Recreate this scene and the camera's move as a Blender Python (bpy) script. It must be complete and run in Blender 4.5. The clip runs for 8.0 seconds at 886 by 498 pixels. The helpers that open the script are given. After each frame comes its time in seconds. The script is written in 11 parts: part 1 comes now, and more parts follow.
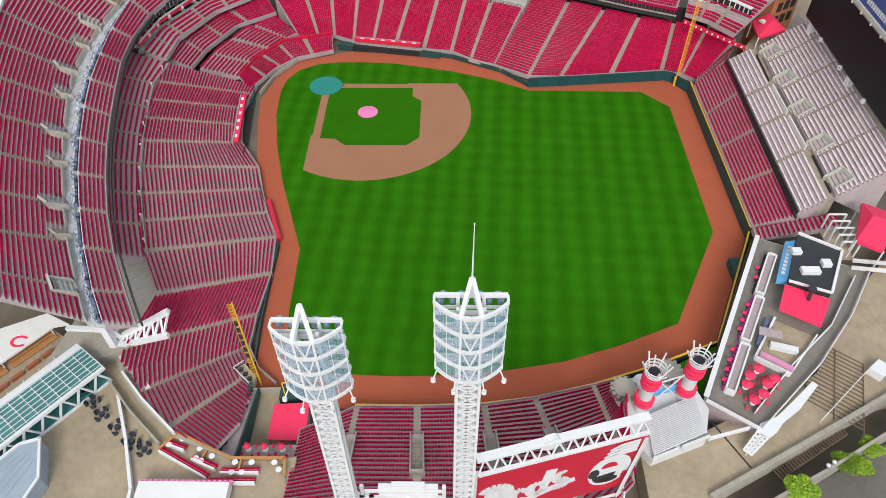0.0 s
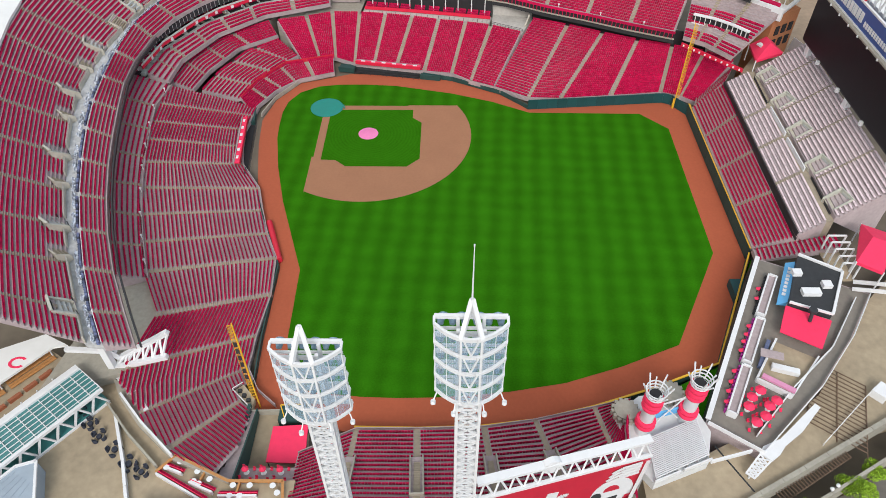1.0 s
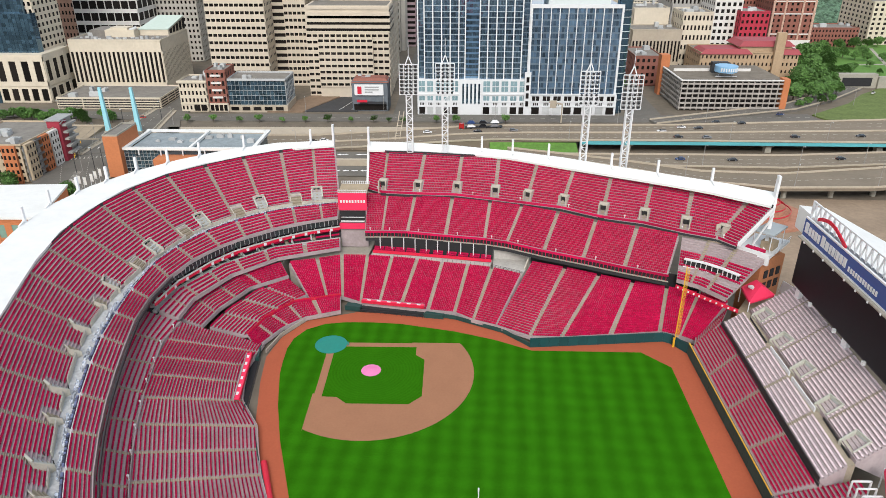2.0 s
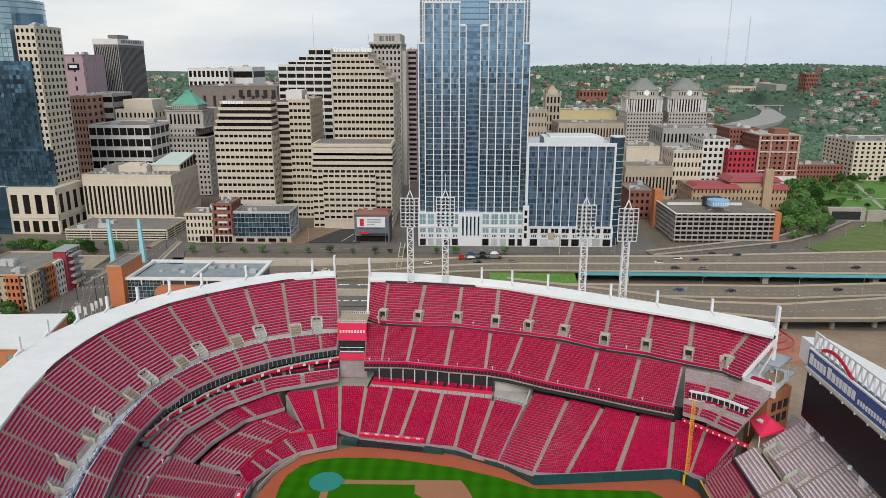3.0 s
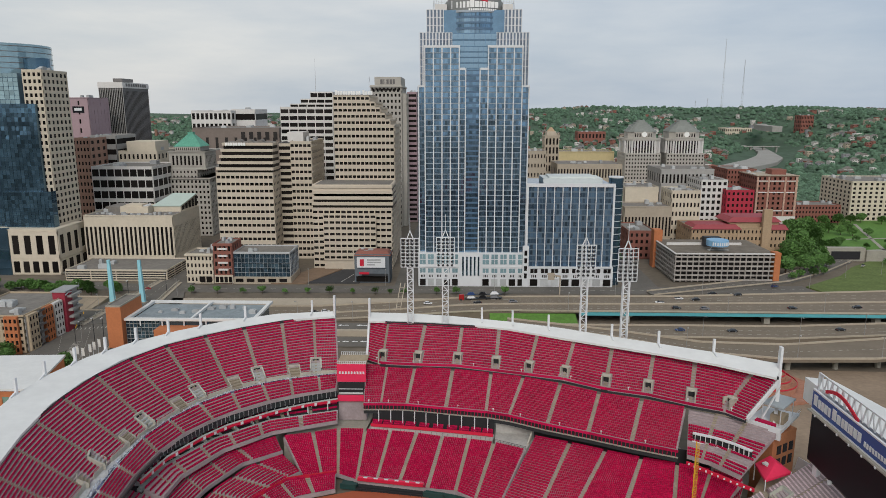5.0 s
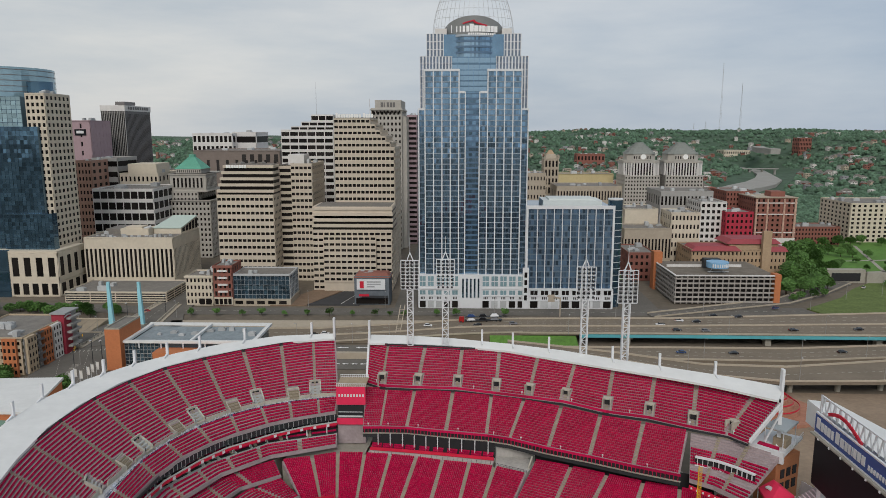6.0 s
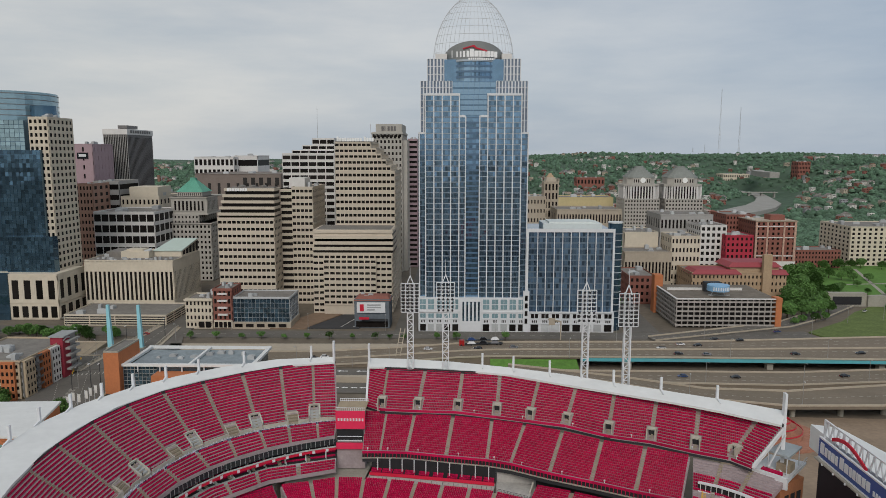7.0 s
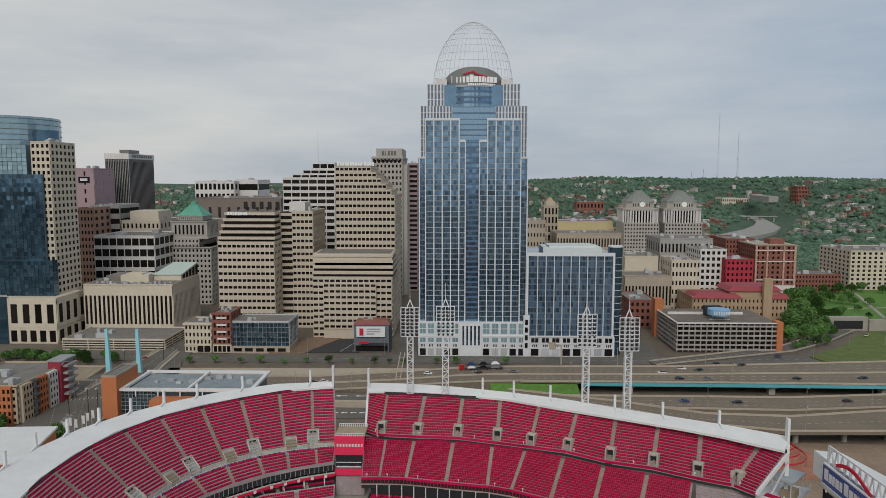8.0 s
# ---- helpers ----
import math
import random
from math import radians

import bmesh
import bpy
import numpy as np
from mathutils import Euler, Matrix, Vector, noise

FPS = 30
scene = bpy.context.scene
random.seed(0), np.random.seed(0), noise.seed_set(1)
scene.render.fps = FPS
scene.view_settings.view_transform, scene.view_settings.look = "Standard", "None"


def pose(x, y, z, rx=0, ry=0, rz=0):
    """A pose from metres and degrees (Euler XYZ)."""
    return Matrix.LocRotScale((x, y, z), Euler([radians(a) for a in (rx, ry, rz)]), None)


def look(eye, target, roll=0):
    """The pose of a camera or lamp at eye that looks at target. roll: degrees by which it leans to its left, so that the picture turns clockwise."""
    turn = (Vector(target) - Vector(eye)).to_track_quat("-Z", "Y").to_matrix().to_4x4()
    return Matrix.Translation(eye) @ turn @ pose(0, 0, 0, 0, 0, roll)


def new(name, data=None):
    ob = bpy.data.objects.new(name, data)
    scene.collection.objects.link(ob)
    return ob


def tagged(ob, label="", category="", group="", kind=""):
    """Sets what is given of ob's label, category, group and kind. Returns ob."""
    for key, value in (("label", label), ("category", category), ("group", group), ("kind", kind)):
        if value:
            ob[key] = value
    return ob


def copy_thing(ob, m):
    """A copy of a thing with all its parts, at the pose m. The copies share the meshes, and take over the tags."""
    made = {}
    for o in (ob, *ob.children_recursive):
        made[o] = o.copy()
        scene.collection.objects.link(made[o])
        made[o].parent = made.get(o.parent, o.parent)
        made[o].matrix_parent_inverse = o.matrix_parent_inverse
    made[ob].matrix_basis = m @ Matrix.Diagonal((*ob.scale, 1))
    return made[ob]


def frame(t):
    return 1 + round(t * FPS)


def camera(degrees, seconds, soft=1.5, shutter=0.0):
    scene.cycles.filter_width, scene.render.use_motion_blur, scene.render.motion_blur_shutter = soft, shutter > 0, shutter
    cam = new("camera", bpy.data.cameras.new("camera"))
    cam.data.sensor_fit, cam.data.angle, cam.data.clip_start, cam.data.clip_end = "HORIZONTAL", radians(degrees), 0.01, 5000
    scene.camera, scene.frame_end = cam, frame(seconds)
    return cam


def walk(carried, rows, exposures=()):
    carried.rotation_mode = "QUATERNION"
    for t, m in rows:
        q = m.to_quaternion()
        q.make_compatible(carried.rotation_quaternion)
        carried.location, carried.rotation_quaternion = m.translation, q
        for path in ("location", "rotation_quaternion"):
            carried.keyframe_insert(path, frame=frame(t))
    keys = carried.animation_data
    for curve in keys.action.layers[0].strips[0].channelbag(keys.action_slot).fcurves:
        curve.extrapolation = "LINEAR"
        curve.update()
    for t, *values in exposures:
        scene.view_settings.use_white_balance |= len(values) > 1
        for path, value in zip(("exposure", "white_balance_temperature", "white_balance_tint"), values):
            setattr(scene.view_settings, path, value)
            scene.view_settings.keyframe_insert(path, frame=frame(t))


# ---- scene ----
cam = camera(65.3, 8.0, soft=0.8)
EYE = Vector((35.8, -170.8, 113.7))
# a hovering camera that tilts up: seconds, yaw, pitch, roll in degrees
PATH = [
    (0.0, 0.84, -46.91, -0.28), (0.5, 0.83, -46.41, -0.28), (1.0, 0.84, -45.17, -0.24), (1.1, 0.86, -44.40, -0.24),
    (1.2, 0.90, -43.00, -0.23), (1.3, 0.93, -41.15, -0.22), (1.4, 0.96, -39.10, -0.21), (1.5, 0.98, -36.99, -0.19),
    (1.6, 1.00, -34.90, -0.15), (1.7, 1.03, -32.75, -0.10), (1.8, 1.05, -30.50, -0.06), (1.9, 1.06, -28.20, -0.03),
    (2.0, 1.07, -25.70, 0.00), (2.1, 1.08, -22.80, 0.07), (2.2, 1.09, -19.86, 0.12), (2.4, 1.09, -16.80, 0.10),
    (2.7, 1.09, -15.50, 0.09), (3.3, 1.09, -14.50, 0.08), (3.5, 1.09, -14.20, 0.08), (4.0, 1.107, -13.34, 0.067),
    (4.5, 1.105, -12.48, 0.05), (6.0, 1.095, -9.80, 0.01), (6.5, 1.108, -8.845, 0.025), (7.0, 1.12, -7.89, 0.05),
    (7.5, 1.118, -6.896, 0.06), (8.0, 1.118, -5.907, 0.06),
]


def ahead(yaw, pitch):
    a, b = radians(yaw), radians(pitch)
    return Vector((-math.sin(a) * math.cos(b), math.cos(a) * math.cos(b), math.sin(b)))


walk(cam, [(t, look(EYE, EYE + ahead(yaw, pitch), roll)) for t, yaw, pitch, roll in PATH],
     exposures=[(0.0, 0.55), (1.0, 0.55), (1.5, 0.6), (2.0, 0.66), (2.7, 0.32), (3.5, 0.08), (4.5, -0.08), (6.0, -0.24), (8.0, -0.37)])

# ---- light: an overcast sky with a wide, weak sun ----
SUN_UP, SUN_ROUND = 40.0, 181.0
world = bpy.data.worlds.new("overcast_sky")
scene.world = world
world.use_nodes = True
wn, wl = world.node_tree.nodes, world.node_tree.links
wn.clear()
sky = wn.new("ShaderNodeTexSky")
sky.sky_type, sky.sun_disc = "NISHITA", False
sky.sun_elevation, sky.sun_rotation = radians(SUN_UP), radians(SUN_ROUND)
sky.dust_density, sky.air_density, sky.ozone_density = 4.0, 1.0, 1.0
where = wn.new("ShaderNodeTexCoord")
stretch = wn.new("ShaderNodeMapping")
stretch.inputs["Scale"].default_value = (1.0, 1.0, 4.5)
cloud = wn.new("ShaderNodeTexNoise")
cloud.inputs["Scale"].default_value, cloud.inputs["Detail"].default_value, cloud.inputs["Roughness"].default_value = 2.3, 7, 0.55
ramp = wn.new("ShaderNodeValToRGB")
ramp.color_ramp.elements[0].position, ramp.color_ramp.elements[0].color = 0.36, (5.0, 5.65, 6.35, 1)
ramp.color_ramp.elements[1].position, ramp.color_ramp.elements[1].color = 0.66, (7.15, 7.35, 7.45, 1)
veil = wn.new("ShaderNodeMixRGB")
veil.inputs["Fac"].default_value = 0.86
split = wn.new("ShaderNodeSeparateXYZ")
rise = wn.new("ShaderNodeMapRange")
for key, v in (("From Min", 0.05), ("From Max", 1.0), ("To Min", 1.0), ("To Max", 0.72)):
    rise.inputs[key].default_value = v
side = wn.new("ShaderNodeMapRange")
for key, v in (("From Min", -0.45), ("From Max", 0.5)):
    side.inputs[key].default_value = v
tint = wn.new("ShaderNodeMixRGB")
tint.inputs["Color1"].default_value, tint.inputs["Color2"].default_value = (1.12, 1.08, 1.03, 1), (0.84, 0.9, 0.98, 1)
toned = wn.new("ShaderNodeMixRGB")
toned.blend_type = "MULTIPLY"
toned.inputs["Fac"].default_value = 1.0
lift = wn.new("ShaderNodeVectorMath")
lift.operation = "SCALE"
back = wn.new("ShaderNodeBackground")
back.inputs["Strength"].default_value = 0.115
out = wn.new("ShaderNodeOutputWorld")
for a, b in ((where.outputs["Generated"], stretch.inputs["Vector"]), (stretch.outputs[0], cloud.inputs["Vector"]), (cloud.outputs["Fac"], ramp.inputs["Fac"]),
             (sky.outputs[0], veil.inputs["Color1"]), (ramp.outputs[0], veil.inputs["Color2"]), (where.outputs["Generated"], split.inputs[0]), (split.outputs["Z"], rise.inputs["Value"]),
             (split.outputs["X"], side.inputs["Value"]), (side.outputs[0], tint.inputs["Fac"]), (veil.outputs[0], toned.inputs["Color1"]), (tint.outputs[0], toned.inputs["Color2"]), (toned.outputs[0], lift.inputs[0]), (rise.outputs[0], lift.inputs["Scale"]), (lift.outputs[0], back.inputs["Color"]), (back.outputs[0], out.inputs["Surface"])):
    wl.new(a, b)
sun = new("sun", bpy.data.lights.new("sun", "SUN"))
sun.data.energy, sun.data.angle, sun.data.color = 1.8, radians(26), (1.0, 0.96, 0.92)
ang = radians(SUN_ROUND)
sun.matrix_world = look((0, 0, 300), (-math.sin(ang) * 100, -math.cos(ang) * 100, 300 - 100 * math.tan(radians(SUN_UP))))


# ---- materials ----
def mat(name, colour, rough=0.7, vary=0.15, size=1.5, metal=0.0, bump=0.0, island=0.0, stain=0.0, stain_size=12.0, spec=0.4, streak=1.0, rand=0.0):
    """A surface with grain at one size, stains at a larger one, and a chance of tone from piece to piece."""
    m = bpy.data.materials.new(name)
    m.use_nodes = True
    n, l = m.node_tree.nodes, m.node_tree.links
    p = n["Principled BSDF"]
    p.inputs["Roughness"].default_value, p.inputs["Metallic"].default_value = rough, metal
    p.inputs["Specular IOR Level"].default_value = spec
    co = n.new("ShaderNodeTexCoord")
    mp = n.new("ShaderNodeMapping")
    mp.inputs["Scale"].default_value = (1, 1, streak)
    l.new(co.outputs["Object"], mp.inputs["Vector"])

    def tone(src, lo, hi, prev):
        mr = n.new("ShaderNodeMapRange")
        mr.inputs["To Min"].default_value, mr.inputs["To Max"].default_value = lo, hi
        l.new(src, mr.inputs["Value"])
        mx = n.new("ShaderNodeVectorMath")
        mx.operation = "SCALE"
        if prev is None:
            mx.inputs[0].default_value = colour
        else:
            l.new(prev, mx.inputs[0])
        l.new(mr.outputs[0], mx.inputs["Scale"])
        return mx.outputs[0]

    fine = n.new("ShaderNodeTexNoise")
    fine.inputs["Scale"].default_value, fine.inputs["Detail"].default_value = 1.0 / size, 5
    l.new(mp.outputs[0], fine.inputs["Vector"])
    c = tone(fine.outputs["Fac"], 1 - 2 * vary, 1 + 2 * vary, None)
    if stain:
        big = n.new("ShaderNodeTexNoise")
        big.inputs["Scale"].default_value, big.inputs["Detail"].default_value = 1.0 / stain_size, 6
        big.inputs["Roughness"].default_value = 0.65
        l.new(mp.outputs[0], big.inputs["Vector"])
        c = tone(big.outputs["Fac"], 1 - 2 * stain, 1 + 2 * stain, c)
    if island:
        g = n.new("ShaderNodeNewGeometry")
        c = tone(g.outputs["Random Per Island"], 1 - island, 1 + island, c)
    if rand:
        o = n.new("ShaderNodeObjectInfo")
        c = tone(o.outputs["Random"], 1 - rand, 1 + rand, c)
    l.new(c, p.inputs["Base Color"])
    if bump:
        b = n.new("ShaderNodeBump")
        b.inputs["Strength"].default_value, b.inputs["Distance"].default_value = bump, 0.1
        l.new(fine.outputs["Fac"], b.inputs["Height"])
        l.new(b.outputs[0], p.inputs["Normal"])
    return m


# weathered concrete; its reddish cast paints in light bounced off the red seats
concrete = mat("weathered_concrete_red_bounce", (0.36, 0.295, 0.30), 0.85, 0.12, 0.8, bump=0.2, stain=0.18, stain_size=7)
pale_concrete = mat("pale_concrete", (0.33, 0.31, 0.26), 0.85, 0.1, 0.8, stain=0.15, stain_size=6)
paving = mat("tan_paving", (0.35, 0.285, 0.195), 0.85, 0.12, 1.2, stain=0.2, stain_size=9)
white_paint = mat("white_steel_paint", (0.68, 0.69, 0.7), 0.45, 0.03, 1.0, stain=0.05, stain_size=5)
roof_white = mat("white_roof_sheet", (0.7, 0.705, 0.69), 0.6, 0.03, 2.0, stain=0.07, stain_size=9)
seat_red = mat("red_seat_plastic", (0.46, 0.008, 0.066), 0.7, 0.06, 2.0, island=0.25, stain=0.12, stain_size=6, spec=0.12)
bench_silver = mat("faded_bench", (0.70, 0.575, 0.605), 0.6, 0.08, 2.0, island=0.12, spec=0.2)
cloth_red = mat("red_canvas", (0.78, 0.03, 0.10), 0.7, 0.05, 1.0)
red_paint = mat("red_paint", (0.55, 0.015, 0.04), 0.5, 0.05, 1.0)
# dark steel parts, also strips and decks coloured to stand in for shade
dark_steel_and_shade = mat("dark_steel_and_shade", (0.03, 0.032, 0.035), 0.6, 0.15, 1.0)
# near-black: the shade of rooms, doorways and openings put into one colour
dark_void = mat("interior_shade_black", (0.02, 0.02, 0.022), 0.8, 0.2, 2.0)
green_pad = mat("dark_green_padding", (0.018, 0.06, 0.055), 0.6, 0.08, 1.5, rand=0.1)
yellow_paint = mat("yellow_paint", (0.72, 0.42, 0.03), 0.5, 0.04, 1.0)
track_clay = mat("warning_track_clay", (0.36, 0.085, 0.038), 0.95, 0.06, 0.7, bump=0.1, stain=0.07, stain_size=10)
infield_clay = mat("infield_clay", (0.31, 0.147, 0.08), 0.95, 0.05, 0.6, bump=0.1, stain=0.06, stain_size=8)
asphalt = mat("asphalt", (0.135, 0.124, 0.108), 0.9, 0.12, 1.0, stain=0.2, stain_size=15)
road_worn = mat("worn_road", (0.19, 0.155, 0.115), 0.9, 0.08, 1.5, stain=0.15, stain_size=20)
earth = mat("city_ground", (0.15, 0.125, 0.095), 0.95, 0.15, 4.0, stain=0.25, stain_size=40)
lawn = mat("lawn", (0.095, 0.205, 0.036), 0.95, 0.2, 1.5, stain=0.2, stain_size=20)
leaf = mat("leaf_green", (0.085, 0.18, 0.04), 0.8, 0.25, 1.0, island=0.35, rand=0.2)
bark = mat("bark", (0.09, 0.065, 0.045), 0.9, 0.2, 0.3)


# ---- mesh helpers ----
class Geo:
    """Collects vertices and faces for one mesh."""

    def __init__(self):
        self.v, self.f = [], []

    def add(self, verts, faces):
        k = len(self.v)
        self.v += [tuple(p) for p in verts]
        self.f += [tuple(i + k for i in q) for q in faces]
        return self

    def quad(self, a, b, c, d):
        return self.add((a, b, c, d), ((0, 1, 2, 3),))

    def hexa(self, low, high):
        n = len(low)
        return self.add(list(low) + list(high), [tuple(reversed(range(n))), tuple(range(n, 2 * n))] + [(i, (i + 1) % n, n + (i + 1) % n, n + i) for i in range(n)])

    def box(self, x0, x1, y0, y1, z0, z1):
        p = ((x0, y0), (x1, y0), (x1, y1), (x0, y1))
        return self.prism(p, z0, z1)

    def prism(self, poly, z0, z1):
        return self.hexa([(x, y, z0) for x, y in poly], [(x, y, z1) for x, y in poly])

    def beam(self, p, q, w, h=None):
        """A square bar from p to q."""
        p, q = Vector(p), Vector(q)
        d = (q - p).normalized()
        s = d.cross(Vector((0, 0, 1)))
        s = (Vector((1, 0, 0)) if s.length < 1e-4 else s.normalized()) * (w / 2)
        u = s.cross(d).normalized() * ((h or w) / 2)
        c = (s + u, s - u, -s - u, -s + u)
        return self.hexa([p + k for k in c], [q + k for k in c])

    def tube(self, p, q, r0, r1=None, n=8):
        p, q = Vector(p), Vector(q)
        d = (q - p).normalized()
        s = d.orthogonal().normalized()
        u = d.cross(s)
        r1 = r0 if r1 is None else r1
        ring = [(math.cos(2 * math.pi * i / n), math.sin(2 * math.pi * i / n)) for i in range(n)]
        return self.hexa([p + (s * a + u * b) * r0 for a, b in ring], [q + (s * a + u * b) * r1 for a, b in ring])

    def mesh(self, name):
        me = bpy.data.meshes.new(name)
        me.from_pydata(self.v, [], self.f)
        me.update()
        return me


def thing(name, geo, material, label="", category="", group="", kind=""):
    ob = new(name, geo.mesh(name) if geo else None)
    if geo and material:
        ob.data.materials.append(material)
    return tagged(ob, label, category, group, kind)


def part(name, geo, material, parent, label="", kind=""):
    ob = new(name, geo.mesh(name) if isinstance(geo, Geo) else geo)
    if material and not ob.data.materials:
        ob.data.materials.append(material)
    ob.parent = parent
    return tagged(ob, label, kind=kind)


def along(pts, u):
    """The point at u (0 to 1) of a polyline, by the number of its stretches."""
    k = min(max(u, 0.0), 1.0) * (len(pts) - 1)
    i = min(int(k), len(pts) - 2)
    return Vector(pts[i]).lerp(Vector(pts[i + 1]), k - i)


def arc(cx, cy, r, a0, a1, n):
    return [(cx + r * math.cos(radians(a0 + (a1 - a0) * i / n)), cy + r * math.sin(radians(a0 + (a1 - a0) * i / n))) for i in range(n + 1)]


# ---- ground and field ----
def flat(name, poly, z, material, label, category, kind="structure", thick=0.25):
    return thing(name, Geo().prism(poly, z - thick, z), material, label, category, kind=kind)


thing("ground", Geo().box(-4900, 4900, -4900, 4900, -1.5, -0.6), earth, "wide brown-grey city ground reaching the horizon", "ground", kind="structure")
TRACK = [(4.9, 18.5), (-9.9, 13.0), (-15.7, 3.6), (-17.9, -6.6), (-16.6, -18.4), (-13.1, -37.2), (-9.3, -47.7), (-2.6, -64.0), (-2.4, -84), (-1.5, -101.5),
         (18.7, -105.6), (30.1, -105.6), (41.5, -105.2), (52.0, -103.7), (62.8, -100.8), (74.1, -96.9), (88.2, -91.0), (103.0, -60.7), (103.0, -2.8),
         (99.5, 2.2), (97.5, 3.2), (58.3, -0.6), (50.3, 7.2), (36.1, 14.5), (25.8, 17.3)]
flat("warning_track", TRACK, 0.0, track_clay, "red-brown clay warning track round the field", "track", thick=0.5)
GRASS = [(2.0, 12.3), (-4, 11.2), (-9.2, 7.9), (-12.0, 2.8), (-12.8, -2.4), (-12.6, -9), (-12.1, -15), (-9.5, -28.1), (-5.9, -41.5), (2.0, -64.7), (2.5, -83.7), (4.5, -95.6),
         (11, -97.0), (18.9, -97.8), (25.5, -98.0), (33.1, -97.8), (40, -97.2), (47.3, -96.4), (58.4, -94.3), (70.1, -90.3), (82.5, -84.9), (96.3, -58.6), (96.7, -9.9), (89.9, -2.6), (58.3, -2.2), (48, 3.2), (36.1, 7.6), (19.1, 11.7), (10, 12.4)]
grass_mat = mat("mown_turf", (0.025, 0.13, 0.004), 1.0, 0.12, 0.35, stain=0.12, stain_size=7, spec=0.0)


def mow(m, width, depth):
    """Crossing mowing stripes, soft at their edges, laid over a turf's tone."""
    n, l = m.node_tree.nodes, m.node_tree.links
    p = n["Principled BSDF"]
    src = p.inputs["Base Color"].links[0].from_socket
    co, sp = n.new("ShaderNodeTexCoord"), n.new("ShaderNodeSeparateXYZ")
    mp = n.new("ShaderNodeMapping")
    mp.inputs["Rotation"].default_value = (0, 0, radians(4))
    drift = n.new("ShaderNodeTexNoise")
    drift.inputs["Scale"].default_value, drift.inputs["Detail"].default_value = 0.09, 3
    l.new(co.outputs["Object"], drift.inputs["Vector"])
    shift = n.new("ShaderNodeVectorMath")
    shift.operation = "MULTIPLY_ADD"
    shift.inputs[1].default_value = (2.2, 2.2, 0)
    l.new(drift.outputs["Color"], shift.inputs[0])
    l.new(co.outputs["Object"], shift.inputs[2])
    l.new(shift.outputs[0], mp.inputs["Vector"])
    l.new(mp.outputs[0], sp.inputs[0])
    waves = []
    for axis, k in (("X", 1.0), ("Y", 0.4)):
        a = n.new("ShaderNodeMath")
        a.operation = "MULTIPLY"
        a.inputs[1].default_value = math.pi / width
        l.new(sp.outputs[axis], a.inputs[0])
        b = n.new("ShaderNodeMath")
        b.operation = "SINE"
        l.new(a.outputs[0], b.inputs[0])
        c = n.new("ShaderNodeMapRange")
        for key, v in (("From Min", -0.9), ("From Max", 0.9), ("To Min", 1 - depth * k), ("To Max", 1 + depth * k)):
            c.inputs[key].default_value = v
        l.new(b.outputs[0], c.inputs["Value"])
        waves.append(c.outputs[0])
    for w in waves:
        v = n.new("ShaderNodeVectorMath")
        v.operation = "SCALE"
        l.new(src, v.inputs[0])
        l.new(w, v.inputs["Scale"])
        src = v.outputs[0]
    l.new(src, p.inputs["Base Color"])



def rings(m, x, y, width, depth):
    """Faint mowing rings round a point."""
    n, l = m.node_tree.nodes, m.node_tree.links
    p = n["Principled BSDF"]
    src = p.inputs["Base Color"].links[0].from_socket
    co = n.new("ShaderNodeTexCoord")
    d = n.new("ShaderNodeVectorMath")
    d.operation = "DISTANCE"
    d.inputs[1].default_value = (x, y, 0)
    l.new(co.outputs["Object"], d.inputs[0])
    a = n.new("ShaderNodeMath")
    a.operation = "MULTIPLY"
    a.inputs[1].default_value = 2 * math.pi / width
    l.new(d.outputs["Value"], a.inputs[0])
    b = n.new("ShaderNodeMath")
    b.operation = "SINE"
    l.new(a.outputs[0], b.inputs[0])
    c = n.new("ShaderNodeMapRange")
    for key, v in (("From Min", -1.0), ("From Max", 1.0), ("To Min", 1 - depth), ("To Max", 1 + depth)):
        c.inputs[key].default_value = v
    l.new(b.outputs[0], c.inputs["Value"])
    v = n.new("ShaderNodeVectorMath")
    v.operation = "SCALE"
    l.new(src, v.inputs[0])
    l.new(c.outputs[0], v.inputs["Scale"])
    l.new(v.outputs[0], p.inputs["Base Color"])


mow(grass_mat, 2.6, 0.115)
infield_turf = mat("infield_turf", (0.025, 0.128, 0.004), 1.0, 0.12, 0.35, stain=0.1, stain_size=9, spec=0.0)
rings(infield_turf, 13.0, -13.0, 0.9, 0.06)
flat("outfield_grass", GRASS, 0.05, grass_mat, "bright green mown turf with a checker of mowing stripes", "grass")
flat("infield_dirt", [(0.9, 0.9), (-0.9, 0), (-0.9, -23.4), (-1.4, -23.4), (-1.4, -38.2)] + arc(13.04, -13.04, 28.4, 239.5, 390.5, 40) + [(37.2, 1.2), (23.4, 1.2), (23.4, 0.9)], 0.09, infield_clay, "tan-brown clay infield with a curved edge", "infield")
flat("infield_grass", [(1.2, -1.2), (1.2, -24.6), (5.2, -24.8), (8.0, -27.4), (24.2, -27.4), (27.5, -24.0), (27.5, -7.5), (24.9, -5.2), (24.9, -1.2)], 0.13, infield_turf, "green turf square inside the base paths", "grass")


# ---- seating decks ----
aisle_tan = mat("tan_aisle_steps", (0.33, 0.28, 0.21), 0.9, 0.12, 0.8, stain=0.15, stain_size=5)

def seat_template():
    g = Geo()
    g.box(-0.25, 0.25, 0.14, 0.2, 0.1, 0.8)
    g.box(-0.246, 0.246, -0.04, 0.14, 0.34, 0.5)
    keep = [q for q in g.f if q[0] not in ()]
    return np.array(g.v), keep


SEAT_V, SEAT_F = seat_template()
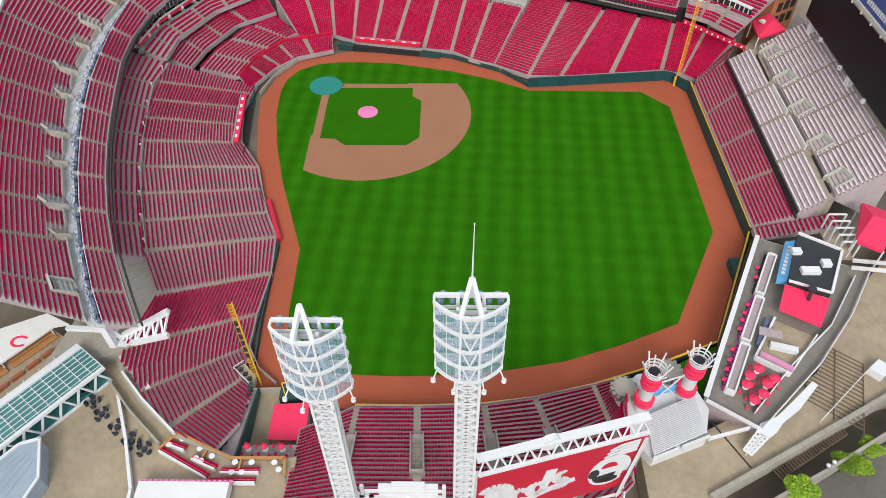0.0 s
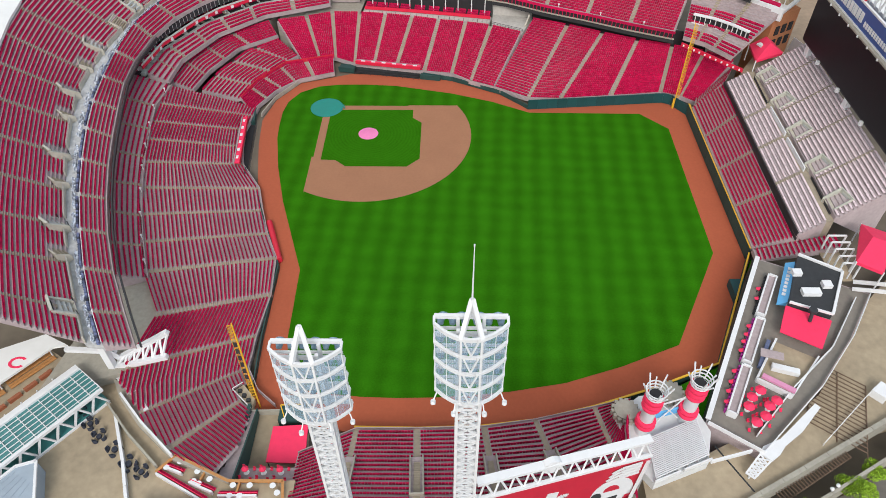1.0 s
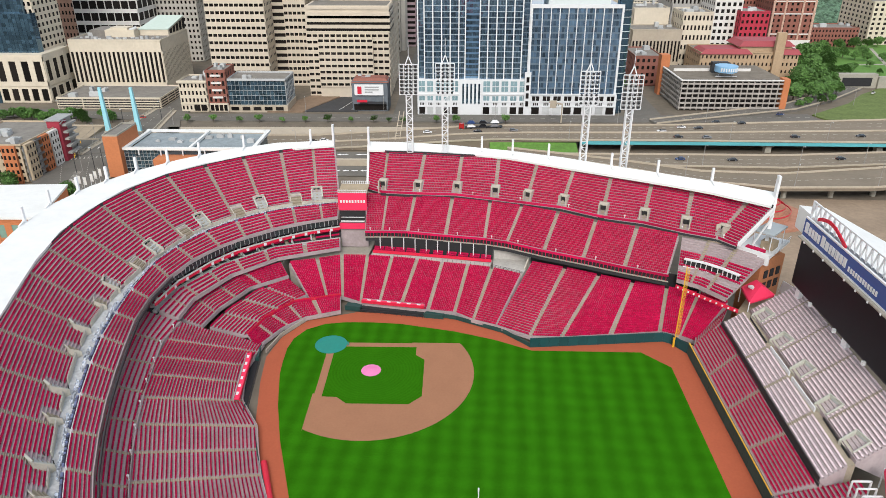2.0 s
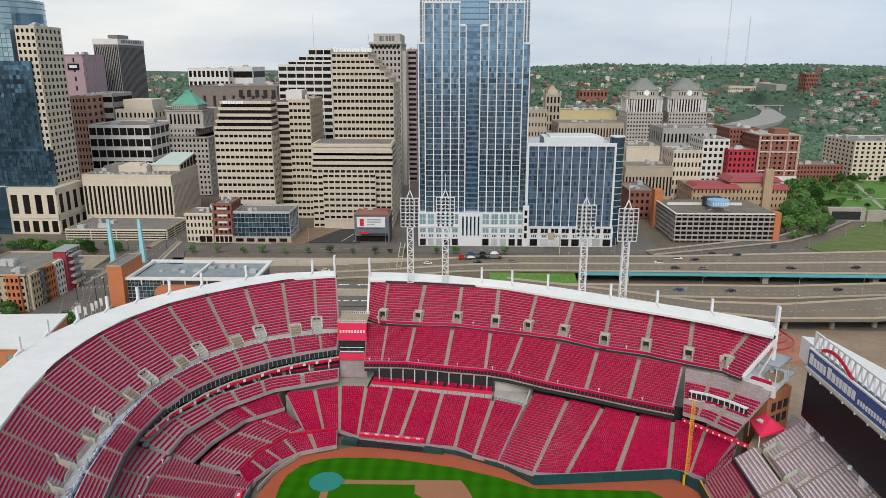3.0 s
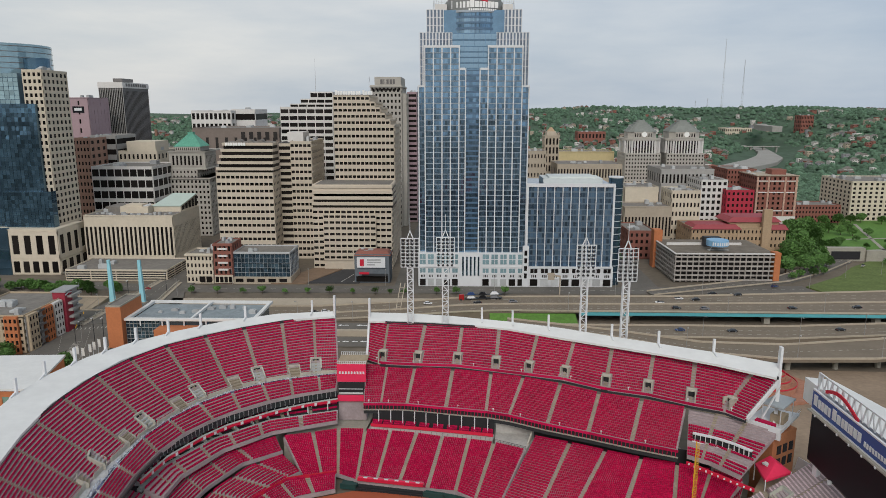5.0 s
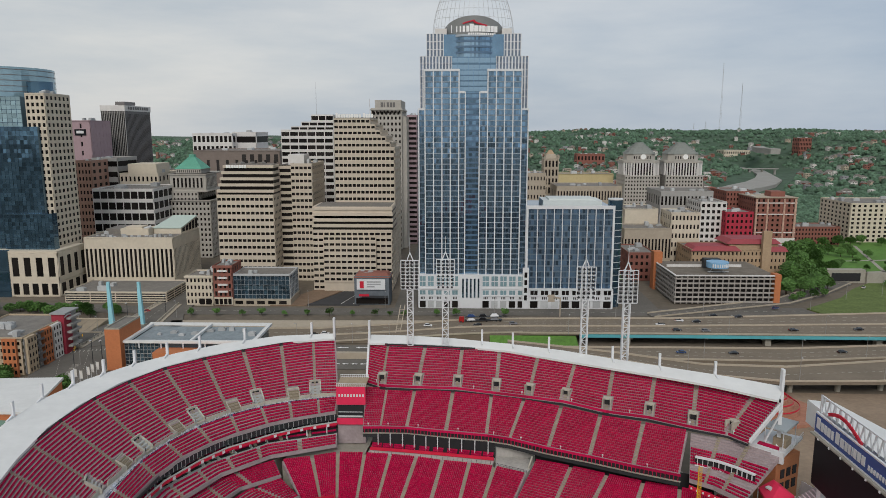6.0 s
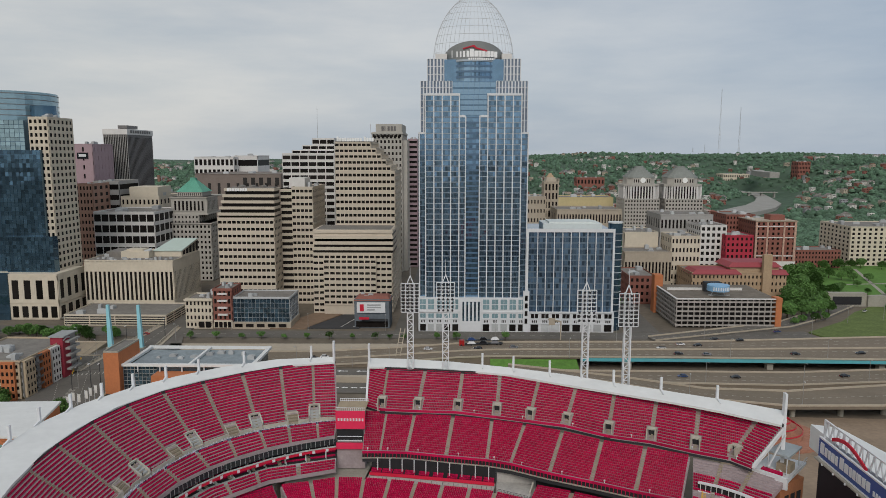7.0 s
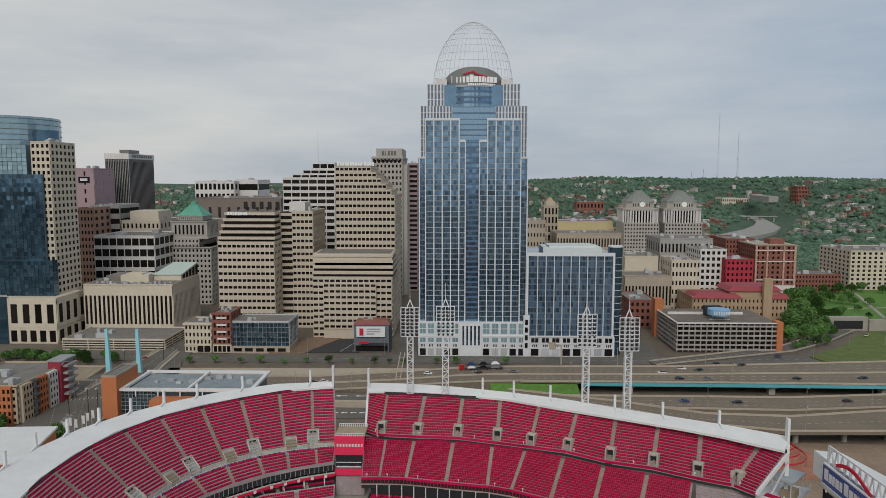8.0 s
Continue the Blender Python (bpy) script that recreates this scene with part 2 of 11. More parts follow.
# the underside of the seat and the hidden faces are left off
SEAT_F = [SEAT_F[i] for i in (1, 2, 3, 4, 5, 7, 8, 9, 11)]
BENCH_V, BENCH_F = np.array(Geo().box(-0.3, 0.3, -0.24, 0.24, 0.38, 0.46).v), Geo().box(0, 1, 0, 1, 0, 1).f[1:]


def scatter(verts, faces, places):
    """One mesh of many copies; places: rows of x, y, z, angle."""
    p = np.array(places)
    c, s = np.cos(p[:, 3])[:, None], np.sin(p[:, 3])[:, None]
    x = verts[None, :, 0] * c - verts[None, :, 1] * s + p[:, 0, None]
    y = verts[None, :, 0] * s + verts[None, :, 1] * c + p[:, 1, None]
    z = verts[None, :, 2] + p[:, 2, None]
    v = np.stack([x, y, z], -1).reshape(-1, 3)
    k = len(verts)
    f = [[i + k * j for i in q] for j in range(len(p)) for q in faces]
    me = bpy.data.meshes.new("seats")
    me.from_pydata(v.tolist(), [], f)
    me.update()
    return me


def deck(label, front, back, z0, z1, rows, aisles=(), holes=(), seat=(SEAT_V, SEAT_F, 0.54), cover=None, skip_rows=(), parapet=0.9, wall=None, steps=48, apron=0.6, ends=True, aisle=1.15, body_mat=None, keep=None, single=None):
    """A raked deck of terraces from a front line to a back line. aisles: places along it, 0 to 1; holes: (u0, u1, row0, row1) left free of seats."""
    cover = cover or seat_red
    us = [i / steps for i in range(steps + 1)]
    zs = [z0 + (z1 - z0) * i / max(rows - 1, 1) for i in range(rows)]
    F, B = [along(front, u) for u in us], [along(back, u) for u in us]
    g = Geo()
    for k in range(steps):
        for i in range(rows):
            a, b = i / rows, (i + 1) / rows
            p, q, r, s = F[k].lerp(B[k], a), F[k + 1].lerp(B[k + 1], a), F[k + 1].lerp(B[k + 1], b), F[k].lerp(B[k], b)
            if keep and not keep((p + r) / 2):
                continue
            low = zs[i - 1] if i else z0 - apron
            g.quad((*p, low), (*q, low), (*q, zs[i]), (*p, zs[i]))
            g.quad((*p, zs[i]), (*q, zs[i]), (*r, zs[i]), (*s, zs[i]))
    # the shell: back wall and underside
    low_f, low_b = z0 - apron, (wall if wall is not None else z1 - 1.5)
    for k in range(steps):
        if keep and not keep((B[k] + B[k + 1]) / 2):
            continue
        g.quad((*B[k + 1], low_b), (*B[k], low_b), (*B[k], zs[-1]), (*B[k + 1], zs[-1]))
        g.quad((*F[k + 1], low_f), (*F[k], low_f), (*B[k], low_b), (*B[k + 1], low_b))
    for k in (0,) if keep else (0, steps):
        pts = [(*F[k], low_f)]
        for i in range(rows):
            pts += [(*F[k].lerp(B[k], i / rows), zs[i]), (*F[k].lerp(B[k], (i + 1) / rows), zs[i])]
        pts += [(*B[k], low_b)]
        g.add(pts, [tuple(range(len(pts)))])
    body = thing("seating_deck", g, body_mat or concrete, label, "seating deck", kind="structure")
    length = sum((F[k + 1].lerp(B[k + 1], 0.5) - F[k].lerp(B[k], 0.5)).length for k in range(steps))
    half = aisle / 2 / length
    loose = []
    cuts = [-half] + sorted(aisles) + [1 + half]
    for a, b in zip(cuts, cuts[1:]):
        rowsof = []
        for i in range(rows):
            if i in skip_rows:
                continue
            v = (i + 0.62) / rows
            u0, u1 = max(a + half, 0.004), min(b - half, 0.996)
            pts = [along(front, u0 + (u1 - u0) * j / 8).lerp(along(back, u0 + (u1 - u0) * j / 8), v) for j in range(9)]
            cum = np.cumsum([0] + [(pts[j + 1] - pts[j]).length for j in range(8)])
            count = int(cum[-1] / seat[2])
            for j in range(count):
                d = (j + 0.5) * cum[-1] / count
                w = int(min(np.searchsorted(cum, d, side="right") - 1, 7))
                t = (d - cum[w]) / max(cum[w + 1] - cum[w], 1e-6)
                uu = u0 + (u1 - u0) * (w + t) / 8
                if any(h[0] <= uu <= h[1] and h[2] <= i <= h[3] for h in holes):
                    continue
                pt, way = pts[w].lerp(pts[w + 1], t), pts[w + 1] - pts[w]
                if keep and not keep(pt):
                    continue
                inward = along(front, uu) - along(back, uu)
                ang = math.atan2(way.y, way.x)
                if Vector((-math.sin(ang), math.cos(ang))).dot(inward) > 0:
                    ang += math.pi
                if single and single(pt) and len(loose) < 300:
                    loose.append((pt.x, pt.y, zs[i], ang))
                    continue
                rowsof.append((pt.x, pt.y, zs[i], ang + random.uniform(-0.03, 0.03)))
        if rowsof:
            me = scatter(seat[0], seat[1], rowsof)
            me.materials.append(cover)
            part("seat_block", me, cover, body, "rows of folding seats between two aisles" if cover is seat_red else "rows of faded benches between two aisles", "stuff")
    if loose:
        me = bpy.data.meshes.new("seat")
        me.from_pydata(seat[0].tolist(), [], seat[1])
        me.materials.append(cover)
        for x, y, z, turn in loose:
            part("seat", me, None, body).matrix_world = Matrix.Translation((x, y, z)) @ Matrix.Rotation(turn, 4, "Z")
    for a in aisles:
        g = Geo()
        for i in range(rows):
            for h, zz in ((0, 0.0), (0.5, (z1 - z0) / max(rows - 1, 1) / 2)):
                v0, v1 = (i + h) / rows, (i + h + 0.5) / rows
                p, q = along(front, a - half * 0.8), along(front, a + half * 0.8)
                r, s = along(back, a + half * 0.8), along(back, a - half * 0.8)
                lo = [p.lerp(s, v0), q.lerp(r, v0), q.lerp(r, v1), p.lerp(s, v1)]
                if keep and not keep(lo[0]):
                    continue
                if i == rows - 1 and h:
                    zz = 0.0
                g.prism([(c.x, c.y) for c in lo], zs[i] - 0.1, zs[i] + 0.03 + zz)
        part("aisle_stair", g, aisle_tan, body, "tan concrete aisle steps")
    if parapet:
        g = Geo()
        for k in range(steps):
            for v0, v1, h in ((0.0, 0.012, parapet),):
                p, q = F[k], F[k + 1]
                d = (F[k] - B[k]).normalized() * 0.15
                e = (F[k + 1] - B[k + 1]).normalized() * 0.15
                g.prism([p + d, q + e, q, p], z0 - apron - 0.3, z0 + parapet * 0.4)
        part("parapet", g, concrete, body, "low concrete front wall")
    return body


A_FRONT = [(-19.7, -1.9), (-20.3, -6.2), (-21.2, -12.9), (-20.2, -20.6), (-18.6, -28.1), (-12.2, -38.0), (-9.8, -46.2), (-7.1, -54.3), (-3.6, -62.2), (-2.7, -73.2), (-3.2, -82.5), (-3.3, -87.6), (-2.8, -91.8), (-3.0, -100.0), (-1.6, -115.0)]
A_BACK = [(-41.6, -4.4), (-40.4, -14.0), (-39.8, -22.2), (-39.2, -29.7), (-37.6, -39.0), (-35.6, -48.6), (-32.1, -57.8), (-28.9, -66.5), (-25.7, -75.2), (-20.6, -86.4), (-14.6, -97.8), (-21.1, -102.7), (-16.9, -108.4), (-11.6, -113.8), (-7.3, -116.0)]
C_FRONT = [(-11.1, 23.5), (-6.0, 26.1), (-0.7, 25.4), (5.6, 21.9), (11.7, 20.5), (18.6, 19.2), (27.5, 17.5), (36.0, 16.2), (41.6, 11.9), (48.5, 8.7), (58.3, 2.8), (67.5, 2.6), (82.5, 4.3), (97.6, 6.0), (102.9, 3.9), (106.3, 0.9)]
C_BACK = [(-19.3, 33.2), (-10.2, 35.7), (-2.4, 38.7), (6.0, 40.5), (14.7, 37.6), (23.3, 36.1), (31.7, 33.7), (40.2, 32.2), (47.8, 29.9), (60.0, 29.3), (70.3, 29.4), (79.7, 26.8), (91.0, 21.3), (102.5, 16.8), (112.2, 12.7), (116.3, 6.8)]
M_FRONT = [(5.3, 43.8), (11.0, 44.0), (19.6, 43.7), (32.7, 41.0), (45.9, 38.6), (53.0, 36.1), (64.5, 29.8), (76.2, 24.5), (87.9, 18.7), (99.7, 13.5)]
M_BACK = [(4.4, 57.0), (12.0, 56.2), (21.7, 54.7), (34.9, 53.2), (47.9, 50.1), (58.4, 46.8), (69.9, 41.2), (81.1, 34.4), (93.2, 29.4), (104.9, 23.9)]
V_FRONT = [(4.5, 60.2), (10.2, 55.8), (22.5, 54.5), (36.2, 53.7), (49.3, 49.7), (59.7, 46.4), (71.0, 42.7), (82.9, 34.9), (95.0, 30.7), (106.1, 23.8), (114.7, 19.6), (118.6, 14.3)]
V_BACK = [(4.5, 71.8), (11.4, 67.5), (25.0, 66.2), (38.2, 63.9), (51.2, 62.9), (63.9, 55.7), (75.6, 50.1), (87.2, 45.3), (99.3, 40.2), (110.6, 35.1), (124.9, 24.2), (128.4, 17.7)]
S_FRONT = [(-41.3, -5.2), (-42.5, -15.5), (-40.8, -25.6), (-38.5, -37.2), (-35.8, -47.8), (-32.5, -58.4), (-29.2, -67.7), (-25.4, -76.9)]
S_BACK = [(-50.0, -4.5), (-48.5, -16.2), (-46.6, -27.5), (-44.1, -39.0), (-40.9, -50.4), (-37.4, -60.3), (-33.6, -70.1), (-29.7, -79.3)]
UF_FRONT = [(-4.6, 48.8), (-9.5, 46.4), (-17.9, 42.5), (-24.7, 38.1), (-32.1, 31.5), (-38.0, 24.3), (-43.3, 15.1), (-46.3, 3.6), (-47.2, -8.8), (-46.4, -19.9), (-44.0, -31.2), (-41.4, -42.3), (-38.6, -52.9), (-35.2, -63.6), (-31.3, -74.0), (-26.6, -84.3), (-21.2, -94.1), (-17.1, -101.1)]
UF_BACK = [(-4.6, 53.7), (-11.0, 51.9), (-20.1, 48.9), (-28.4, 44.4), (-36.4, 37.7), (-43.5, 28.6), (-48.4, 17.2), (-51.1, 5.9), (-50.8, -9.5), (-49.6, -21.7), (-48.1, -32.6), (-45.6, -43.3), (-42.4, -54.5), (-38.6, -66.0), (-34.6, -76.0), (-30.1, -86.1), (-24.9, -96.2), (-20.8, -103.0)]
UR_FRONT = [(-5.2, 58), (-13, 57), (-21.9, 53.5), (-31, 48.8), (-39.5, 41.9), (-46.3, 33.4), (-50.6, 24), (-54, 12.8), (-55.8, 1), (-56.6, -9.6), (-56.2, -21), (-55, -31),
            (-51.8, -43), (-48, -55), (-43.8, -66.5), (-39.5, -77), (-35.2, -86.5), (-29.6, -97.5), (-26.2, -103.5)]
UR_BACK = [(-8.5, 74.5), (-16.5, 73.2), (-27, 67.5), (-38.5, 60), (-49, 51), (-58.3, 41), (-64.2, 29), (-68, 15.5), (-69, 0), (-68.3, -13.9), (-66.1, -26.6), (-62.4, -38.9),
           (-58.8, -51.5), (-54.5, -63.5), (-50, -75), (-45.7, -85.5), (-41.2, -95), (-37.6, -103), (-35.5, -107)]
UR_FRONT = [tuple(Vector(a) + (Vector(a) - Vector(b)).normalized() * 2.4) for a, b in zip(UR_FRONT, UR_BACK)]


def at_stations(n, leave=()):
    return [i / (n - 1) for i in range(1, n - 1) if i not in leave]


def vomits(n, picked, rows, wide):
    """Free squares round stair mouths that sit at some of the stations."""
    return [(i / (n - 1) - wide, i / (n - 1) + wide, rows[0], rows[1]) for i in picked]


A_BACK[:9] = [(x - 1.2, y) for x, y in A_BACK[:9]]
A_FRONT[10:] = [(-3.6, -84.6), (-3.5, -88.5), (-3.6, -92.2), (-0.8, -97.2), (3.2, -100.6)]
A_BACK[10:] = [(-23.0, -99.3), (-22.2, -105.0), (-20.2, -109.5), (-13.8, -117.9), (-4.4, -123.8)]
CORNER = [(-60.0, -92.0), (-21.4, -102.6), (-16.9, -108.4), (-9.6, -115.0), (1.1, -119.2)]


def inside_corner(p):
    """True within the slanting wall, the bullpen wall and the small landing that cut the rows off at the right-field corner."""
    if p.x > -0.5 and p.y < -94:
        return False
    if -5.2 < p.x and -98.2 - 0.92 * (p.x + 5.2) < p.y < -96.8 + 0.78 * (p.x + 3.4):
        return False
    for a, b in zip(CORNER, CORNER[1:]):
        if a[0] <= p.x <= b[0]:
            return p.y > a[1] + (b[1] - a[1]) * (p.x - a[0]) / (b[0] - a[0])
    return True


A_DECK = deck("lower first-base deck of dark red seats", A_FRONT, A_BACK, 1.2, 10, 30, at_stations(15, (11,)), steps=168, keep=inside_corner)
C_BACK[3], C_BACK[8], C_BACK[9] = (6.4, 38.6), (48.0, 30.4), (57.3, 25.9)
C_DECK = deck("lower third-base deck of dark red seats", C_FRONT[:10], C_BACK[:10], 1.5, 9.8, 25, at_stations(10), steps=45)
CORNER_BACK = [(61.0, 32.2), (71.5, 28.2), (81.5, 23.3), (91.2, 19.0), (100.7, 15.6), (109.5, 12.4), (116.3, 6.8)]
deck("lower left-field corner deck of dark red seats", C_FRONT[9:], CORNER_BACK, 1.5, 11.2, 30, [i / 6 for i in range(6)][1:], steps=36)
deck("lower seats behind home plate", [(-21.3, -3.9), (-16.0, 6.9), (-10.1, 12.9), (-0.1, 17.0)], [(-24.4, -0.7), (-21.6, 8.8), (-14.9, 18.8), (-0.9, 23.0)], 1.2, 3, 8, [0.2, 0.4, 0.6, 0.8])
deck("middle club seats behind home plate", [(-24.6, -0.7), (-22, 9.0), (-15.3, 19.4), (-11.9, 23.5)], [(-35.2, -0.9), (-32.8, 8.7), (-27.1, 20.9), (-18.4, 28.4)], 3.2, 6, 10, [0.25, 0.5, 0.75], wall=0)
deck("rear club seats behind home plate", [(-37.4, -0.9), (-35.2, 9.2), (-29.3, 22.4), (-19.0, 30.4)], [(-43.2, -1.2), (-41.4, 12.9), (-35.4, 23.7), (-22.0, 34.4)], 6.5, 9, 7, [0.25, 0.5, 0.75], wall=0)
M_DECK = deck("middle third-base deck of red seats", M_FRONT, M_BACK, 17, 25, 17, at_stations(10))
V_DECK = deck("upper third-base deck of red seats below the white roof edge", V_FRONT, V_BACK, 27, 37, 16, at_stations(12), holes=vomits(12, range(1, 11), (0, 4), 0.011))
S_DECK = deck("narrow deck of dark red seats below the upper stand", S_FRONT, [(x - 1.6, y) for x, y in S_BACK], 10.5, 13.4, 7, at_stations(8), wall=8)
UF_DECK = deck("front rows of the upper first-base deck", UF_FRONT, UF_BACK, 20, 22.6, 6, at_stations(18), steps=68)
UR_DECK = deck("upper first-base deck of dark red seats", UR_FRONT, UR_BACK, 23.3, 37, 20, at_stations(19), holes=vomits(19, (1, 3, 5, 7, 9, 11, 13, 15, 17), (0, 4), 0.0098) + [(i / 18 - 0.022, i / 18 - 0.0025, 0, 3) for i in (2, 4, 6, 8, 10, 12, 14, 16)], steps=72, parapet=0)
deck("club rows below the suites", [(-3.3, 41.8), (-22.8, 33.4), (-34.5, 21.5), (-41.4, 6.2), (-42.1, -4.6)], [(-3.5, 44.2), (-24.2, 36.6), (-37.6, 23.8), (-46.0, 7.8), (-47.5, -4.2)], 11.5, 13.3, 4, [0.14, 0.3, 0.44, 0.58, 0.72, 0.86], wall=9)
BF = [(-3.6, 44.6), (-24.4, 37.0), (-37.9, 24.0), (-46.4, 8.0), (-48.0, -4.4)]
BB = [(-4.2, 49.6), (-26.9, 41.5), (-42.4, 27.0), (-51.4, 9.4), (-53.0, -4.4)]
ledge_green = mat("pale_green_grey_ledge", (0.44, 0.47, 0.45), 0.75, 0.08, 1.0, stain=0.12, stain_size=3)
# dark deck body puts the shade over these balcony rows into the colour
deck("suite balcony rows above the club rows", [(-3.6, 44.6), (-24.4, 37.0), (-37.9, 24.0), (-46.4, 8.0), (-48.0, -4.4)], [(-4.2, 49.6), (-26.9, 41.5), (-42.4, 27.0), (-51.4, 9.4), (-53.0, -4.4)], 12.9, 14.3, 3, [0.1, 0.2, 0.3, 0.4, 0.5, 0.6, 0.7, 0.8, 0.9], wall=12.5, body_mat=dark_steel_and_shade, skip_rows=(0,), parapet=0)
LEDGE = thing("balcony_ledge", None, None, "pale green-grey ledge before the suite balconies", "ledge", kind="structure")
for (a, b), (c, d) in zip(zip(BF, BF[1:]), zip(BB, BB[1:])):
    a, b, c, d = Vector(a), Vector(b), Vector(c), Vector(d)
    part("ledge", Geo().prism([a, b, b.lerp(d, 0.24), a.lerp(c, 0.24)], 12.6, 13.7), ledge_green, LEDGE)
D_DECK = deck("left-field seats behind the outfield wall", [(103.4, -5.0), (103.4, -60.6)], [(112.9, 1.6), (112.4, -61.5)], 3.9, 8, 12, [0.25, 0.5, 0.75], steps=12)
deck("corner wedge of red seats by the foul pole", [(106.3, 0.9), (103.9, -5.0)], [(116.3, 6.8), (112.2, -0.2)], 3.0, 9, 12, [0.5], steps=6)
deck("centre-field corner rows of red seats", [(103.4, -61.2), (103.2, -64.8)], [(119, -62.0), (119, -65.6)], 3.9, 9, 17, (), steps=4)
bleacher_pale = mat("pale_bleacher_deck", (0.40, 0.335, 0.34), 0.85, 0.1, 0.8, stain=0.15, stain_size=6)
LF, LB = [(112.2, -1.0), (111.2, -62.0)], [(133.6, 5.0), (131.5, -56.5)]
LM = [[tuple(Vector(a).lerp(Vector(b), f)) for a, b in zip(LF, LB)] for f in (6.4 / 22, 8.4 / 22)]
L_MOUTHS = (0.085, 0.295, 0.505, 0.73, 0.93)
deck("front rows of the left-field bleachers with faded benches", LF, LM[0], 9.4, 11.6, 6, [0.29, 0.5, 0.725], seat=(BENCH_V, BENCH_F, 0.62), cover=bench_silver, steps=14, wall=3, body_mat=bleacher_pale)
L_DECK = deck("upper left-field bleachers of faded benches", LM[1], LB, 12.4, 18, 14, [0.14, 0.345, 0.56, 0.785], holes=[(k - 0.036, k + 0.036, 0, 3) for k in L_MOUTHS], seat=(BENCH_V, BENCH_F, 0.62), cover=bench_silver, steps=14, wall=3, body_mat=bleacher_pale, apron=1.2, aisle=0.75)
thing("bleacher_walkway", Geo().prism([*LM[0], *reversed(LM[1])], 3, 11.7), aisle_tan, "tan cross walk between the two tiers of benches", "walkway", kind="structure")
R_FRONT = [(9.4, -111.2), (19.1, -106.3), (30.0, -106.2), (42.2, -105.7), (51.4, -104.2), (62.6, -101.4), (69.5, -99.6)]
R_BACK = [(10.3, -131), (18.3, -131), (31.2, -131), (44.2, -131), (57.0, -131), (64.5, -124), (65.2, -110.5)]
R_DECK = deck("right-field bleacher deck of red seats", R_FRONT, R_BACK, 2.8, 11.4, 25, at_stations(7), holes=vomits(7, (1, 2, 3, 4), (7, 15), 0.02), single=lambda p: p.y < -119 and 24 < p.x < 50)


# ---- stadium shell, walls and roofs ----
def wall_run(name, pts, z0, z1, thick, material, label, category="wall", top=None, panel=3.0, cap=0.12):
    """A wall along a line in plan, in padded panels, with a cap of another colour."""
    body = thing(name, None, None, label, category, kind="structure")
    for p, q in zip(pts, pts[1:]):
        p, q = Vector(p), Vector(q)
        n = max(1, round((q - p).length / panel))
        side = Vector((-(q - p).y, (q - p).x)).normalized() * thick
        for i in range(n):
            a, b = p.lerp(q, (i + 0.008) / n), p.lerp(q, (i + 0.992) / n)
            part("panel", Geo().prism([a, b, b + side, a + side], z0, z1), material, body)
        if top:
            part("cap", Geo().prism([p - side * 0.15, q - side * 0.15, q + side * 1.1, p + side * 1.1], z1, z1 + cap), top, body, "painted top line")
    return body


wall_run("outfield_wall", [(103.05, -60.6), (103.05, -2.8)], 0, 3.6, -0.35, green_pad, "dark green padded left-field wall with a yellow top line", top=yellow_paint)
wall_run("outfield_wall", [(18.7, -105.6), (30.1, -105.7), (41.5, -105.2), (52.0, -103.7), (62.8, -100.8), (74.1, -96.9), (88.2, -91.0)], 0, 2.4, -0.3, green_pad, "dark green padded right-field wall with a yellow top line", top=yellow_paint, cap=0.25)
wall_run("outfield_wall", [(88.2, -91.0), (103.05, -60.7)], 0, 2.4, -0.3, green_pad, "dark green padded centre-field wall with a yellow top line", top=yellow_paint)
teal_pad = mat("teal_wall_padding", (0.008, 0.06, 0.065), 0.55, 0.06, 1.5, rand=0.1)
wall_run("foul_ground_wall", [(58.0, -0.5), (75, 1.0), (97.6, 3.4), (99.6, 2.4), (103.1, -2.8)], 0, 3.0, 0.3, teal_pad, "teal padded wall along the left-field corner")
wall_run("field_rail_wall", [(27.0, 17.2), (36.2, 14.6), (50.4, 7.4), (58.0, -0.4)], 0, 1.3, 0.25, green_pad, "low green wall before the third-base seats")
wall_run("field_rail_wall", [(-13.2, -37.2), (-9.4, -47.7), (-2.7, -64.0), (-2.5, -84), (-1.6, -101)], 0, 1.3, -0.25, green_pad, "low dark wall before the first-base seats")
wall_run("field_rail_wall", [(-18.2, -5), (-15.9, 3.7), (-10.0, 13.1), (0, 17.2)], 0, 1.2, 0.3, pale_concrete, "low pale curved wall behind home plate", panel=2.0)
wall_run("club_rail_wall", [(-24.5, -0.5), (-21.7, 9.0), (-15.0, 19.0), (-0.9, 23.3)], 2.4, 4.0, 0.2, red_paint, "red curved rail wall behind the first rows", panel=2.0)


def strip_roof(name, label, inner, outer, z_in, z_out, thick=0.7):
    g = Geo()
    n = len(inner)
    for i in range(n - 1):
        lo = [(*inner[i], z_in), (*inner[i + 1], z_in), (*outer[i + 1], z_out), (*outer[i], z_out)]
        g.hexa([(x, y, z - thick) for x, y, z in lo], lo)
    return thing(name, g, roof_white, label, "roof", kind="structure")


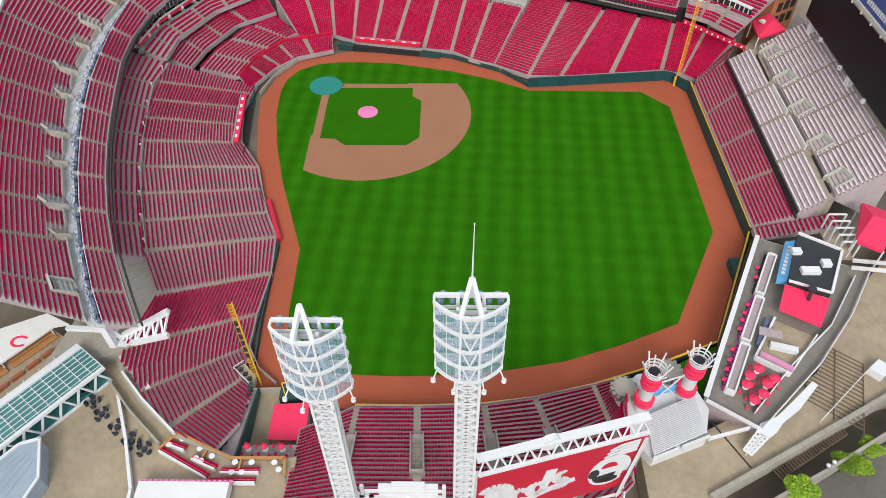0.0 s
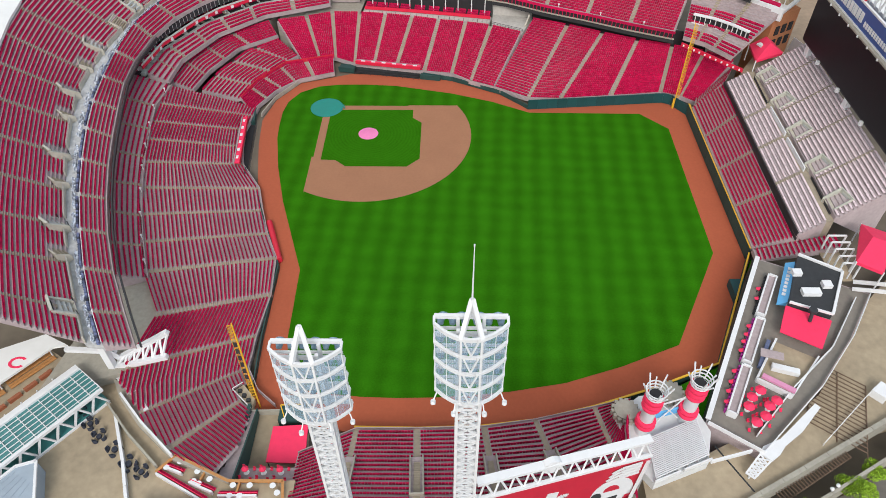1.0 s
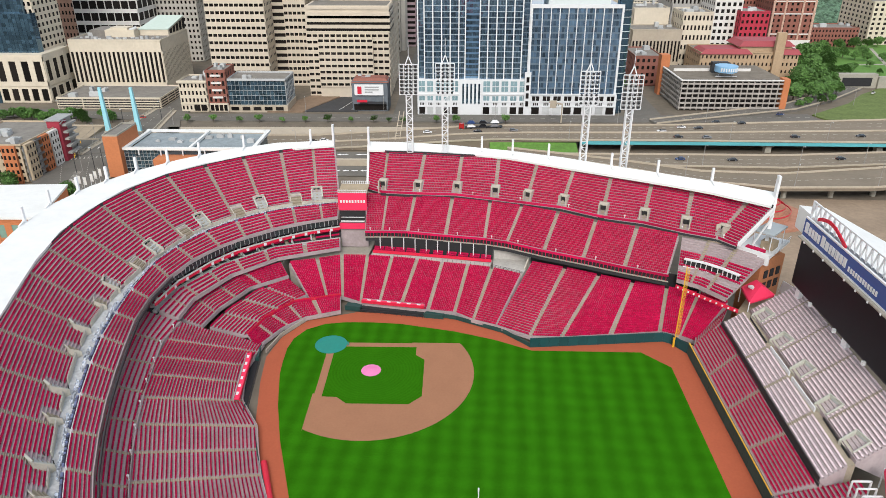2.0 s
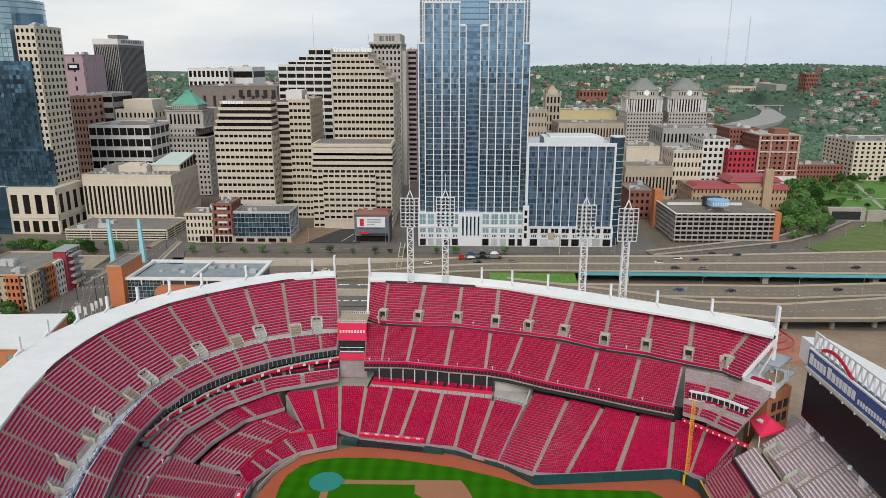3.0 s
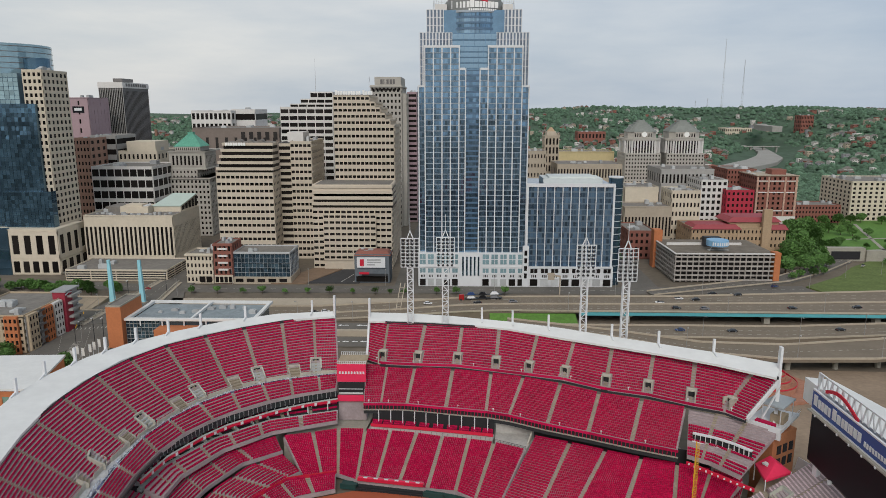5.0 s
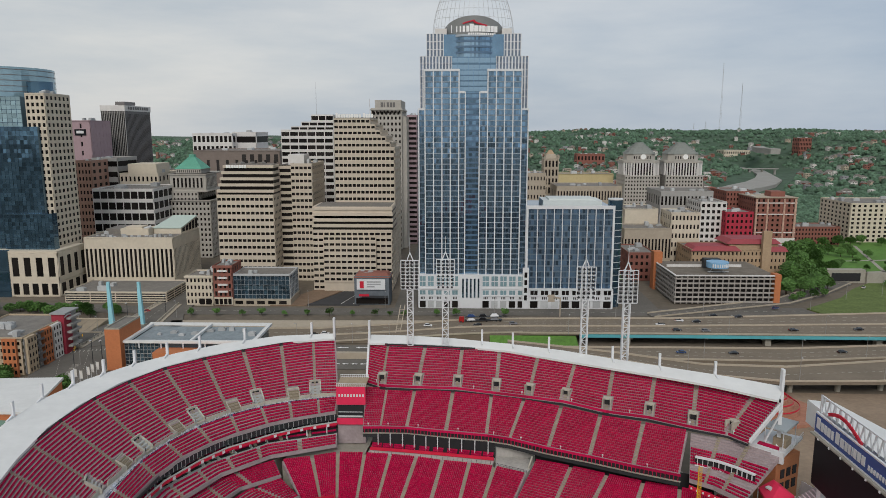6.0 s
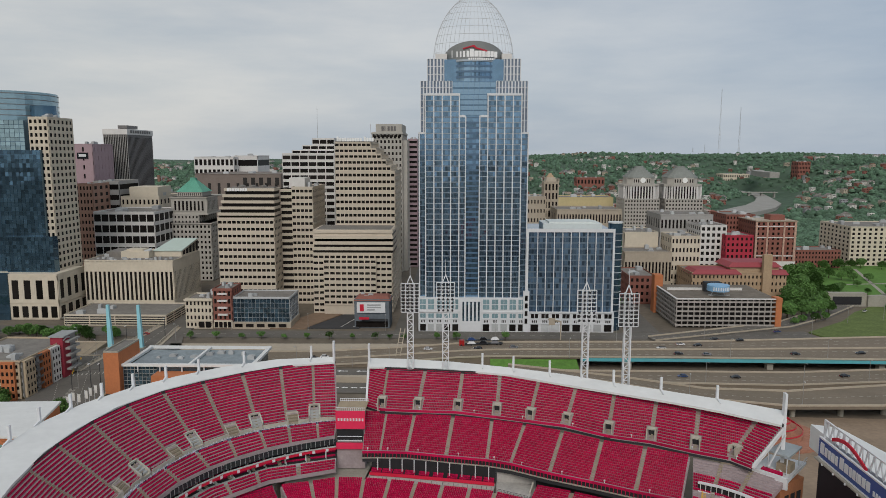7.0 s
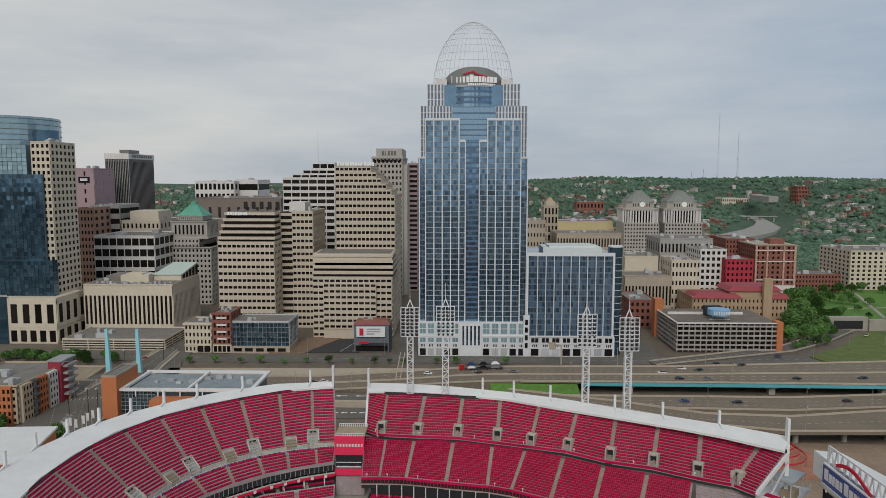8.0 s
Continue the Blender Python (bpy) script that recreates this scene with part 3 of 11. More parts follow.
RI = [(-8.8, 73.3), (-26.4, 68.5), (-38.5, 60.6), (-49.5, 52), (-58, 42.5), (-66, 27.1), (-69, 10), (-69.3, -5), (-66.5, -22), (-62.6, -37), (-56, -61), (-48, -81), (-38, -104)]
RO = [(-9.3, 76.6), (-30, 73.2), (-47.5, 63.5), (-60, 52.6), (-70.5, 40), (-78, 27), (-82.5, 12), (-83.0, -4), (-80.5, -24), (-76.5, -40), (-69, -66), (-60, -88), (-50, -108)]
RO = [tuple(Vector(a).lerp(Vector(b), 0.06 + 0.016 * k)) for k, (a, b) in enumerate(zip(RO, RI))]
ROOF_L = strip_roof("stand_roof", "white sheet roof edge curving over the first-base stand", RI, RO, 38, 39)
VI = [(4.6, 68.0), (18.3, 67.8), (34.4, 65.8), (53.8, 60.2), (71.6, 50.4), (88.0, 42.0), (103.0, 34.2), (114.1, 27.5), (127.5, 17.0)]
VO = [(3.9, 74.2), (18.0, 73.4), (34.4, 70.4), (54.0, 64.3), (72.5, 57.0), (89.1, 47.9), (104.8, 39.9), (119.4, 32.5), (132.3, 24.3)]
ROOF_R = strip_roof("stand_roof", "white sheet roof edge over the third-base stand", VI, VO, 38, 39.3)
# fins that stand up from the roof edge
for line, roof, picks in ((RO, ROOF_L, (0.4, 1.6, 2.5, 3.2, 3.9, 4.6, 5.3, 6.0, 6.8)), (VO, ROOF_R, (2.55, 3.1, 3.75, 4.9, 5.75, 6.75))):
    for k in picks:
        p = along(line, k / (len(line) - 1))
        part("roof_fin", Geo().box(p.x - 0.35, p.x + 0.35, p.y - 0.5, p.y + 0.3, 38.6, 43.5).beam((p.x, p.y - 0.3, 39.6), (p.x, p.y - 3, 38.9), 0.5), white_paint, roof)
for x, y, roof in ((-9.0, 74.5, ROOF_L), (4.4, 71.0, ROOF_R), (130.5, 22, ROOF_R)):
    part("end_fin", Geo().box(x - 0.35, x + 0.35, y - 0.8, y + 0.8, 36.5, 45.5), white_paint, roof)
# dark strips paint in the shadow under the overhanging roof edges
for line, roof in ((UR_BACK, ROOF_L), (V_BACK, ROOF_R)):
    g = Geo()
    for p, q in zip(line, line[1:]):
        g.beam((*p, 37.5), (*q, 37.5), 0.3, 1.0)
    part("edge_shade", g, dark_steel_and_shade, roof, "dark strip painting the overhang shadow below the roof edge")
# white raking struts at the ends of the roofs
part("end_strut", Geo().beam((4.6, 60.2, 27.5), (4.0, 73, 38.5), 0.7).beam((4.3, 66, 27), (4.0, 73, 38.5), 0.5), white_paint, ROOF_R)
part("end_strut", Geo().beam((128.6, 17.5, 36.8), (118.8, 14.0, 26.5), 0.8).beam((130.5, 21.5, 38), (128.2, 16.6, 24), 1.0).beam((128.8, 17, 35), (124, 16, 26), 0.4), white_paint, ROOF_R)


def facade_band(name, label, pts, z0, z1, material, mull=None, pitch=2.5, thick=0.3, category="facade", proud=0.12):
    """A wall band along a line, with upright mullions."""
    body = thing(name, None, None, label, category, kind="structure")
    g = Geo()
    for p, q in zip(pts, pts[1:]):
        p, q = Vector(p), Vector(q)
        side = Vector((-(q - p).y, (q - p).x)).normalized() * thick
        g.prism([p, q, q + side, p + side], z0, z1)
    part("band", g, material, body)
    if mull:
        for p, q in zip(pts, pts[1:]):
            p, q = Vector(p), Vector(q)
            side = Vector((-(q - p).y, (q - p).x)).normalized() * (thick + proud)
            slim = 0.07 if pitch < 2 else 0.12
            n = max(1, int((q - p).length / pitch))
            for i in range(n):
                c = p.lerp(q, (i + 0.5) / n)
                d = (q - p).normalized() * slim
                part("mullion", Geo().prism([c - d - side, c + d - side, c + d + side, c - d + side], z0, z1), mull, body)
    return body


mouth_grey = mat("grey_divider_wall", (0.4, 0.41, 0.4), 0.8, 0.1, 0.7)
mouth_pale = mat("pale_stair_mouth", (0.46, 0.43, 0.36), 0.85, 0.12, 0.6, stain=0.2, stain_size=2.5)
suite_glass = mat("dark_suite_glass", (0.03, 0.035, 0.04), 0.15, 0.3, 2.5, spec=0.5)
mullion_grey = mat("grey_mullion", (0.34, 0.35, 0.36), 0.5, 0.05, 1.0)
banner_red = mat("red_banner", (0.62, 0.012, 0.05), 0.6, 0.04, 1.5)
# home-plate suites: glass band below the upper deck, white ledge, red banner with white squares
SU = [(-4.2, 48.2), (-14, 44.0), (-23.6, 38.2), (-35.2, 28.0), (-40.5, 20), (-46.2, 7.2), (-48.2, -6)]
facade_band("suite_front", "dark glass suite windows with white mullions under the upper deck", SU, 17.6, 19.4, suite_glass, mullion_grey, 1.5, proud=0.05)
inset = [(-4.0, 47.2), (-14, 43.0), (-23.2, 37.2), (-34.6, 27.2), (-39.8, 19.4), (-45.4, 6.8), (-47.4, -6)]
ledge = facade_band("suite_ledge", "white ledge with a red banner and white squares", inset, 16.95, 17.35, ledge_green)
for p, q in zip(inset, inset[1:]):
    p, q = Vector(p), Vector(q)
    e = Vector((-(q - p).y, (q - p).x)).normalized() * 0.25
    part("banner", Geo().prism([p, q, q + e, p + e], 16.0, 16.9), banner_red, ledge, "long red banner")
for k in range(14):
    p, q = along(inset, 0.04 + 0.068 * k), along(inset, 0.05 + 0.068 * k)
    d = (q - p).normalized()
    nrm = Vector((d.y, -d.x))
    if nrm.dot(Vector((10, 0)) - p) < 0:
        nrm = -nrm
    part("square", Geo().prism([p + nrm * 0.35, p + d * 0.9 + nrm * 0.35, p + d * 0.9 + nrm * 0.2, p + nrm * 0.2], 15.9, 16.8), white_paint, ledge, "white square on the banner")
# near-black sheet: the shade inside the suites is in the colour
facade_band("suite_room", "near-black sheet for the shade in the open suites behind the balcony rows", [(-4.3, 50.0), (-27.2, 42.0), (-42.8, 27.4), (-51.8, 9.6), (-53.4, -5)], 14, 18.0, dark_void, white_paint, 5.0)
# grey dividing walls and white columns between the suite balconies
BALCONY = thing("balcony_dividers", None, None, "grey walls dividing the suite balconies", "divider", kind="structure")
for k in range(14):
    p, q = along(BF, (k + 0.5) / 14), along(BB, (k + 0.5) / 14)
    e = Vector((-(q - p).y, (q - p).x)).normalized() * 0.2
    part("divider", Geo().hexa([(*p, 13), (*(p + e), 13), (*(q + e), 13), (*q, 13)], [(*p, 14.2), (*(p + e), 14.2), (*(q + e), 15.8), (*q, 15.8)]), ledge_green, BALCONY, "grey balcony divider")
    c = p.lerp(q, 0.5) + e
    part("column", Geo().box(c.x - 0.16, c.x + 0.16, c.y - 0.16, c.y + 0.16, 13, 16.9), white_paint, BALCONY, "white column")
# first-base side: black band in front of the upper deck and over the narrow deck
facade_band("deck_edge", "black edge band along the front of the upper deck", [(p[0] + 0.9, p[1]) for p in UF_FRONT[7:]], 19.5, 20.3, dark_steel_and_shade)
# near-black sheet in place of the shade at the back of this deck
facade_band("deck_back", "near-black sheet for the shade behind the narrow deck", [(x - 2.2, y) for x, y in S_BACK], 12.5, 18.4, dark_void)
# third-base side: black edge of the middle deck, suites with painted shade, and a red band
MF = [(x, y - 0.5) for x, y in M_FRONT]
facade_band("deck_edge", "black edge band under the middle deck", MF, 13.6, 14.9, dark_steel_and_shade)
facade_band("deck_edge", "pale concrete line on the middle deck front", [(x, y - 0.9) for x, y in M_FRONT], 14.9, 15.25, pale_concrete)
# slot drawn as a near-black band, its shade painted
facade_band("deck_edge", "near-black band for a shaded slot along the middle deck front", [(x, y - 0.55) for x, y in M_FRONT], 15.25, 16.6, dark_void, seat_red, 1.1, proud=0.05)
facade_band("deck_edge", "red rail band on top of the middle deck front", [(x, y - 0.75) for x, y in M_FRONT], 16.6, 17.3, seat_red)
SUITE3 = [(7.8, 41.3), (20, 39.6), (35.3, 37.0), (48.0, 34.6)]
facade_band("suite_front", "near-black sheet for the suites' shade with pale posts under the middle deck", [(x + 0.5, y + 2.6) for x, y in SUITE3], 9.0, 15.0, dark_void, white_paint, 3.4, proud=0.3)
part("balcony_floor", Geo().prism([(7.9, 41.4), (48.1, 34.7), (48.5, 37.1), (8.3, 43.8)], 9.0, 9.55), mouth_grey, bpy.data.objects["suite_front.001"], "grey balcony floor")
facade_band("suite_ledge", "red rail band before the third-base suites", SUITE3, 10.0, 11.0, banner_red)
# near-black sheet colours in the shade of the concourse
facade_band("concourse_back", "near-black sheet for the concourse shade behind the third-base seats", [(61.0, 34.4), (72, 29.8), (82, 24.9), (91.7, 20.6), (101.2, 17.2), (110, 14)], 8, 15.5, dark_void)
flat("concourse", [(6, 42), (60, 36.5), (104, 24), (107, 32), (60, 50), (8, 60)], 8.2, pale_concrete, "grey concrete concourse behind the lower third-base deck", "concourse", thick=8.5)
flat("concourse", [(-19.3, 33.4), (-4.2, 38.9), (6.5, 41.2), (8.5, 58), (-4, 60), (-20, 50)], 8.2, pale_concrete, "grey concrete concourse behind home plate", "concourse", thick=8.5)
flat("concourse", [(-22, 34.6), (-35.6, 24), (-41.6, 13), (-43.4, -1), (-41.8, -5), (-55, -6), (-52, 14), (-40, 34), (-20, 50)], 9.0, pale_concrete, "grey concrete concourse below the suites", "concourse", thick=8.5)
walk_pale = mat("pale_grey_walk", (0.42, 0.4, 0.37), 0.85, 0.12, 0.8, stain=0.15, stain_size=4)
g = Geo()
for a, b, c, d in zip(A_BACK[:10], A_BACK[1:11], [(x - 14, y - 5) for x, y in A_BACK], [(x - 14, y - 5) for x, y in A_BACK[1:]]):
    g.prism([a, b, d, c], 0, 9.6)
thing("concourse", g, pale_concrete, "grey concrete concourse behind the first-base seats", "concourse", kind="structure")
facade_band("deck_edge", "red rail band on the upper third-base deck front", [(x, y - 0.3) for x, y in V_FRONT], 26.4, 27.2, seat_red)
# this slot's shade is painted as a dark band
facade_band("deck_edge", "near-black band for a shaded slot below the upper third-base deck front", [(x, y - 0.1) for x, y in V_FRONT], 25.3, 26.4, dark_steel_and_shade)
# small white lamps along the deck edges
lamp_box = thing("deck_lamp", Geo().box(-0.22, 0.22, -0.16, 0.16, 0, 0.32).box(-0.08, 0.08, -0.08, 0.08, -1.2, 0), white_paint, "small white lamp box on a deck edge", "lamp", "deck edge lamps")
spots = [(*along(S_FRONT, (k + 0.5) / 9), 11.9) for k in range(9)] + [(*along(M_FRONT, (k + 0.3) / 9), 18.0) for k in range(9)] + [(*along(V_FRONT, (k + 0.5) / 8), 28.0) for k in range(8)]
lamp_box.location = spots[0]
for p in spots[1:]:
    copy_thing(lamp_box, Matrix.Translation(p))
LANDING = thing("open_landing", Geo().prism([(48.3, 31.2), (57.6, 26.6), (60.6, 33.0), (58.5, 38.0), (49.0, 38.2)], 8.2, 9.9), walk_pale, "pale grey open landing beside the suites", "landing", kind="structure")
part("rear_wall", Geo().prism([(49.0, 38.0), (60.4, 36.4), (60.6, 36.8), (49.2, 38.4)], 9.9, 14.6), walk_pale, LANDING, "pale rear wall")
part("stair_flank", Geo().hexa([(58.8, 29.6, 9.9), (60.2, 32.6, 9.9), (59.8, 32.8, 9.9), (58.4, 29.8, 9.9)], [(58.8, 29.6, 10.6), (60.2, 32.6, 12.6), (59.8, 32.8, 12.6), (58.4, 29.8, 10.6)]), mouth_pale, LANDING, "sloping stair flank")
for k in range(12):
    p = Vector((48.4, 31.2)).lerp(Vector((57.6, 26.6)), k / 11)
    part("rail_post", Geo().box(p.x - 0.04, p.x + 0.04, p.y - 0.04, p.y + 0.04, 9.9, 10.9), dark_steel_and_shade, LANDING)
part("rail", Geo().beam((48.4, 31.2, 10.9), (57.6, 26.6, 10.9), 0.07).beam((48.4, 31.2, 10.4), (57.6, 26.6, 10.4), 0.05), dark_steel_and_shade, LANDING, "thin dark rail")
# grey strip with a rail between the third-base suites and the lower seats
g = Geo()
for p, q in zip(SUITE3, SUITE3[1:]):
    g.prism([(p[0], p[1] - 0.1), (q[0], q[1] - 0.1), (q[0] - 0.4, q[1] - 2.4), (p[0] - 0.4, p[1] - 2.4)], 8.4, 9.9)
STRIP = thing("suite_walk", g, walk_pale, "pale grey walk below the third-base suites", "walkway", kind="structure")
for k in range(26):
    p = along([(x - 0.4, y - 2.3) for x, y in SUITE3], (k + 0.5) / 26)
    part("rail_post", Geo().box(p.x - 0.05, p.x + 0.05, p.y - 0.05, p.y + 0.05, 9.9, 10.8), dark_steel_and_shade, STRIP)
for k in range(10):
    p = along([(x + 0.2, y + 1.6) for x, y in SUITE3], (k + 0.5) / 10)
    q = along([(x + 0.2, y + 1.6) for x, y in SUITE3], (k + 0.6) / 10)
    turn = math.atan2(q.y - p.y, q.x - p.x)
    rows2 = [(p.x + math.cos(turn) * (i - 2.5) * 0.56 - math.sin(turn) * r, p.y + math.sin(turn) * (i - 2.5) * 0.56 + math.cos(turn) * r, 10.5 + 0.45 * r, turn) for i in range(6) for r in (-1.0, -0.2, 0.6)]
    part("suite_seats", scatter(SEAT_V, SEAT_F, rows2), seat_red, STRIP, "two short rows of red suite seats", "stuff")
# walkway across the upper first-base deck
g = Geo()
for (a, b), (c, d) in zip(zip(UF_BACK, UF_BACK[1:]), zip([along(UR_FRONT, i / 17) for i in range(18)], [along(UR_FRONT, (i + 1) / 17) for i in range(17)])):
    g.prism([a, b, d, c], 21.5, 22.7)
walk_grey = mat("pale_blue_grey_walkway", (0.42, 0.425, 0.43), 0.8, 0.2, 0.7, stain=0.2, stain_size=3)
WALKWAY = thing("upper_walkway", g, walk_grey, "grey concrete walkway through the upper first-base deck", "walkway", kind="structure")
navy = mat("navy_chairs", (0.09, 0.11, 0.19), 0.6, 0.2, 0.5, island=0.9)
g = Geo()
for k in range(300):
    u = (k + 0.5) / 300
    if (u * 17) % 1 < 0.14:
        continue
    p = along(UF_BACK, u).lerp(along([tuple(along(UR_FRONT, i / 17)) for i in range(18)], u), 0.2)
    g.box(p.x - 0.2, p.x + 0.2, p.y - 0.2, p.y + 0.2, 22.7, 23.4)
part("loose_chairs", g, navy, WALKWAY, "row of small dark folding chairs", "stuff")
g = Geo()
for k in range(420):
    u = (k + 0.5) / 420
    if (u * 17 + 0.5) % 1 < 0.2 or random.random() < 0.15:
        continue
    p = along(UF_BACK, u).lerp(along([tuple(along(UR_FRONT, i / 17)) for i in range(18)], u), 0.42 + random.uniform(-0.06, 0.06))
    g.box(p.x - 0.2, p.x + 0.2, p.y - 0.2, p.y + 0.2, 22.7, 23.2).box(p.x - 0.22, p.x - 0.16, p.y - 0.2, p.y + 0.2, 23.2, 23.6)
part("loose_chairs", g, mat("pale_chairs", (0.5, 0.53, 0.58), 0.5, 0.1, 0.5, island=0.5), WALKWAY, "row of small pale folding chairs", "stuff")
g = Geo()
for k in range(17):
    for i in range(6):
        p, q = along(UF_BACK, (k + i / 6) / 17), along(UF_BACK, (k + (i + 1) / 6) / 17)
        g.beam((p.x, p.y, 23.7), (q.x, q.y, 23.7), 0.08).beam((p.x, p.y, 22.7), (p.x, p.y, 23.7), 0.08)
part("handrail", g, white_paint, WALKWAY, "thin white handrail")


unit_rail = mat("galvanised_rail", (0.45, 0.46, 0.47), 0.4, 0.05, 1.0, metal=0.5)


def vomitory(pts_f, pts_b, u, row0, row1, rows, z0, z1, parent, wide=1.9):
    """A stair mouth: three low walls round a dark opening, open to the field."""
    f, b = along(pts_f, u), along(pts_b, u)
    d = (b - f).normalized()
    s = Vector((-d.y, d.x))
    depth = (b - f).length
    za = z0 + (z1 - z0) * row0 / (rows - 1)
    zb = z0 + (z1 - z0) * row1 / (rows - 1) + 0.45
    n0, n1 = f + d * (depth * row0 / rows + 0.3), f + d * (depth * row1 / rows)
    g = Geo()
    for k in (-1, 1):
        g.prism([n0 + s * k * wide, n0 + s * k * (wide - 0.35), n1 + s * k * (wide - 0.35), n1 + s * k * wide], za - 1, zb)
    g.prism([n1 - s * wide, n1 + s * wide, n1 + s * wide + d * 0.35, n1 - s * wide + d * 0.35], za - 1, zb)
    mid = n0.lerp(n1, 0.52)
    g.prism([mid - s * wide, mid + s * wide, n1 + s * wide, n1 - s * wide], zb - 0.55, zb - 0.1)
    v = part("stair_mouth", g, mouth_pale, parent, "pale concrete stair mouth")
    hole = Geo().prism([n0 - s * (wide - 0.4), n0 + s * (wide - 0.4), n1 + s * (wide - 0.4), n1 - s * (wide - 0.4)], za - 1, za + 0.08)
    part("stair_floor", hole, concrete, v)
    m = n0.lerp(n1, 0.5)
    # solid near-black sheet; the doorway's shade is its colour
    part("dark_doorway", Geo().prism([m - s * (wide * 0.55), m + s * (wide * 0.55), m + s * (wide * 0.55) + d * 0.2, m - s * (wide * 0.55) + d * 0.2], za, zb - 0.5), dark_void, v, "dark doorway")
    return v


def low_mouth(pts_f, pts_b, u, row0, row1, rows, z0, z1, parent, wide):
    """A stair well in the benches: a low kerb round a sunken landing with a few steps."""
    f, b = along(pts_f, u), along(pts_b, u)
    d = (b - f).normalized()
    s = Vector((-d.y, d.x))
    depth = (b - f).length
    za, zb = z0 + (z1 - z0) * row0 / (rows - 1), z0 + (z1 - z0) * row1 / (rows - 1)
    n0, n1 = f + d * (depth * row0 / rows), f + d * (depth * row1 / rows)
    g = Geo()
    for k in (-1, 1):
        a, c = n0 + s * k * wide, n1 + s * k * wide
        e = s * (-0.25 * k)
        g.hexa([(*a, za - 1), (*(a + e), za - 1), (*(c + e), za - 1), (*c, za - 1)], [(*a, za + 1.0), (*(a + e), za + 1.0), (*(c + e), zb + 0.9), (*c, zb + 0.9)])
    g.prism([n1 - s * wide, n1 + s * wide, n1 + s * wide + d * 0.25, n1 - s * wide + d * 0.25], za - 1, zb + 0.9)
    v = part("stair_well", g, pale_concrete, parent, "low concrete walls round a stair well")
    for k in range(5):
        p, q = n0.lerp(n1, k / 5), n0.lerp(n1, (k + 1) / 5)
        part("step", Geo().prism([p - s * (wide - 0.27), p + s * (wide - 0.27), q + s * (wide - 0.27), q - s * (wide - 0.27)], za - 2.5, za - 0.35 * k + 0.3), concrete, v)
    # thin near-black sheet paints the shade inside the door
    part("dark_doorway", Geo().prism([n1 - s * (wide * 0.5) - d * 0.1, n1 + s * (wide * 0.5) - d * 0.1, n1 + s * (wide * 0.5) - d * 0.02, n1 - s * (wide * 0.5) - d * 0.02], za - 1, za + 1.1), dark_void, v, "dark doorway")
    return v


for i in range(1, 11):
    vomitory(V_FRONT, V_BACK, i / 11, 0, 4.4, 16, 27, 37, V_DECK, 1.4)
def deck_mouth(u):
    """A stair mouth in the upper first-base deck: low rimmed side walls, a flight of landings and a dark door in the rear wall."""
    f, b = along(UR_FRONT, u), along(UR_BACK, u)
    d = (b - f).normalized()
    e = Vector((-d.y, d.x))
    run = (b - f).length / 20
    n0, n1, w = f - d * 0.15, f + d * run * 4.6, 1.95
    lo, hi, top = 24.0, 26.75, 27.2
    g, rim = Geo(), Geo()
    for k in (-1, 1):
        a, c, q = n0 + e * k * w, n1 + e * k * w, e * (-0.3 * k)
        g.hexa([(*a, 22), (*(a + q), 22), (*(c + q), 22), (*c, 22)], [(*a, lo), (*(a + q), lo), (*(c + q), hi), (*c, hi)])
        a, c, q = a + e * k * 0.06, c + e * k * 0.06, e * (-0.44 * k)
        rim.hexa([(*a, lo), (*(a + q), lo), (*(c + q), hi), (*c, hi)], [(*a, lo + 0.14), (*(a + q), lo + 0.14), (*(c + q), hi + 0.14), (*c, hi + 0.14)])
    g.prism([n1 - e * w, n1 + e * w, n1 + e * w + d * 0.3, n1 - e * w + d * 0.3], 22, top)
    rim.prism([n1 - e * (w + 0.06) - d * 0.06, n1 + e * (w + 0.06) - d * 0.06, n1 + e * (w + 0.06) + d * 0.4, n1 - e * (w + 0.06) + d * 0.4], top + 0.004, top + 0.16)
    v = part("stair_mouth", g, mouth_pale, UR_DECK, "pale concrete stair mouth")
    part("rim", rim, rim_pale, v, "pale rim of the stair mouth")
    for k in range(5):
        p, q = n0.lerp(n1, k / 5), n0.lerp(n1, (k + 1) / 5)
        z = 23.42 + 0.7 * min(k, 3)
        part("step", Geo().prism([p - e * (w - 0.31), p + e * (w - 0.31), q + e * (w - 0.31), q - e * (w - 0.31)], 22, z), mouth_grey if k else mouth_pale, v, "grey landing step")
    # door drawn as a near-black sheet in place of shade
    part("dark_doorway", Geo().prism([n1 - e * 1.1 - d * 0.12, n1 + e * 1.1 - d * 0.12, n1 + e * 1.1 - d * 0.01, n1 - e * 1.1 - d * 0.01], 25.54, 26.75), dark_void, v, "dark doorway")
    for k in (-1, 1):
        p = n0 + e * k * (w - 0.15)
        part("gate_post", Geo().box(p.x - 0.07, p.x + 0.07, p.y - 0.07, p.y + 0.07, lo, lo + 1.1), dark_steel_and_shade, v)


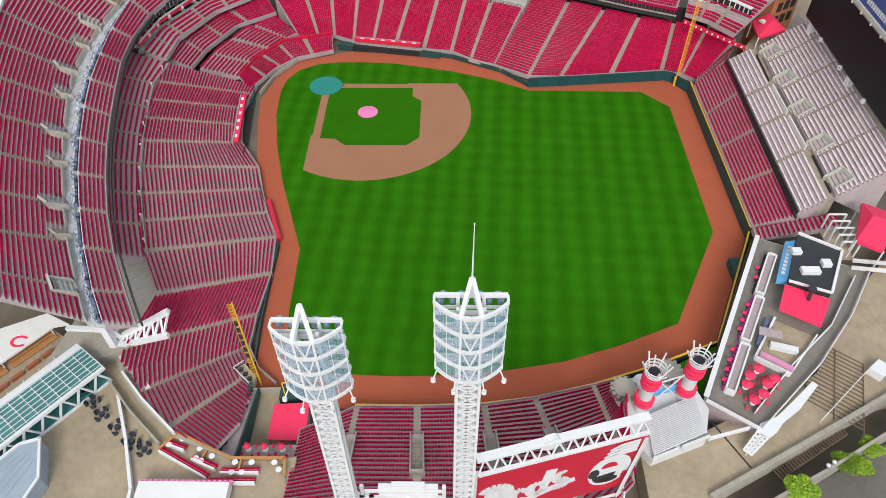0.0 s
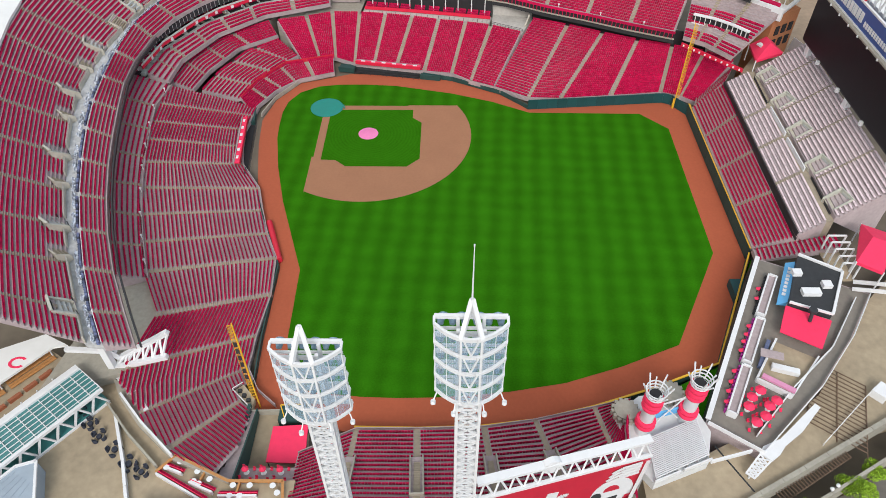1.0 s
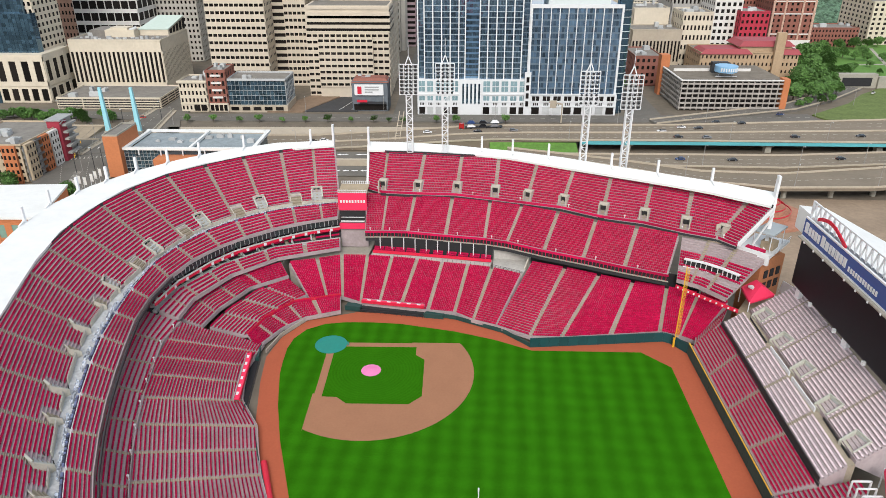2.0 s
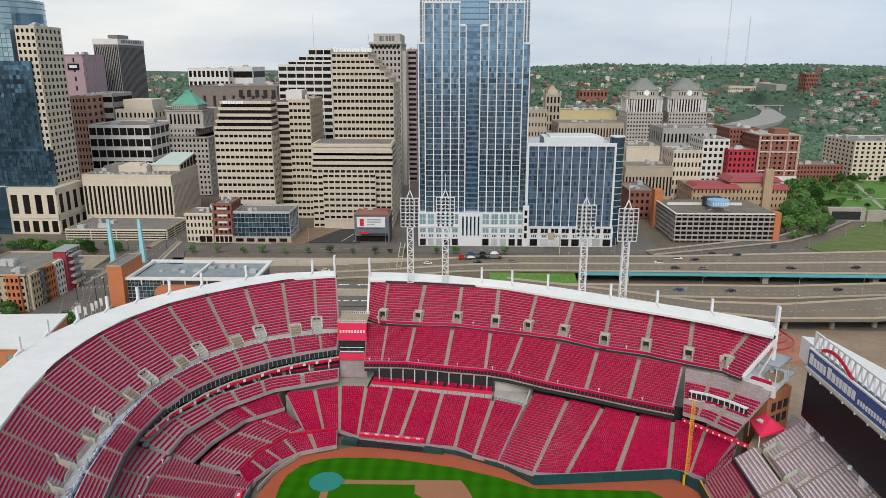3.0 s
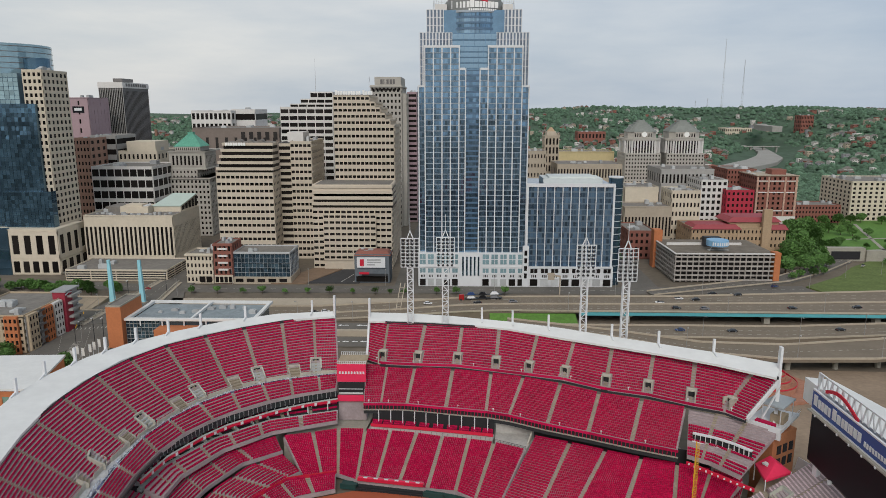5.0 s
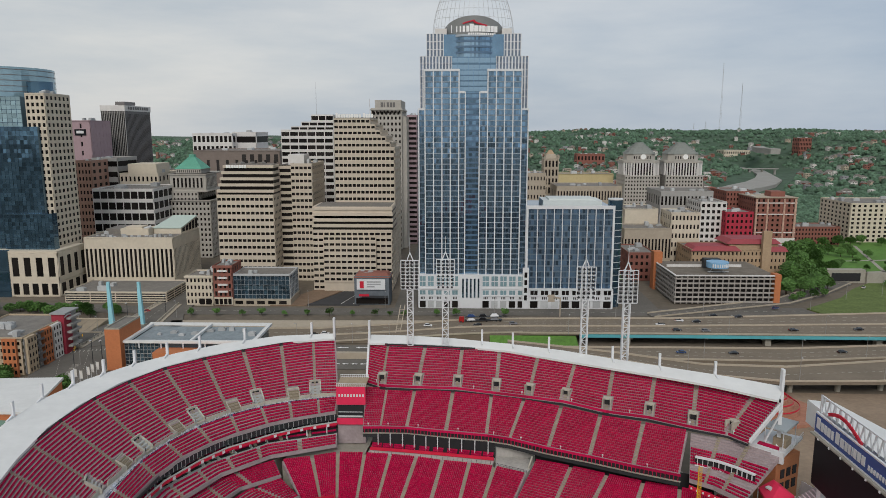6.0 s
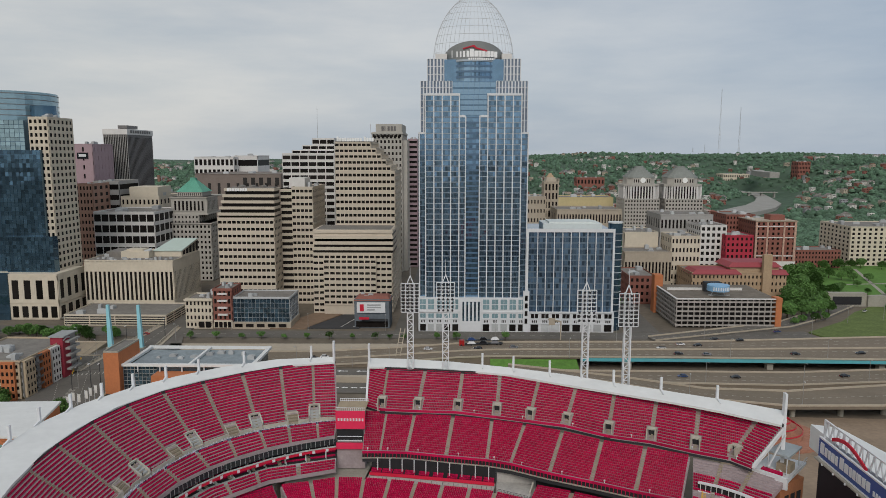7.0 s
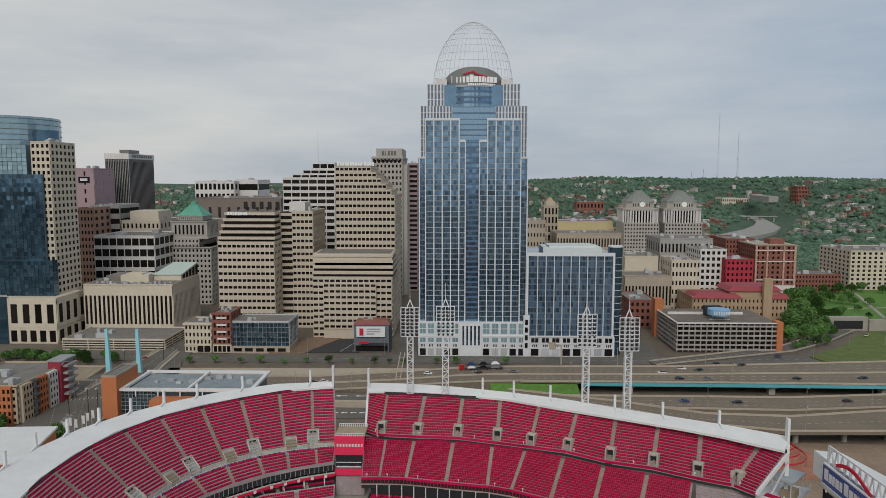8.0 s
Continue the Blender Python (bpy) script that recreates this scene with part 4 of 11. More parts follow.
def deck_stair(u):
    """A short flight from the walkway up into the rows, between two low walls."""
    f, b = along(UR_FRONT, u), along(UR_BACK, u)
    d = (b - f).normalized()
    e = Vector((-d.y, d.x))
    run = (b - f).length / 20
    deep = run * 3.4
    g = Geo()
    for k in (-1, 1):
        a, c, q = f + e * k * 2.0, f + d * deep + e * k * 2.0, e * (-0.25 * k)
        g.hexa([(*a, 22), (*(a + q), 22), (*(c + q), 22), (*c, 22)], [(*a, 23.95), (*(a + q), 23.95), (*(c + q), 25.75), (*c, 25.75)])
    g.prism([f + d * deep - e * 2.0, f + d * deep + e * 2.0, f + d * (deep + 0.25) + e * 2.0, f + d * (deep + 0.25) - e * 2.0], 22, 26.0)
    v = part("stair_wall", g, mouth_pale, UR_DECK, "low concrete walls round a short flight")
    for k in range(7):
        p, q = f - d * 0.1 + d * (deep * k / 7), f - d * 0.1 + d * (deep * (k + 1) / 7)
        part("step", Geo().prism([p - e * 1.72, p + e * 1.72, q + e * 1.72, q - e * 1.72], 22, 23.42 + 0.36 * min(k, 5)), tread_tan if k % 2 else aisle_tan, v)


rim_pale = mat("pale_green_concrete_rim", (0.45, 0.455, 0.395), 0.8, 0.06, 0.6, stain=0.1, stain_size=2)
tread_tan = mat("brown_tan_tread", (0.24, 0.2, 0.14), 0.9, 0.1, 0.6)
for i in (1, 3, 5, 7, 9, 11, 13, 15, 17):
    deck_mouth(i / 18)
for i in (2, 4, 6, 8, 10, 12, 14, 16):
    deck_stair(i / 18 - 0.012)
# front wall of the upper deck along the walkway, open at the mouths and flights
g, cap = Geo(), Geo()
gaps = [(i / 18 - 0.0098, i / 18 + 0.0098) for i in range(1, 18, 2)] + [(i / 18 - 0.0215, i / 18 - 0.0025) for i in range(2, 18, 2)]
for k in range(360):
    u0, u1 = k / 360, (k + 1) / 360
    if any(a < (u0 + u1) / 2 < b for a, b in gaps):
        continue
    p, q = along(UR_FRONT, u0), along(UR_FRONT, u1)
    m, n = (along(UR_BACK, u0) - p).normalized() * 0.25, (along(UR_BACK, u1) - q).normalized() * 0.25
    g.prism([p - m, q - n, q, p], 22, 24.1)
    cap.beam((*(p - m * 0.5), 24.5), (*(q - n * 0.5), 24.5), 0.07).beam((*(p - m * 0.5), 24.1), (*(p - m * 0.5), 24.5), 0.06)
part("front_wall", g, mouth_pale, UR_DECK, "tan concrete front wall")
part("front_rail", cap, unit_rail, UR_DECK, "thin grey rail on the front wall")
for i in (1, 2, 3, 4):
    low_mouth(R_FRONT, R_BACK, i / 6, 7, 15, 25, 2.8, 11.4, R_DECK, 1.2)
for k in L_MOUTHS:
    f, b = along(LM[1], k), along(LB, k)
    d = (b - f).normalized()
    e = Vector((-d.y, d.x))
    n0, n1, w = f - d * 0.2, f + d * 3.6, 2.1
    g = Geo()
    for sgn in (-1, 1):
        a, c, q = n0 + e * sgn * w, n1 + e * sgn * w, e * (-0.3 * sgn)
        g.hexa([(*a, 11), (*(a + q), 11), (*(c + q), 11), (*c, 11)], [(*a, 12.9), (*(a + q), 12.9), (*(c + q), 14.9), (*c, 14.9)])
    g.prism([n1 - e * w, n1 + e * w, n1 + e * w + d * 0.3, n1 - e * w + d * 0.3], 11, 14.9)
    v = part("stair_mouth", g, rim_pale, L_DECK, "pale concrete stair mouth")
    part("landing", Geo().prism([n0 - e * (w - 0.31), n0 + e * (w - 0.31), n1 + e * (w - 0.31), n1 - e * (w - 0.31)], 11, 12.45), mouth_pale, v, "tan landing")
    # grey sheet carries the shade of this doorway in its colour
    part("dark_doorway", Geo().prism([n1 - e * 1.1 - d * 0.1, n1 + e * 1.1 - d * 0.1, n1 + e * 1.1 - d * 0.01, n1 - e * 1.1 - d * 0.01], 12.45, 14.3), mouth_grey, v, "grey sheet painting the doorway shade")
part("white_screen", Geo().box(118.2, 118.5, -29.4, -18.0, 11.6, 12.9), white_paint, L_DECK, "long white screen wall")
part("white_screen", Geo().box(118.0, 118.3, -43.2, -31.2, 11.6, 12.9), white_paint, L_DECK, "long white screen wall")
for y0, y1 in ((-15, -3), (-58, -46)):
    rows2 = [(118.6 + 0.02 * i, y0 + (y1 - y0) * i / 22, 11.7, 1.55) for i in range(23)]
    part("folding_chairs", scatter(SEAT_V, SEAT_F, rows2), dark_steel_and_shade, L_DECK, "row of dark folding chairs", "stuff")
part("front_band", Geo().hexa([(112.4, -1.0, 7.6), (111.4, -62, 7.6), (111.1, -62, 7.6), (112.1, -1.0, 7.6)], [(112.2, -1.0, 9.9), (111.2, -62, 9.9), (111.0, -62, 9.9), (111.9, -1.0, 9.9)]), dark_steel_and_shade, L_DECK, "black band below the bleachers")


# ---- fittings of the ground ----
teal_cloth = mat("teal_tarpaulin", (0.008, 0.215, 0.175), 0.5, 0.06, 1.2)
pink_cloth = mat("pink_tarpaulin", (0.72, 0.2, 0.42), 0.55, 0.04, 0.8)
chalk = mat("white_chalk", (0.8, 0.8, 0.78), 0.9, 0.03, 0.5)
thing("home_plate_cover", Geo().prism(arc(-0.3, -0.2, 4.7, 0, 360, 48)[:-1], 0.09, 0.2).beam((4.4, 0.9, 0.25), (4.9, -0.6, 0.25), 0.35), teal_cloth, "round teal tarpaulin over the home plate clay", "tarpaulin")
mound = Geo()
ring0, ring1, ring2 = arc(12.9, -12.9, 2.75, 0, 360, 32)[:-1], arc(12.9, -12.9, 2.3, 0, 360, 32)[:-1], arc(12.9, -12.9, 0.8, 0, 360, 32)[:-1]
mound.hexa([(x, y, 0.12) for x, y in ring0], [(x, y, 0.2) for x, y in ring0]).hexa([(x, y, 0.2) for x, y in ring1], [(x, y, 0.42) for x, y in ring2])
thing("mound_cover", mound, pink_cloth, "round pink tarpaulin over the pitcher's mound", "tarpaulin")


def foul_pole(x, y, z0, z1, turn, letters):
    pole = thing("foul_pole", Geo().tube((x, y, 0), (x, y, z1), 0.16, 0.12, 10), yellow_paint, "tall yellow foul pole with a side screen", "foul pole", "foul poles")
    d = Vector((math.cos(radians(turn)), math.sin(radians(turn)), 0))
    g = Geo()
    for k in range(5):
        g.beam(Vector((x, y, z0 + 0.6)) + d * (0.15 + 0.2 * k), Vector((x, y, z1 - 0.6)) + d * (0.15 + 0.2 * k), 0.06)
    for k in range(24):
        z = z0 + 0.6 + (z1 - z0 - 1.2) * k / 23
        g.beam(Vector((x, y, z)), Vector((x, y, z)) + d * 0.95, 0.06)
    part("screen", g, yellow_paint, pole, "narrow yellow mesh screen")
    if letters:
        for k in range(6):
            z = z0 + 7 + 1.9 * k
            p = Vector((x, y, z)) + d * 0.55 + Vector((0, -0.1, 0))
            part("dark_bar", Geo().box(p.x - 0.3, p.x + 0.3, p.y - 0.06, p.y + 0.06, z, z + 1.2), dark_steel_and_shade, pole, "dark lettering bar")
    return pole


foul_pole(0.1, -100.2, 2.4, 25.2, 180, True)
foul_pole(100.1, 0.4, 3.0, 26.5, 0, False)
part("mark", Geo().box(99.7, 99.95, 0.3, 0.8, 0, 3.1), yellow_paint, bpy.data.objects["foul_pole.001"], "yellow line down the wall")


def dugout(a, b, inward, depth, label):
    """A sunken bench shelter: roof with a red face, dark inside, green end boxes and a rail."""
    a, b = Vector(a), Vector(b)
    n = Vector(inward).normalized()
    d = (b - a).normalized()
    body = thing("dugout", Geo().prism([a - n * depth, b - n * depth, b - n * (depth - 0.4), a - n * (depth - 0.4)], 0, 3.1), concrete, label, "dugout", "dugouts")
    part("roof", Geo().prism([a - n * 2.9, b - n * 2.9, b - n * 1.6, a - n * 1.6], 2.7, 3.1), cloth_red, body, "flat red roof slab")
    # near-black floor paints in the shade of the pit
    part("inside", Geo().prism([a - n * (depth - 0.4), b - n * (depth - 0.4), b - n * 0.1, a - n * 0.1], 0.0, 0.08), dark_void, body, "floor with the pit shade put into its colour")
    part("bench", Geo().prism([a - n * (depth - 1.2), b - n * (depth - 1.2), b - n * (depth - 0.7), a - n * (depth - 0.7)], 0.1, 0.8), dark_steel_and_shade, body, "long dark bench")
    part("red_face", Geo().prism([a - n * 1.6, b - n * 1.6, b - n * 1.45, a - n * 1.45], 2.3, 3.3), banner_red, body, "red front board")
    length = (b - a).length
    for k in range(6):
        p = a + d * (length * (0.08 + 0.16 * k)) + n * 0.17
        part("white_bar", Geo().prism([p - n * 2.85, p + d * length * 0.06 - n * 2.85, p + d * length * 0.06 - n * 2.2, p - n * 2.2], 3.1, 3.13), white_paint, body, "white lettering bar")
    g = Geo()
    for k in range(13):
        p = a + d * (length * k / 12) + n * 0.5
        g.beam((p.x, p.y, 0), (p.x, p.y, 1.1), 0.08)
    for z in (0.5, 1.1):
        g.beam((*(a + n * 0.5), z), (*(b + n * 0.5), z), 0.08)
    part("rail", g, dark_steel_and_shade, body, "dark padded rail")
    for p, q in ((a - d * 5.2, a - d * 0.2), (b + d * 0.2, b + d * 6.5)):
        part("end_box", Geo().prism([p - n * depth, q - n * depth, q - n * 0.2, p - n * 0.2], 0, 1.0).prism([p - n * 0.4, q - n * 0.4, q, p], 0, 1.6), green_pad, body, "dark green camera well")
    return body


dugout((5.9, 19.0), (26.0, 15.6), (-0.17, -0.98), 3.2, "third-base dugout with a red front board")
dugout((-17.2, -29.6), (-19.4, -9.0), (0.99, 0.1), 3.2, "first-base dugout with a red front board")
thing("rolled_tarpaulin", Geo().tube((-7.6, -49.9, 0.8), (-2.9, -62.6, 0.8), 0.75, 0.75, 14), red_paint, "long red rolled rain cover beside the wall", "rain cover")


# ---- light towers ----
screen_glass = mat("pale_blue_screen", (0.36, 0.53, 0.67), 0.1, 0.05, 1.0, spec=0.8)
nodes = screen_glass.node_tree.nodes
nodes["Principled BSDF"].inputs["Alpha"].default_value = 0.3
lamp_grey = mat("lamp_housing", (0.2, 0.3, 0.38), 0.35, 0.05, 0.5, metal=0.4)


def bowed_tower(x, y, z0, za, zb, w, bow, mast):
    """A light tower seen from behind: lattice shaft, bowed rings with screens, lamps on the far side."""
    root = thing("light_tower", None, None, "white steel light tower with a bowed lamp screen", "light tower", "right-field light towers")
    for sx in (-1.1, 1.1):
        for sy in (-1.5, -0.3):
            part("corner_post", Geo().beam((x + sx, y + sy, z0), (x + sx, y + sy, zb), 0.3), white_paint, root, "white corner post")
    g = Geo()
    n = int((za - z0) / 1.5)
    for k in range(n):
        a, b = z0 + 1.5 * k, z0 + 1.5 * (k + 1)
        for sy in (-1.5, -0.3):
            g.beam((x - 1.1, y + sy, a), (x + 1.1, y + sy, b), 0.16).beam((x + 1.1, y + sy, a), (x - 1.1, y + sy, b), 0.16)
            g.beam((x - 1.1, y + sy, a), (x + 1.1, y + sy, a), 0.14)
        for sx in (-1.1, 1.1):
            g.beam((x + sx, y - 1.5, a), (x + sx, y - 0.3, b), 0.14)
    part("lattice", g, white_paint, root, "white cross bracing")
    levels = [za + (zb - za) * k / 4 for k in range(5)]

    def curve(t, out=0.0):
        return Vector((x + (t - 0.5) * w, y - 0.9 - out - bow * 4 * t * (1 - t)))

    for k, z in enumerate(levels):
        g = Geo()
        for i in range(14):
            p, q = curve(i / 14), curve((i + 1) / 14)
            g.beam((p.x, p.y, z), (q.x, q.y, z), 0.25, 0.42 if k == 4 else 0.28)
        g.beam((x - w / 2, y - 0.9, z), (x - w / 2, y - 0.05, z), 0.22).beam((x + w / 2, y - 0.9, z), (x + w / 2, y - 0.05, z), 0.22)
        g.beam((x - w / 2, y - 0.05, z), (x + w / 2, y - 0.05, z), 0.3, 0.4)
        part("ring", g, white_paint, root, "bowed white ring beam")
    for k in range(4):
        for i in range(6):
            g = Geo()
            a, b = levels[k] + 0.35, levels[k + 1] - 0.3
            for j in range(2):
                p, q = curve((i + j / 2 + 0.02) / 6, -0.05), curve((i + (j + 1) / 2 - 0.02) / 6, -0.05)
                g.hexa([(p.x, p.y, a), (q.x, q.y, a), (q.x, q.y + 0.04, a), (p.x, p.y + 0.04, a)], [(p.x, p.y, b), (q.x, q.y, b), (q.x, q.y + 0.04, b), (p.x, p.y + 0.04, b)])
            part("screen_pane", g, screen_glass, root, "pale blue-grey screen pane")
        p, q = curve(0.39), curve(0.61)
        m = curve(0.5)
        part("chevron", Geo().beam((p.x, p.y, levels[k + 1]), (m.x, m.y, levels[k] + 0.3), 0.14).beam((q.x, q.y, levels[k + 1]), (m.x, m.y, levels[k] + 0.3), 0.14), white_paint, root, "white chevron brace")
        for t, wd in ((0.0, 0.1), (0.17, 0.06), (0.36, 0.2), (0.64, 0.2), (0.83, 0.06), (1.0, 0.1)):
            c = curve(t)
            part("upright", Geo().beam((c.x, c.y, levels[k]), (c.x, c.y, levels[k + 1]), wd), white_paint, root)
        for i in range(6):
            lx = x - w / 2 + w * (i + 0.5) / 6
            zl = (levels[k] + levels[k + 1]) / 2
            part("lamp", Geo().tube((lx, y + 0.05, zl), (lx, y + 0.6, zl + 0.1), 0.25, 0.38, 12), lamp_grey, root, "round grey floodlight")
        part("cross_rail", Geo().beam((x - w / 2, y - 0.3, (levels[k] + levels[k + 1]) / 2), (x + w / 2, y - 0.3, (levels[k] + levels[k + 1]) / 2), 0.16).beam((x - w / 2, y - 0.3, levels[k] + 1), (x + w / 2, y - 0.3, levels[k] + 1), 0.12), white_paint, root)
    for i in range(4):
        lx = x - w / 2 + w * (0.12 + 0.25 * i)
        part("lamp", Geo().tube((lx, y + 0.05, zb - 0.45), (lx, y + 0.5, zb - 0.3), 0.26, 0.4, 12), lamp_grey, root, "round grey floodlight")
    a, b, top = curve(0.36), curve(0.64), Vector((x, y - 0.9, zb + 3.2))
    part("a_frame", Geo().beam((a.x, a.y, zb), top, 0.38).beam((b.x, b.y, zb), top, 0.38).beam((x, y - 0.05, zb), top, 0.28), white_paint, root, "white pointed frame on top")
    if mast:
        part("mast", Geo().tube(top, (x, y - 0.9, zb + 3.2 + mast), 0.08, 0.035, 8).tube((x, y - 0.9, zb + 3.1 + mast), (x, y - 0.9, zb + 3.35 + mast), 0.06, 0.06, 8), white_paint, root, "thin lightning mast")
    for t in (0.03, 0.3, 0.7, 0.97):
        c = curve(t, 0.2)
        part("lower_lamp", Geo().beam((c.x, c.y, za + 0.2), (c.x + (t - 0.5) * 0.8, c.y - 0.6, za - 0.5), 0.1).tube((c.x + (t - 0.5) * 0.8, c.y - 0.6, za - 0.4), (c.x + (t - 0.5) * 0.8, c.y - 0.7, za - 0.75), 0.24, 0.24, 10), white_paint, root, "small lamp on an arm")
    return root


bowed_tower(37.6, -133.85, -0.6, 59.0, 68.6, 6.2, 1.7, 6.0)
bowed_tower(23.2, -133.85, -0.6, 55.4, 65.0, 6.3, 1.7, 0)


def grid_tower(x, y, z0, za, zb, w):
    root = thing("light_tower", None, None, "white lattice light tower with a square bank of lamps", "light tower", "third-base light towers")
    for sx in (-1, 1):
        for sy in (-0.8, 0.8):
            part("corner_post", Geo().beam((x + sx, y + sy, z0), (x + sx, y + sy, zb), 0.34), white_paint, root)
    g = Geo()
    k, z = 0, z0
    while z < za:
        s = 1 if k % 2 else -1
        g.beam((x - s, y - 0.8, z), (x + s, y - 0.8, z + 2), 0.2).beam((x - 1, y - 0.8, z), (x + 1, y - 0.8, z), 0.18)
        k, z = k + 1, z + 2
    part("lattice", g, white_paint, root)
    rows, cols = 8, 4
    for r in range(rows + 1):
        zz = za + (zb - za) * r / rows
        part("rail", Geo().beam((x - w / 2, y - 1, zz), (x + w / 2, y - 1, zz), 0.26 if r % 2 == 0 else 0.16), white_paint, root)
    for c in range(cols + 1):
        xx = x - w / 2 + w * c / cols
        part("upright", Geo().beam((xx, y - 1, za), (xx, y - 1, zb), 0.22), white_paint, root)
    for r in range(rows):
        for c in range(cols):
            xx, zz = x - w / 2 + w * (c + 0.5) / cols, za + (zb - za) * (r + 0.5) / rows
            part("lamp", Geo().tube((xx, y - 0.9, zz + 0.05), (xx, y - 1.4, zz - 0.1), 0.25, 0.42, 10), dark_steel_and_shade, root, "round grey floodlight")
    part("a_frame", Geo().beam((x - 1, y, zb), (x, y, zb + 2.6), 0.3).beam((x + 1, y, zb), (x, y, zb + 2.6), 0.3), white_paint, root)
    part("mast", Geo().tube((x, y, zb + 2.4), (x, y, zb + 8), 0.09, 0.06, 6), white_paint, root)
    return root


grid_tower(19.7, 66.5, 38, 58.6, 68.8, 6.3)
grid_tower(32.1, 66.5, 38, 58.8, 69.2, 6.3)
grid_tower(78.8, 54, 38, 58.4, 69.2, 6.3)
grid_tower(91.5, 49.5, 38, 58.2, 69.0, 6.3)


# ---- scoreboards and signs ----
screen_black = mat("dark_video_screen", (0.008, 0.009, 0.012), 0.5, 0.1, 3.0, spec=0.2)
sign_blue = mat("blue_sign_face", (0.045, 0.09, 0.28), 0.5, 0.04, 2.0)
sign_red = mat("red_sign_face", (0.5, 0.015, 0.04), 0.5, 0.05, 2.0, stain=0.05, stain_size=4)
board = thing("scoreboard", Geo().box(131.2, 132.8, -52, 3.2, 20.4, 35.2), dark_steel_and_shade, "tall scoreboard with a black screen and a blue name board", "scoreboard")
part("video_screen", Geo().box(130.95, 131.2, -51.5, 2.9, 21.0, 34.6), screen_black, board, "unlit black video screen")
part("catwalk", Geo().box(129.8, 131.2, -52, 3.4, 34.6, 35.0), pale_concrete, board, "white service catwalk")
part("name_board", Geo().box(130.8, 131.2, -52, 3.2, 35.4, 40.3), sign_blue, board, "blue name board")
part("board_edge", Geo().box(130.7, 131.3, -52, 3.2, 40.3, 40.7).box(130.7, 131.3, -52, 3.2, 34.95, 35.4), white_paint, board)
g = Geo()
for k in range(22):
    y0 = 3.0 - 2.5 * k
    g.beam((132, y0, 40.5), (132, y0 - 1.25, 45), 0.3).beam((132, y0 - 1.25, 45), (132, y0 - 2.5, 40.5), 0.3)
g.beam((132, 3, 45), (132, -52, 45), 0.4).beam((132, 3.0, 40.3), (132, 3.0, 45.2), 0.5)
part("top_truss", g, white_paint, board, "white zigzag truss")
yy = 2.2
for k, wd in enumerate((2.0, 1.5, 1.3, 1.7, 1.2, 0.4, 2.0, 1.9, 1.3, 1.4, 0.6, 1.4, 1.6, 1.6)):
    if k == 5:
        yy -= 0.6
        continue
    tall = 2.9 if k in (0, 6) else 2.3
    part("pale_letter_bar", Geo().box(130.66, 130.8, yy - wd * 0.85, yy, 36.6, 36.6 + tall), white_paint, board, "white lettering block")
    yy -= wd + 0.15
for k in range(12):
    part("pale_letter_bar", Geo().box(130.66, 130.8, yy - 1.6 - 1.1 * k, yy - 0.9 - 1.1 * k, 36.5, 37.7), white_paint, board, "small white lettering block")
g = Geo()
for k in range(10):
    a, b = k / 10, (k + 1) / 10
    za = lambda t: 41.5 + 2.6 * math.sin(t * 3.1) * (1 - 0.4 * t) - 1.2 * t
    g.beam((131.2, -2 - 15 * a, za(a) + 0.4), (131.2, -2 - 15 * b, za(b) + 0.4), 0.3, 0.9)
part("red_swash", g, red_paint, board, "red swash shape on the truss")
for y0, z0 in ((-9, 20.8), (-22, 20.8), (-36, 20.8)):
    part("floor_light", Geo().box(130.4, 131.2, y0 - 0.35, y0 + 0.35, 19.8, 20.8), white_paint, board, "white lamp box at the foot")
for k in range(10):
    part("spot_lamp", Geo().box(129.6, 129.9, -1 - 5.3 * k, -0.6 - 5.3 * k, 34.4, 34.9), white_paint, board, "small spot lamp")
part("leg", Geo().box(131.4, 132.6, -1.5, 0.5, 3, 20.5).box(131.4, 132.6, -27, -25, 3, 20.5).box(131.4, 132.6, -51, -49, 3, 20.5), white_paint, board)
thing("canopy_roof", Geo().hexa([(134, 14, 33), (146, 20, 33), (158, -44, 33), (134, -52, 33)], [(134, 14, 39.5), (144, 18, 37), (156, -44, 37), (134, -52, 39.5)]), roof_white, "grey-white sloping roof behind the scoreboard", "roof", kind="structure")

sign = thing("team_sign", None, None, "large red sign on a white truss above the bleachers", "sign")
SA, SB = Vector((39.6, -130.8)), Vector((63.0, -124.4))
sd = (SB - SA).normalized()
sn = Vector((sd.y, -sd.x))


def on_sign(u, z, out=0.0):
    p = SA.lerp(SB, u) + sn * out
    return (p.x, p.y, z)


part("panel", Geo().hexa([on_sign(u, z, 0) for u, z in ((0, 12.6), (0.97, 12.6), (1, 28), (0, 28))], [on_sign(u, z, 0.3) for u, z in ((0, 12.6), (0.97, 12.6), (1, 28), (0, 28))]), sign_red, sign, "red sign face")


def ribbon(pts, width, material, label, out=0.34):
    """A flat brush stroke on the sign face."""
    g = Geo()
    n = len(pts)
    for i in range(n - 1):
        (u0, z0), (u1, z1) = pts[i], pts[i + 1]
        w0 = 1.35 * width * (0.5 + 0.5 * math.sin(math.pi * (i + 0.5) / n))
        du, dz = (u1 - u0) * 24, z1 - z0
        ln = max(math.hypot(du, dz), 1e-4)
        a, b = -dz / ln * w0 / 2 / 24, du / ln * w0 / 2
        ring = [(u0 - a, z0 - b), (u1 - a, z1 - b), (u1 + a, z1 + b), (u0 + a, z0 + b)]
        g.hexa([on_sign(u, z, out) for u, z in ring], [on_sign(u, z, out + 0.08) for u, z in ring])
    return part("sign_stroke", g, material, sign, label)


